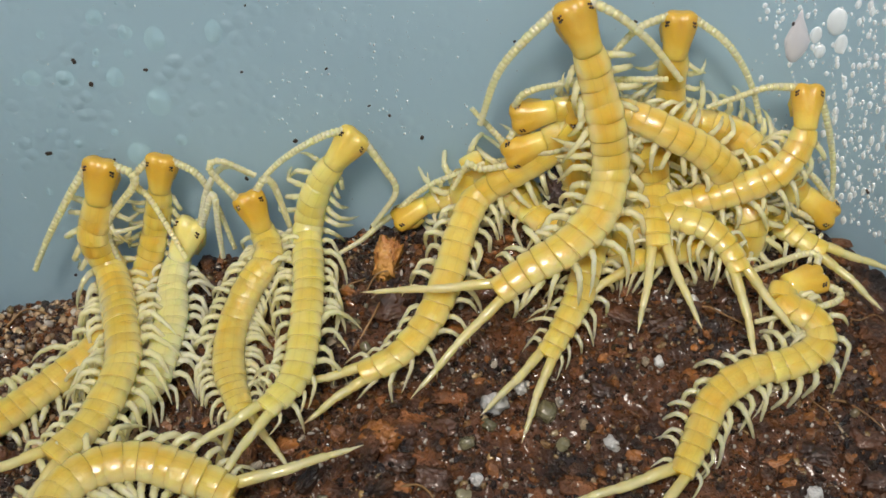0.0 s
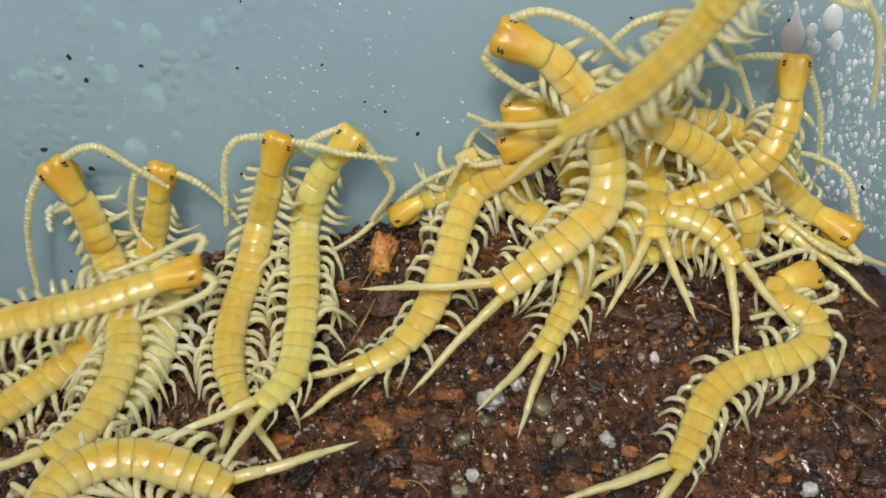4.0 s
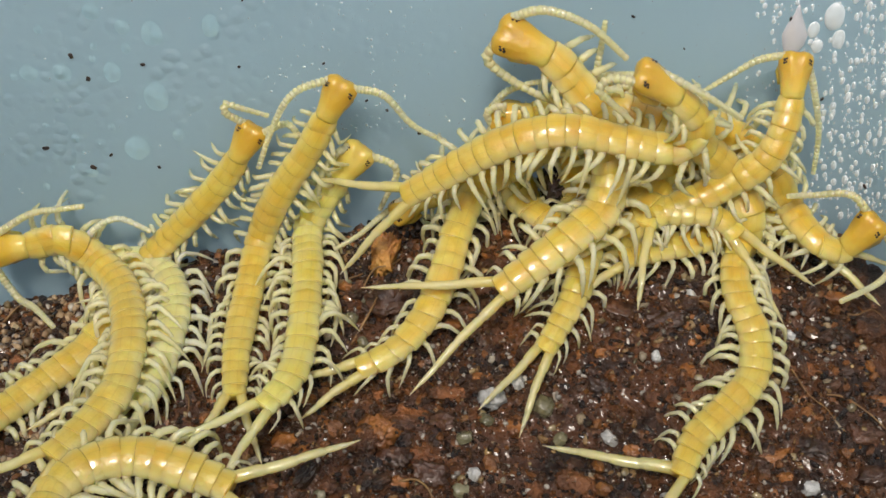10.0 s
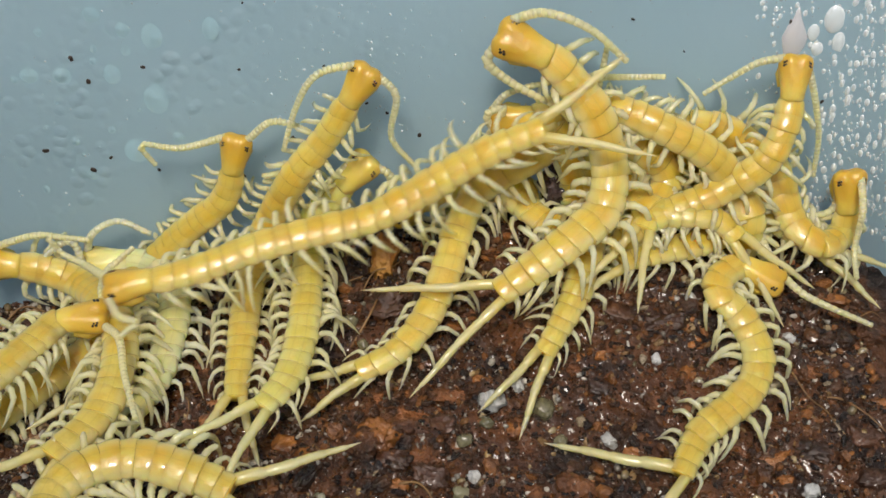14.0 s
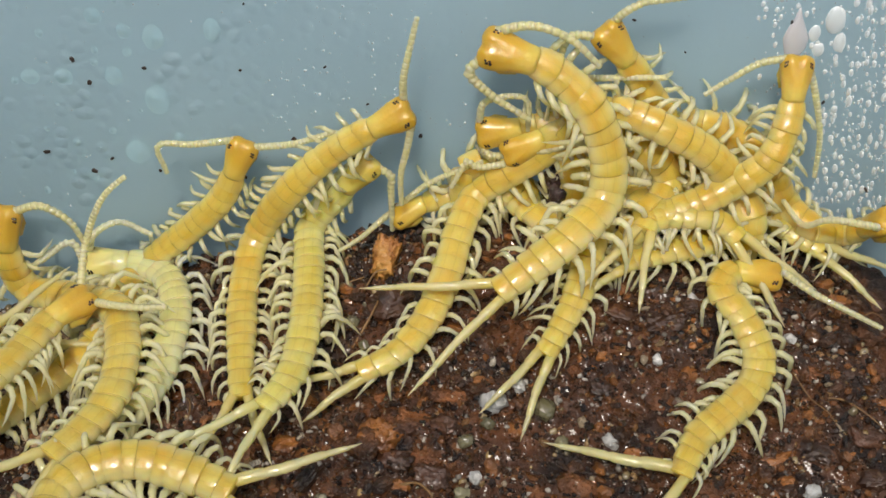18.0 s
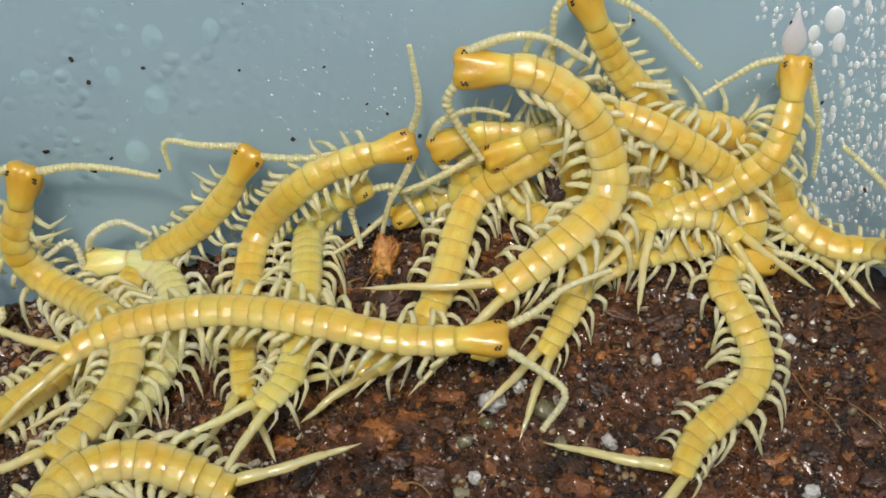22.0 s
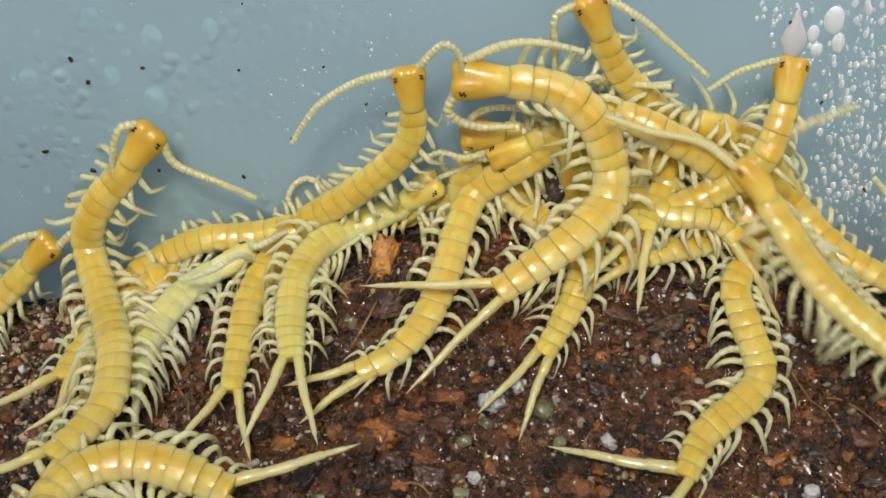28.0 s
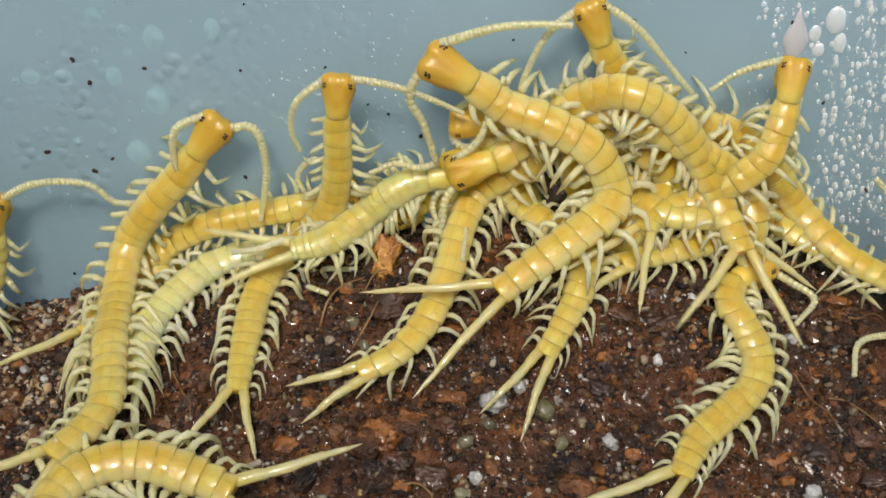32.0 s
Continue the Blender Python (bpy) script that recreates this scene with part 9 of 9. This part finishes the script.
beast_aa = Beast('yellow juvenile centipede wedged under the bodies of the pile', 1.1, AMBER, (10, 10, 3))
beast_aa.bend((0, 32,), [(9.1, -6.0, 6.8), (7.6, -4.6, 7.0), (6.3, -2.6, 7.2), (4.9, -1.8, 8.3), (3.4, -1.6, 9.2), (2.1, -1.5, 9.5), (1.1, -2.5, 3.8), (-0.9, -3.5, 0.0), (-11.0, -3.5, -2.4)])
# ---- poses end

for animal in ANIMALS:
    animal.build()
    animal.settle()

# ---- loose soil ----
GRAVEL = material("gravel", (0.34, 0.22, 0.08), 0.16, (0.30, 0.28, 0.20), 330, 0.3, 1500, coat=0.6, transmission=0.2, by_island=0.55)
BARK_RAW = material("bark_raw", (0.62, 0.33, 0.085), 0.36, (0.40, 0.15, 0.03), 900, 0.9, 2400, coat=0.3)
CLOD = material("clod", (0.05, 0.026, 0.024), 0.2, (0.02, 0.012, 0.012), 500, 1.0, 3000, coat=0.4, detail=8)
BARK_DARK = material("bark_dark", (0.085, 0.034, 0.016), 0.4, (0.035, 0.018, 0.011), 420, 0.9, 1600, coat=0.35, by_object=0.3)
PERLITE = material("perlite", (0.58, 0.58, 0.57), 0.4, (0.36, 0.35, 0.33), 900, 0.8, 2200, coat=0.15, by_object=0.15)
QUARTZ = material("quartz", (0.33, 0.31, 0.19), 0.15, (0.17, 0.15, 0.08), 500, 0.2, 1500, coat=0.6, transmission=0.25, by_object=0.3)
SAND = material("sand", (0.40, 0.29, 0.17), 0.4, (0.24, 0.15, 0.08), 600, 0.5, 2200, coat=0.2, by_island=0.5)


def spots_on_soil(seed, count, r_lo, r_hi, x_lo=-46, x_hi=35, deep=44, sink=0.25, skew=1.4, keep=None):
    rng, out = random.Random(seed), []
    while len(out) < count:
        x, y = rng.uniform(x_lo, x_hi), -deep * rng.random() ** skew - 0.2
        if keep and not keep(x, y, rng):
            continue
        r = r_lo + (r_hi - r_lo) * rng.random() ** 2.2
        out.append((x, y, soil_top(x, y) + r * (0.5 - sink * 2 * rng.random()), r))
    return out


def patchy(cut, shift):
    """Grains gather in patches."""
    def keep(x, y, rng):
        return noise.noise(Vector((x * 0.16 + shift, y * 0.22, shift))) + rng.uniform(-0.35, 0.35) > cut
    return keep


FINE, ROUND, SHARD = grain_shapes(1, 8, 1, 0.22, 0.75), grain_shapes(2, 8, 2, 0.10, 0.8), grain_shapes(3, 14, 2, 0.24, 0.6)
scatter("fine_soil", SPECKLE, spots_on_soil(10, 24000, 0.05, 0.17, sink=0.05), FINE, 9, "fine wet soil grains of many browns", "soil grains")
scatter("soil_crumbs", SPECKLE, spots_on_soil(11, 15000, 0.09, 0.42), FINE, 1, "loose dark crumbs of wet soil lying on the bank", "soil crumbs")
scatter("bark_crumbs", BARK, spots_on_soil(12, 2600, 0.10, 0.5, sink=0.35, keep=patchy(-0.12, 3.0)), SHARD, 2, "small reddish brown bark crumbs among the soil", "bark crumbs")
scatter("bark_bits", BARK, spots_on_soil(17, 260, 0.35, 0.9, sink=0.4, keep=patchy(-0.2, 7.0)), SHARD, 7, "broken orange and brown bark bits bedded in the soil", "bark bits")
scatter("amber_gravel", GRAVEL, spots_on_soil(19, 800, 0.10, 0.4, sink=0.4, keep=patchy(-0.1, 13.0)), ROUND, 10, "wet amber and olive translucent gravel in the soil", "gravel")
# Sparkle of the wet soil, put in as pale grains.
scatter("glint_grains", GLINT, spots_on_soil(18, 20000, 0.025, 0.075, sink=0.0), grain_shapes(6, 6, 1, 0.3, 0.9), 8, "tiny pale mineral grains standing in for glints on the wet soil", "mineral grains")
scatter("grit", GRIT, spots_on_soil(13, 2600, 0.06, 0.26, keep=patchy(0.0, 9.0)), ROUND, 3, "pale grey grit and perlite crumbs in the soil", "grit")
scatter("sand", SAND, spots_on_soil(14, 1700, 0.12, 0.40, -46, -24, 26, keep=patchy(-0.3, 5.0)), ROUND, 4, "coarse tan sand grains by the tub wall", "sand")
scatter("pale_sand", GRIT, spots_on_soil(15, 420, 0.12, 0.36, -46, -26, 24), ROUND, 5, "whitish sand grains by the tub wall", "sand")
scatter("dark_clods", CRUMB, spots_on_soil(16, 640, 0.28, 0.9, sink=0.5), grain_shapes(4, 10, 3, 0.14, 0.75), 6, "larger lumps of dark wet soil", "soil clods")


def lump(name, size, mat, seed, rough, label, category, place, turn, group="", fibrous=0.0):
    """A chip or grain with broken faces and, for wood, ridges along its length."""
    bm = bmesh.new()
    bmesh.ops.create_icosphere(bm, subdivisions=4, radius=1)
    off = Vector((seed * 7.3, seed * 3.1, seed * 1.7))
    for v in bm.verts:
        p = v.co.copy()
        q = Vector([math.copysign(abs(c) ** 0.72, c) for c in p])
        k = 1 + rough * (noise.noise(p * 1.6 + off) + 0.6 * noise.noise(p * 4.1 + off) + 0.3 * noise.noise(p * 9.0 + off))
        k += fibrous * noise.noise(Vector((p.x * 1.2, p.y * 9, p.z * 9)) + off)
        v.co = Vector([q[i] * size[i] * 0.5 * k for i in range(3)]) * MM
    ob = part(name, bm, mat, smooth=True, m=Matrix.Translation(Vector(place) * MM) @ pose(0, 0, 0, *turn))
    return tagged(ob, label, category, group)


CHIPS = (
    (-5.1, -21.0, 2.8, 2.4, 30, BARK_ORANGE),
    (-2.5, -20.0, 3.1, 2.2, -15, BARK_ONE),
    (-1.7, -22.2, 2.5, 2.2, 60, BARK_ONE),
    (-3.8, -22.6, 2.4, 1.9, 10, BARK_DARK),
    (-4.1, -19.6, 2.2, 1.6, 70, BARK_ONE),
    (-3.2, -21.3, 1.7, 1.4, 20, BARK_DARK),
    (-4.8, -9.2, 3.2, 2.8, 60, BARK_DARK),
    (13.6, -14.5, 1.6, 1.6, 10, BARK_ONE),
    (35.1, -11.9, 2.4, 2.2, 0, BARK_ONE),
    (19.6, -16.1, 1.7, 1.4, 30, BARK_ORANGE),
    (25.5, -22.8, 3.3, 1.4, -10, BARK_ORANGE),
    (32.4, -8.9, 2.4, 1.1, 15, BARK_ORANGE),
    (14.4, -12.1, 2.8, 1.6, 20, BARK_DARK),
    (-6.3, -21.6, 2.8, 2.2, 40, BARK_ONE),
    (-1.0, -24.3, 2.8, 2.0, 10, BARK_DARK),
    (-3.4, -25.0, 1.4, 1.1, 20, BARK_ORANGE),
    (0.7, -17.8, 3.5, 1.0, -5, BARK_ONE),
    (10.0, -25.6, 2.8, 1.6, 30, BARK_ONE),
    (6.6, -25.1, 2.2, 1.4, 70, BARK_ONE),
    (18.1, -12.7, 3.3, 1.3, -10, BARK_DARK),
    # Next two, and (32.3, -24.5), are coloured dark to deepen the front right.
    (28.8, -22.2, 2.8, 2.0, 20, BARK_DARK),
    (32.7, -20.7, 2.8, 2.0, 0, BARK_DARK),
    (34.8, -17.6, 1.9, 1.4, 30, BARK_ORANGE),
    (28.4, -15.9, 2.4, 1.4, 25, BARK_ONE),
    (-12.4, -21.1, 1.9, 1.6, 20, BARK_ORANGE),
    (-9.3, -18.5, 1.7, 1.0, 20, BARK_ORANGE),
    (-10.8, -22.4, 1.4, 1.1, 60, BARK_ORANGE),
    (22.4, -21.8, 1.9, 1.2, 10, BARK_ONE),
    (24.8, -19.9, 2.2, 1.2, -30, BARK_ONE),
    (14.5, -22.5, 1.4, 1.1, 10, BARK_ORANGE),
    (3.7, -23.0, 1.4, 1.1, 0, BARK_ORANGE),
    (-0.2, -20.5, 1.9, 1.4, 30, BARK_DARK),
    (-5.6, -17.3, 1.6, 1.1, -20, BARK_ONE),
    (-19.7, -13.5, 1.9, 1.4, 40, BARK_ONE),
    (-18.7, -16.9, 1.2, 1.6, 80, BARK_ORANGE),
    (-34.2, -1.5, 1.4, 1.3, 60, BARK_ORANGE),
    (-37.0, -3.3, 1.9, 1.3, 20, BARK_DARK),
    (-36.6, -10.0, 1.6, 1.2, 30, BARK_ONE),
    (-34.8, -7.3, 1.2, 1.0, 10, BARK_ORANGE),
    (-35.9, -13.8, 1.4, 1.1, 50, BARK_ONE),
    (20.1, -25.6, 2.8, 1.6, 10, BARK_ONE),
    (26.1, -25.5, 2.8, 1.4, 0, BARK_DARK),
    (16.6, -18.7, 1.9, 1.2, 20, BARK_ONE),
    (5.1, -21.1, 1.4, 1.2, 30, BARK_ORANGE),
    (10.1, -16.2, 1.4, 1.0, 60, BARK_ONE),
    (12.2, -17.9, 1.9, 1.3, 10, BARK_DARK),
    (32.5, -15.0, 1.9, 1.2, 0, BARK_DARK),
    (-8.4, -14.7, 1.4, 1.1, 20, BARK_DARK),
    (32.3, -24.5, 2.2, 1.6, 20, BARK_DARK),
    (-22.4, -8.3, 1.7, 1.2, 50, BARK_DARK),
    (-22.7, -12.0, 1.4, 1.1, 20, BARK_ONE),
    (-13.4, -24.9, 1.7, 1.3, 0, BARK_ONE),
    (-8.7, -24.9, 1.9, 1.2, 40, BARK_ONE),
    (2.7, -17.9, 1.4, 0.9, 20, BARK_DARK),
)
rng = random.Random(21)
for k, (x, y, long, wide, turn, mat) in enumerate(CHIPS):
    thick = min(long, wide) * rng.uniform(0.4, 0.6)
    words = {"bark_orange": "orange brown splinter of fibrous bark on the soil", "bark_piece": "reddish brown lump of damp bark on the soil",
             "bark_dark": "dark wet piece of decayed bark on the soil"}[mat.name]
    tilt = (rng.uniform(5, 30), rng.uniform(-15, 15), -turn)
    lump("bark_chip", (long, wide, thick), mat, k + 1, 0.42, words, "bark chip", (x, y, soil_top(x, y) + thick * 0.04), tilt, "bark chips on the soil", 0.2)
lump("bark_splinter", (3.8, 2.0, 1.2), BARK_RAW, 70, 0.22, "raw orange splinter of fibrous bark standing upright in the soil", "bark chip",
     (-5.1, -5.6, soil_top(-5.1, -5.6) + 1.2), (0, -64, 76), "bark chips on the soil", 0.5)
lump("soil_clod", (4.6, 3.2, 3.8), CLOD, 91, 0.36, "lump of dark wet soil wedged between the animals", "soil clod",
     (10.4, -1.5, 7.9), (10, 12, 25))
PEBBLES = (
    (3.7, -18.6, 1.00, PERLITE),
    (5.8, -17.7, 0.55, PERLITE),
    (12.8, -21.6, 0.65, PERLITE),
    (3.3, -20.4, 0.60, QUARTZ),
    (7.8, -19.1, 0.85, QUARTZ),
    (2.4, -24.1, 0.65, PERLITE),
    (-8.3, -7.1, 0.55, QUARTZ),
    (-7.7, -10.8, 0.65, QUARTZ),
    (16.9, -15.5, 0.50, PERLITE),
    (28.0, -13.0, 0.50, PERLITE),
    (8.9, -21.8, 0.55, QUARTZ),
    (1.6, -21.8, 0.60, QUARTZ),
    (27.3, -25.9, 0.60, PERLITE),
    (-6.6, -12.8, 0.60, QUARTZ),
    (20.2, -10.5, 0.45, PERLITE),
    (-0.6, -26.4, 0.50, QUARTZ),
    (1.3, -25.3, 0.60, QUARTZ),
    (21.9, -11.4, 0.35, PERLITE),
    (-35.8, -10.9, 0.40, PERLITE),
    (-33.6, -12.5, 0.35, PERLITE),
    (-38.3, -6.1, 0.40, PERLITE),
    (-31.8, -14.6, 0.35, PERLITE),
    (-9.5, -25.4, 0.45, QUARTZ),
    (16.7, -26.0, 0.50, PERLITE),
    (-2.1, -22.6, 0.35, QUARTZ),
)
for k, (x, y, r, mat) in enumerate(PEBBLES):
    words = "white crumbly perlite grain in the soil" if mat is PERLITE else "greyish translucent pebble in the soil"
    lump("perlite_grain" if mat is PERLITE else "pebble", (r * 2.1, r * 1.8, r * 1.5), mat, k + 80, 0.28 if mat is PERLITE else 0.2, words,
         "grain" if mat is PERLITE else "pebble", (x, y, soil_top(x, y) + r * 0.45), (rng.uniform(0, 60), rng.uniform(0, 60), rng.uniform(0, 180)), "pale grains in the soil")
FIBRES = (
    ((-4.0, -24.8), (-2.3, -25.0), (-1.2, -25.9), (-0.6, -27.0)),
    ((27.6, -16.3), (28.8, -17.8), (29.8, -19.5), (30.2, -20.7)),
    ((-6.9, -7.5), (-5.9, -6.7), (-4.5, -6.3), (-3.6, -5.3)),
    ((-36.9, -3.4), (-36.8, -7.6), (-34.4, -12.1), (-34.3, -15.0)),
    ((-32.0, -18.3), (-31.8, -15.4), (-31.9, -13.4), (-31.9, -11.3)),
    ((-40.5, -2.6), (-38.6, -1.4), (-35.4, -3.0), (-32.2, -5.3)),
    ((29.8, -17.3), (31.4, -18.0), (32.9, -19.5), (34.4, -20.6)),
    ((19.0, -11.8), (20.9, -11.5), (22.7, -12.0), (24.1, -12.4)),
    ((-7.6, -12.7), (-6.2, -10.9), (-5.4, -8.9), (-4.9, -7.8)),
    ((-10.5, -10.2), (-9.9, -8.6), (-8.8, -7.0), (-6.9, -6.2)),
    ((-22.4, -13.8), (-21.1, -16.3), (-20.2, -17.9), (-20.1, -19.6)),
    ((32.6, -10.0), (33.9, -10.8), (35.6, -9.9), (36.9, -10.1)),
)
for k, line in enumerate(FIBRES):
    pts3 = [(x, y, soil_top(x, y) + 0.25 + (0.5 if 0 < i < 3 else 0)) for i, (x, y) in enumerate(line)]
    c = spline(pts3, 0)
    pts3 = [Vector(at(c, c[2] * i / 15)) * MM for i in range(16)]
    r = rng.uniform(0.06, 0.13)
    bm = tube(bmesh.new(), pts3, [(r * (1.1 - 0.6 * i / 15) * rng.uniform(0.8, 1.2)) * MM for i in range(16)], 6)
    tagged(part("root_fibre", bm, FIBRE), "thin dry brown root fibre lying on the soil", "fibre", "root fibres")

# ---- dirt and water on the tub wall ----
def on_wall(x, z, y=-20.0, way=(0, 1, 0)):
    hit, place, normal, _ = wall.ray_cast(Vector((x, y, z)) * MM, Vector(way))
    return (place, normal if normal.dot(Vector(way)) < 0 else -normal) if hit else (None, None)


SPECKS = (
    (-34.2, 10.2, 0.23), (-29.5, 16.7, 0.21), (-30.6, 18.8, 0.23), (-30.4, 8.3, 0.23), (-28.7, 9.5, 0.16), (-24.8, 18.0, 0.16),
    (-16.9, 17.8, 0.13), (-24.7, 8.3, 0.18), (-12.9, 11.4, 0.23), (-9.9, 18.1, 0.13), (-4.8, 13.8, 0.16), (-2.1, 11.7, 0.21),
    (-6.5, 14.7, 0.13), (-17.4, 7.7, 0.23), (15.2, 22.2, 0.16), (19.6, 19.4, 0.10), (27.9, 22.0, 0.16), (28.1, 21.4, 0.16),
    (31.6, 14.9, 0.16), (16.3, 16.0, 0.23), (36.0, 7.7, 0.21), (-34.0, -2.5, 0.16), (-28.4, -1.7, 0.16), (5.5, 20.5, 0.13),
    (-16.1, 23.6, 0.10),
)
for k, (x, z, r) in enumerate(SPECKS):
    place, normal = on_wall(x, z)
    if place is None:
        continue
    size = (r * rng.uniform(1.6, 2.6), r * rng.uniform(1.1, 1.7), r * 0.9)
    ob = lump("dirt_speck", size, SPECK, k + 200, 0.3, "tiny dark soil speck stuck to the tub wall", "dirt speck", (0, 0, 0), (0, 0, 0), "dirt specks on the wall")
    ob.matrix_basis = Matrix.Translation(place + normal * r * 0.3 * MM) @ normal.to_track_quat("Z", "Y").to_matrix().to_4x4() @ pose(0, 0, 0, 0, 0, rng.uniform(0, 180))


def dome(rng, r, tall, high, soft=False, point=0.0):
    """Bead of water: vertices and faces of a low dome over the xy plane, soft-edged or pointed upwards if asked."""
    rings, sides = 6, 14
    wob = [1 + 0.10 * rng.uniform(-1, 1) for _ in range(sides)]
    v = [(0, 0, high * r)]
    for i in range(1, rings + 1):
        a = math.pi / 2 * i / rings
        for k in range(sides):
            w = (wob[k] + wob[k - 1]) / 2
            b = 2 * math.pi * k / sides
            out, z = (i / rings, 0.5 + 0.5 * math.cos(2 * a)) if soft else (math.sin(a), math.cos(a))
            narrow = 1 - point * max(0, math.sin(b)) ** 1.3 * out
            v.append((r * out * math.cos(b) * w * narrow, r * out * math.sin(b) * w * tall * (1 + 0.5 * point * max(0, math.sin(b))), high * r * z - 0.01))
    f = [(0, 1 + k, 1 + (k + 1) % sides) for k in range(sides)]
    for i in range(rings - 1):
        for k in range(sides):
            p, q = 1 + i * sides + k, 1 + i * sides + (k + 1) % sides
            f.append((p, p + sides, q + sides, q))
    return v, f


def beads(name, mat, spots, seed, label, tall=1.0, high=0.5, kind="stuff", soft=False, point=0.0):
    rng, vs, fs = random.Random(seed), [], []
    for place, normal, r in spots:
        m = Matrix.Translation(place) @ normal.to_track_quat("Z", "Y").to_matrix().to_4x4()
        v, f = dome(rng, r, tall * rng.uniform(0.85, 1.25), high * rng.uniform(0.8, 1.2), soft, point)
        start = len(vs)
        vs += [tuple(m @ (Vector(p) * MM)) for p in v]
        fs += [tuple(i + start for i in q) for q in f]
    me = bpy.data.meshes.new(name)
    me.from_pydata(vs, [], fs)
    ob = hang(name, me, mat)
    ob.visible_shadow = False
    return tagged(ob, label, "water droplets" if kind == "stuff" else "water drop", kind=kind)


def wall_spots(seed, count, x_lo, x_hi, z_lo, z_hi, r_lo, r_hi, keep=None):
    rng, out, tries = random.Random(seed), [], 0
    while len(out) < count and tries < count * 60:
        tries += 1
        x, z = rng.uniform(x_lo, x_hi), rng.uniform(z_lo, z_hi)
        r = r_lo + (r_hi - r_lo) * rng.random() ** 2
        if keep and rng.random() > keep(x, z):
            continue
        place, normal = on_wall(x, z)
        if place is None or any((place - q).length < (r + s) * 0.95 * MM for q, _, s in out):
            continue
        out.append((place, normal, r))
    return out


for k, spot in enumerate(wall_spots(31, 70, -46, -14, 6, 34, 0.25, 1.3, lambda x, z: 1 if x < -24 else 0.45)):
    ob = beads("water_bulge", FILM, [spot], k, "flat bulge of condensed water clinging to the tub wall", 1.1, 0.14, "", soft=True)
    tagged(ob, group="condensation bulges on the wall")
# The small dew takes the milky colour so that white stands in for glints.
beads("fine_dew", MILKY, wall_spots(32, 380, -16, 4, 12, 34, 0.03, 0.11, lambda x, z: 0.9 if x < -3 else 0.3), 2, "fine dew drops on the tub wall, glints put in as white colour", 1.0, 0.7)
beads("scattered_dew", MILKY, wall_spots(33, 260, -46, 30, 4, 34, 0.03, 0.09), 3, "tiny scattered dew drops on the tub wall, coloured white for glints", 1.0, 0.8)
beads("corner_dew", MILKY, wall_spots(34, 400, 25.0, 31.8, 12, 36, 0.05, 0.22, lambda x, z: 0.3 + 0.7 * (z > 22)), 4, "milky dew drops beside the tub corner", 1.3, 0.5)


def corner_spots(seed, count, a_lo, a_hi, z_lo, z_hi, r_lo, r_hi):
    """Spots on the rounded corner and the side wall, by bearing from inside the corner."""
    rng, out, tries = random.Random(seed), [], 0
    while len(out) < count and tries < count * 14:
        tries += 1
        a, z = radians(rng.uniform(a_lo, a_hi)), rng.uniform(z_lo, z_hi)
        r = r_lo + (r_hi - r_lo) * rng.random() ** 2
        place, normal = on_wall(27.0, z, -9.0, (math.sin(a), math.cos(a), 0))
        if place is None or any((place - q).length < (r + s) * 1.0 * MM for q, _, s in out):
            continue
        out.append((place, normal, r))
    return out


beads("side_dew", MILKY, corner_spots(35, 1900, 26, 116, 4, 36, 0.06, 0.26), 5, "milky elongated dew drops on the side wall", 1.6, 0.5)
for k, (x, y, z, r, tall) in enumerate(((28.4, 0.0, 20.6, 1.05, 1.75), (31.4, 0.0, 22.2, 0.8, 1.6), (29.9, 0.0, 21.0, 0.50, 1.2), (30.4, 0.0, 19.6, 0.50, 1.1), (32.0, 0.0, 20.3, 0.50, 1.4))):
    place, normal = on_wall(x, z, -30.0) if y > -0.4 else on_wall(20.0, z, y, (1, 0, 0))
    beads("water_drop", DRIP if k == 0 else MILKY, [(place, normal, r)], 50 + k, "pointed cloudy drip running down the tub wall" if k == 0 else "large milky water drop hanging on the tub wall", tall, 0.4, "", point=0.75 if k == 0 else 0.0)



def motions():
    """Every animal that moves, and each of its rigid pieces in the animal's own space."""
    for animal in ANIMALS:
        keys = animal.keys
        first = keys[0]
        if all((k[1] - first[1]).length < 1e-7 for k in keys) and len(keys) < 3:
            continue
        if keys[0][0] > 0:
            keys = [(0.0, *keys[0][1:])] + keys
        if keys[-1][0] < 32:
            keys = keys + [(32.0, *keys[-1][1:])]
        walk(animal.root, [(t, Matrix.Translation(mid)) for t, mid, ps in keys])
        for i, ob in enumerate(animal.parts):
            walk(ob, [(t, Matrix.Translation(-mid) @ ps[i]) for t, mid, ps in keys])


motions()
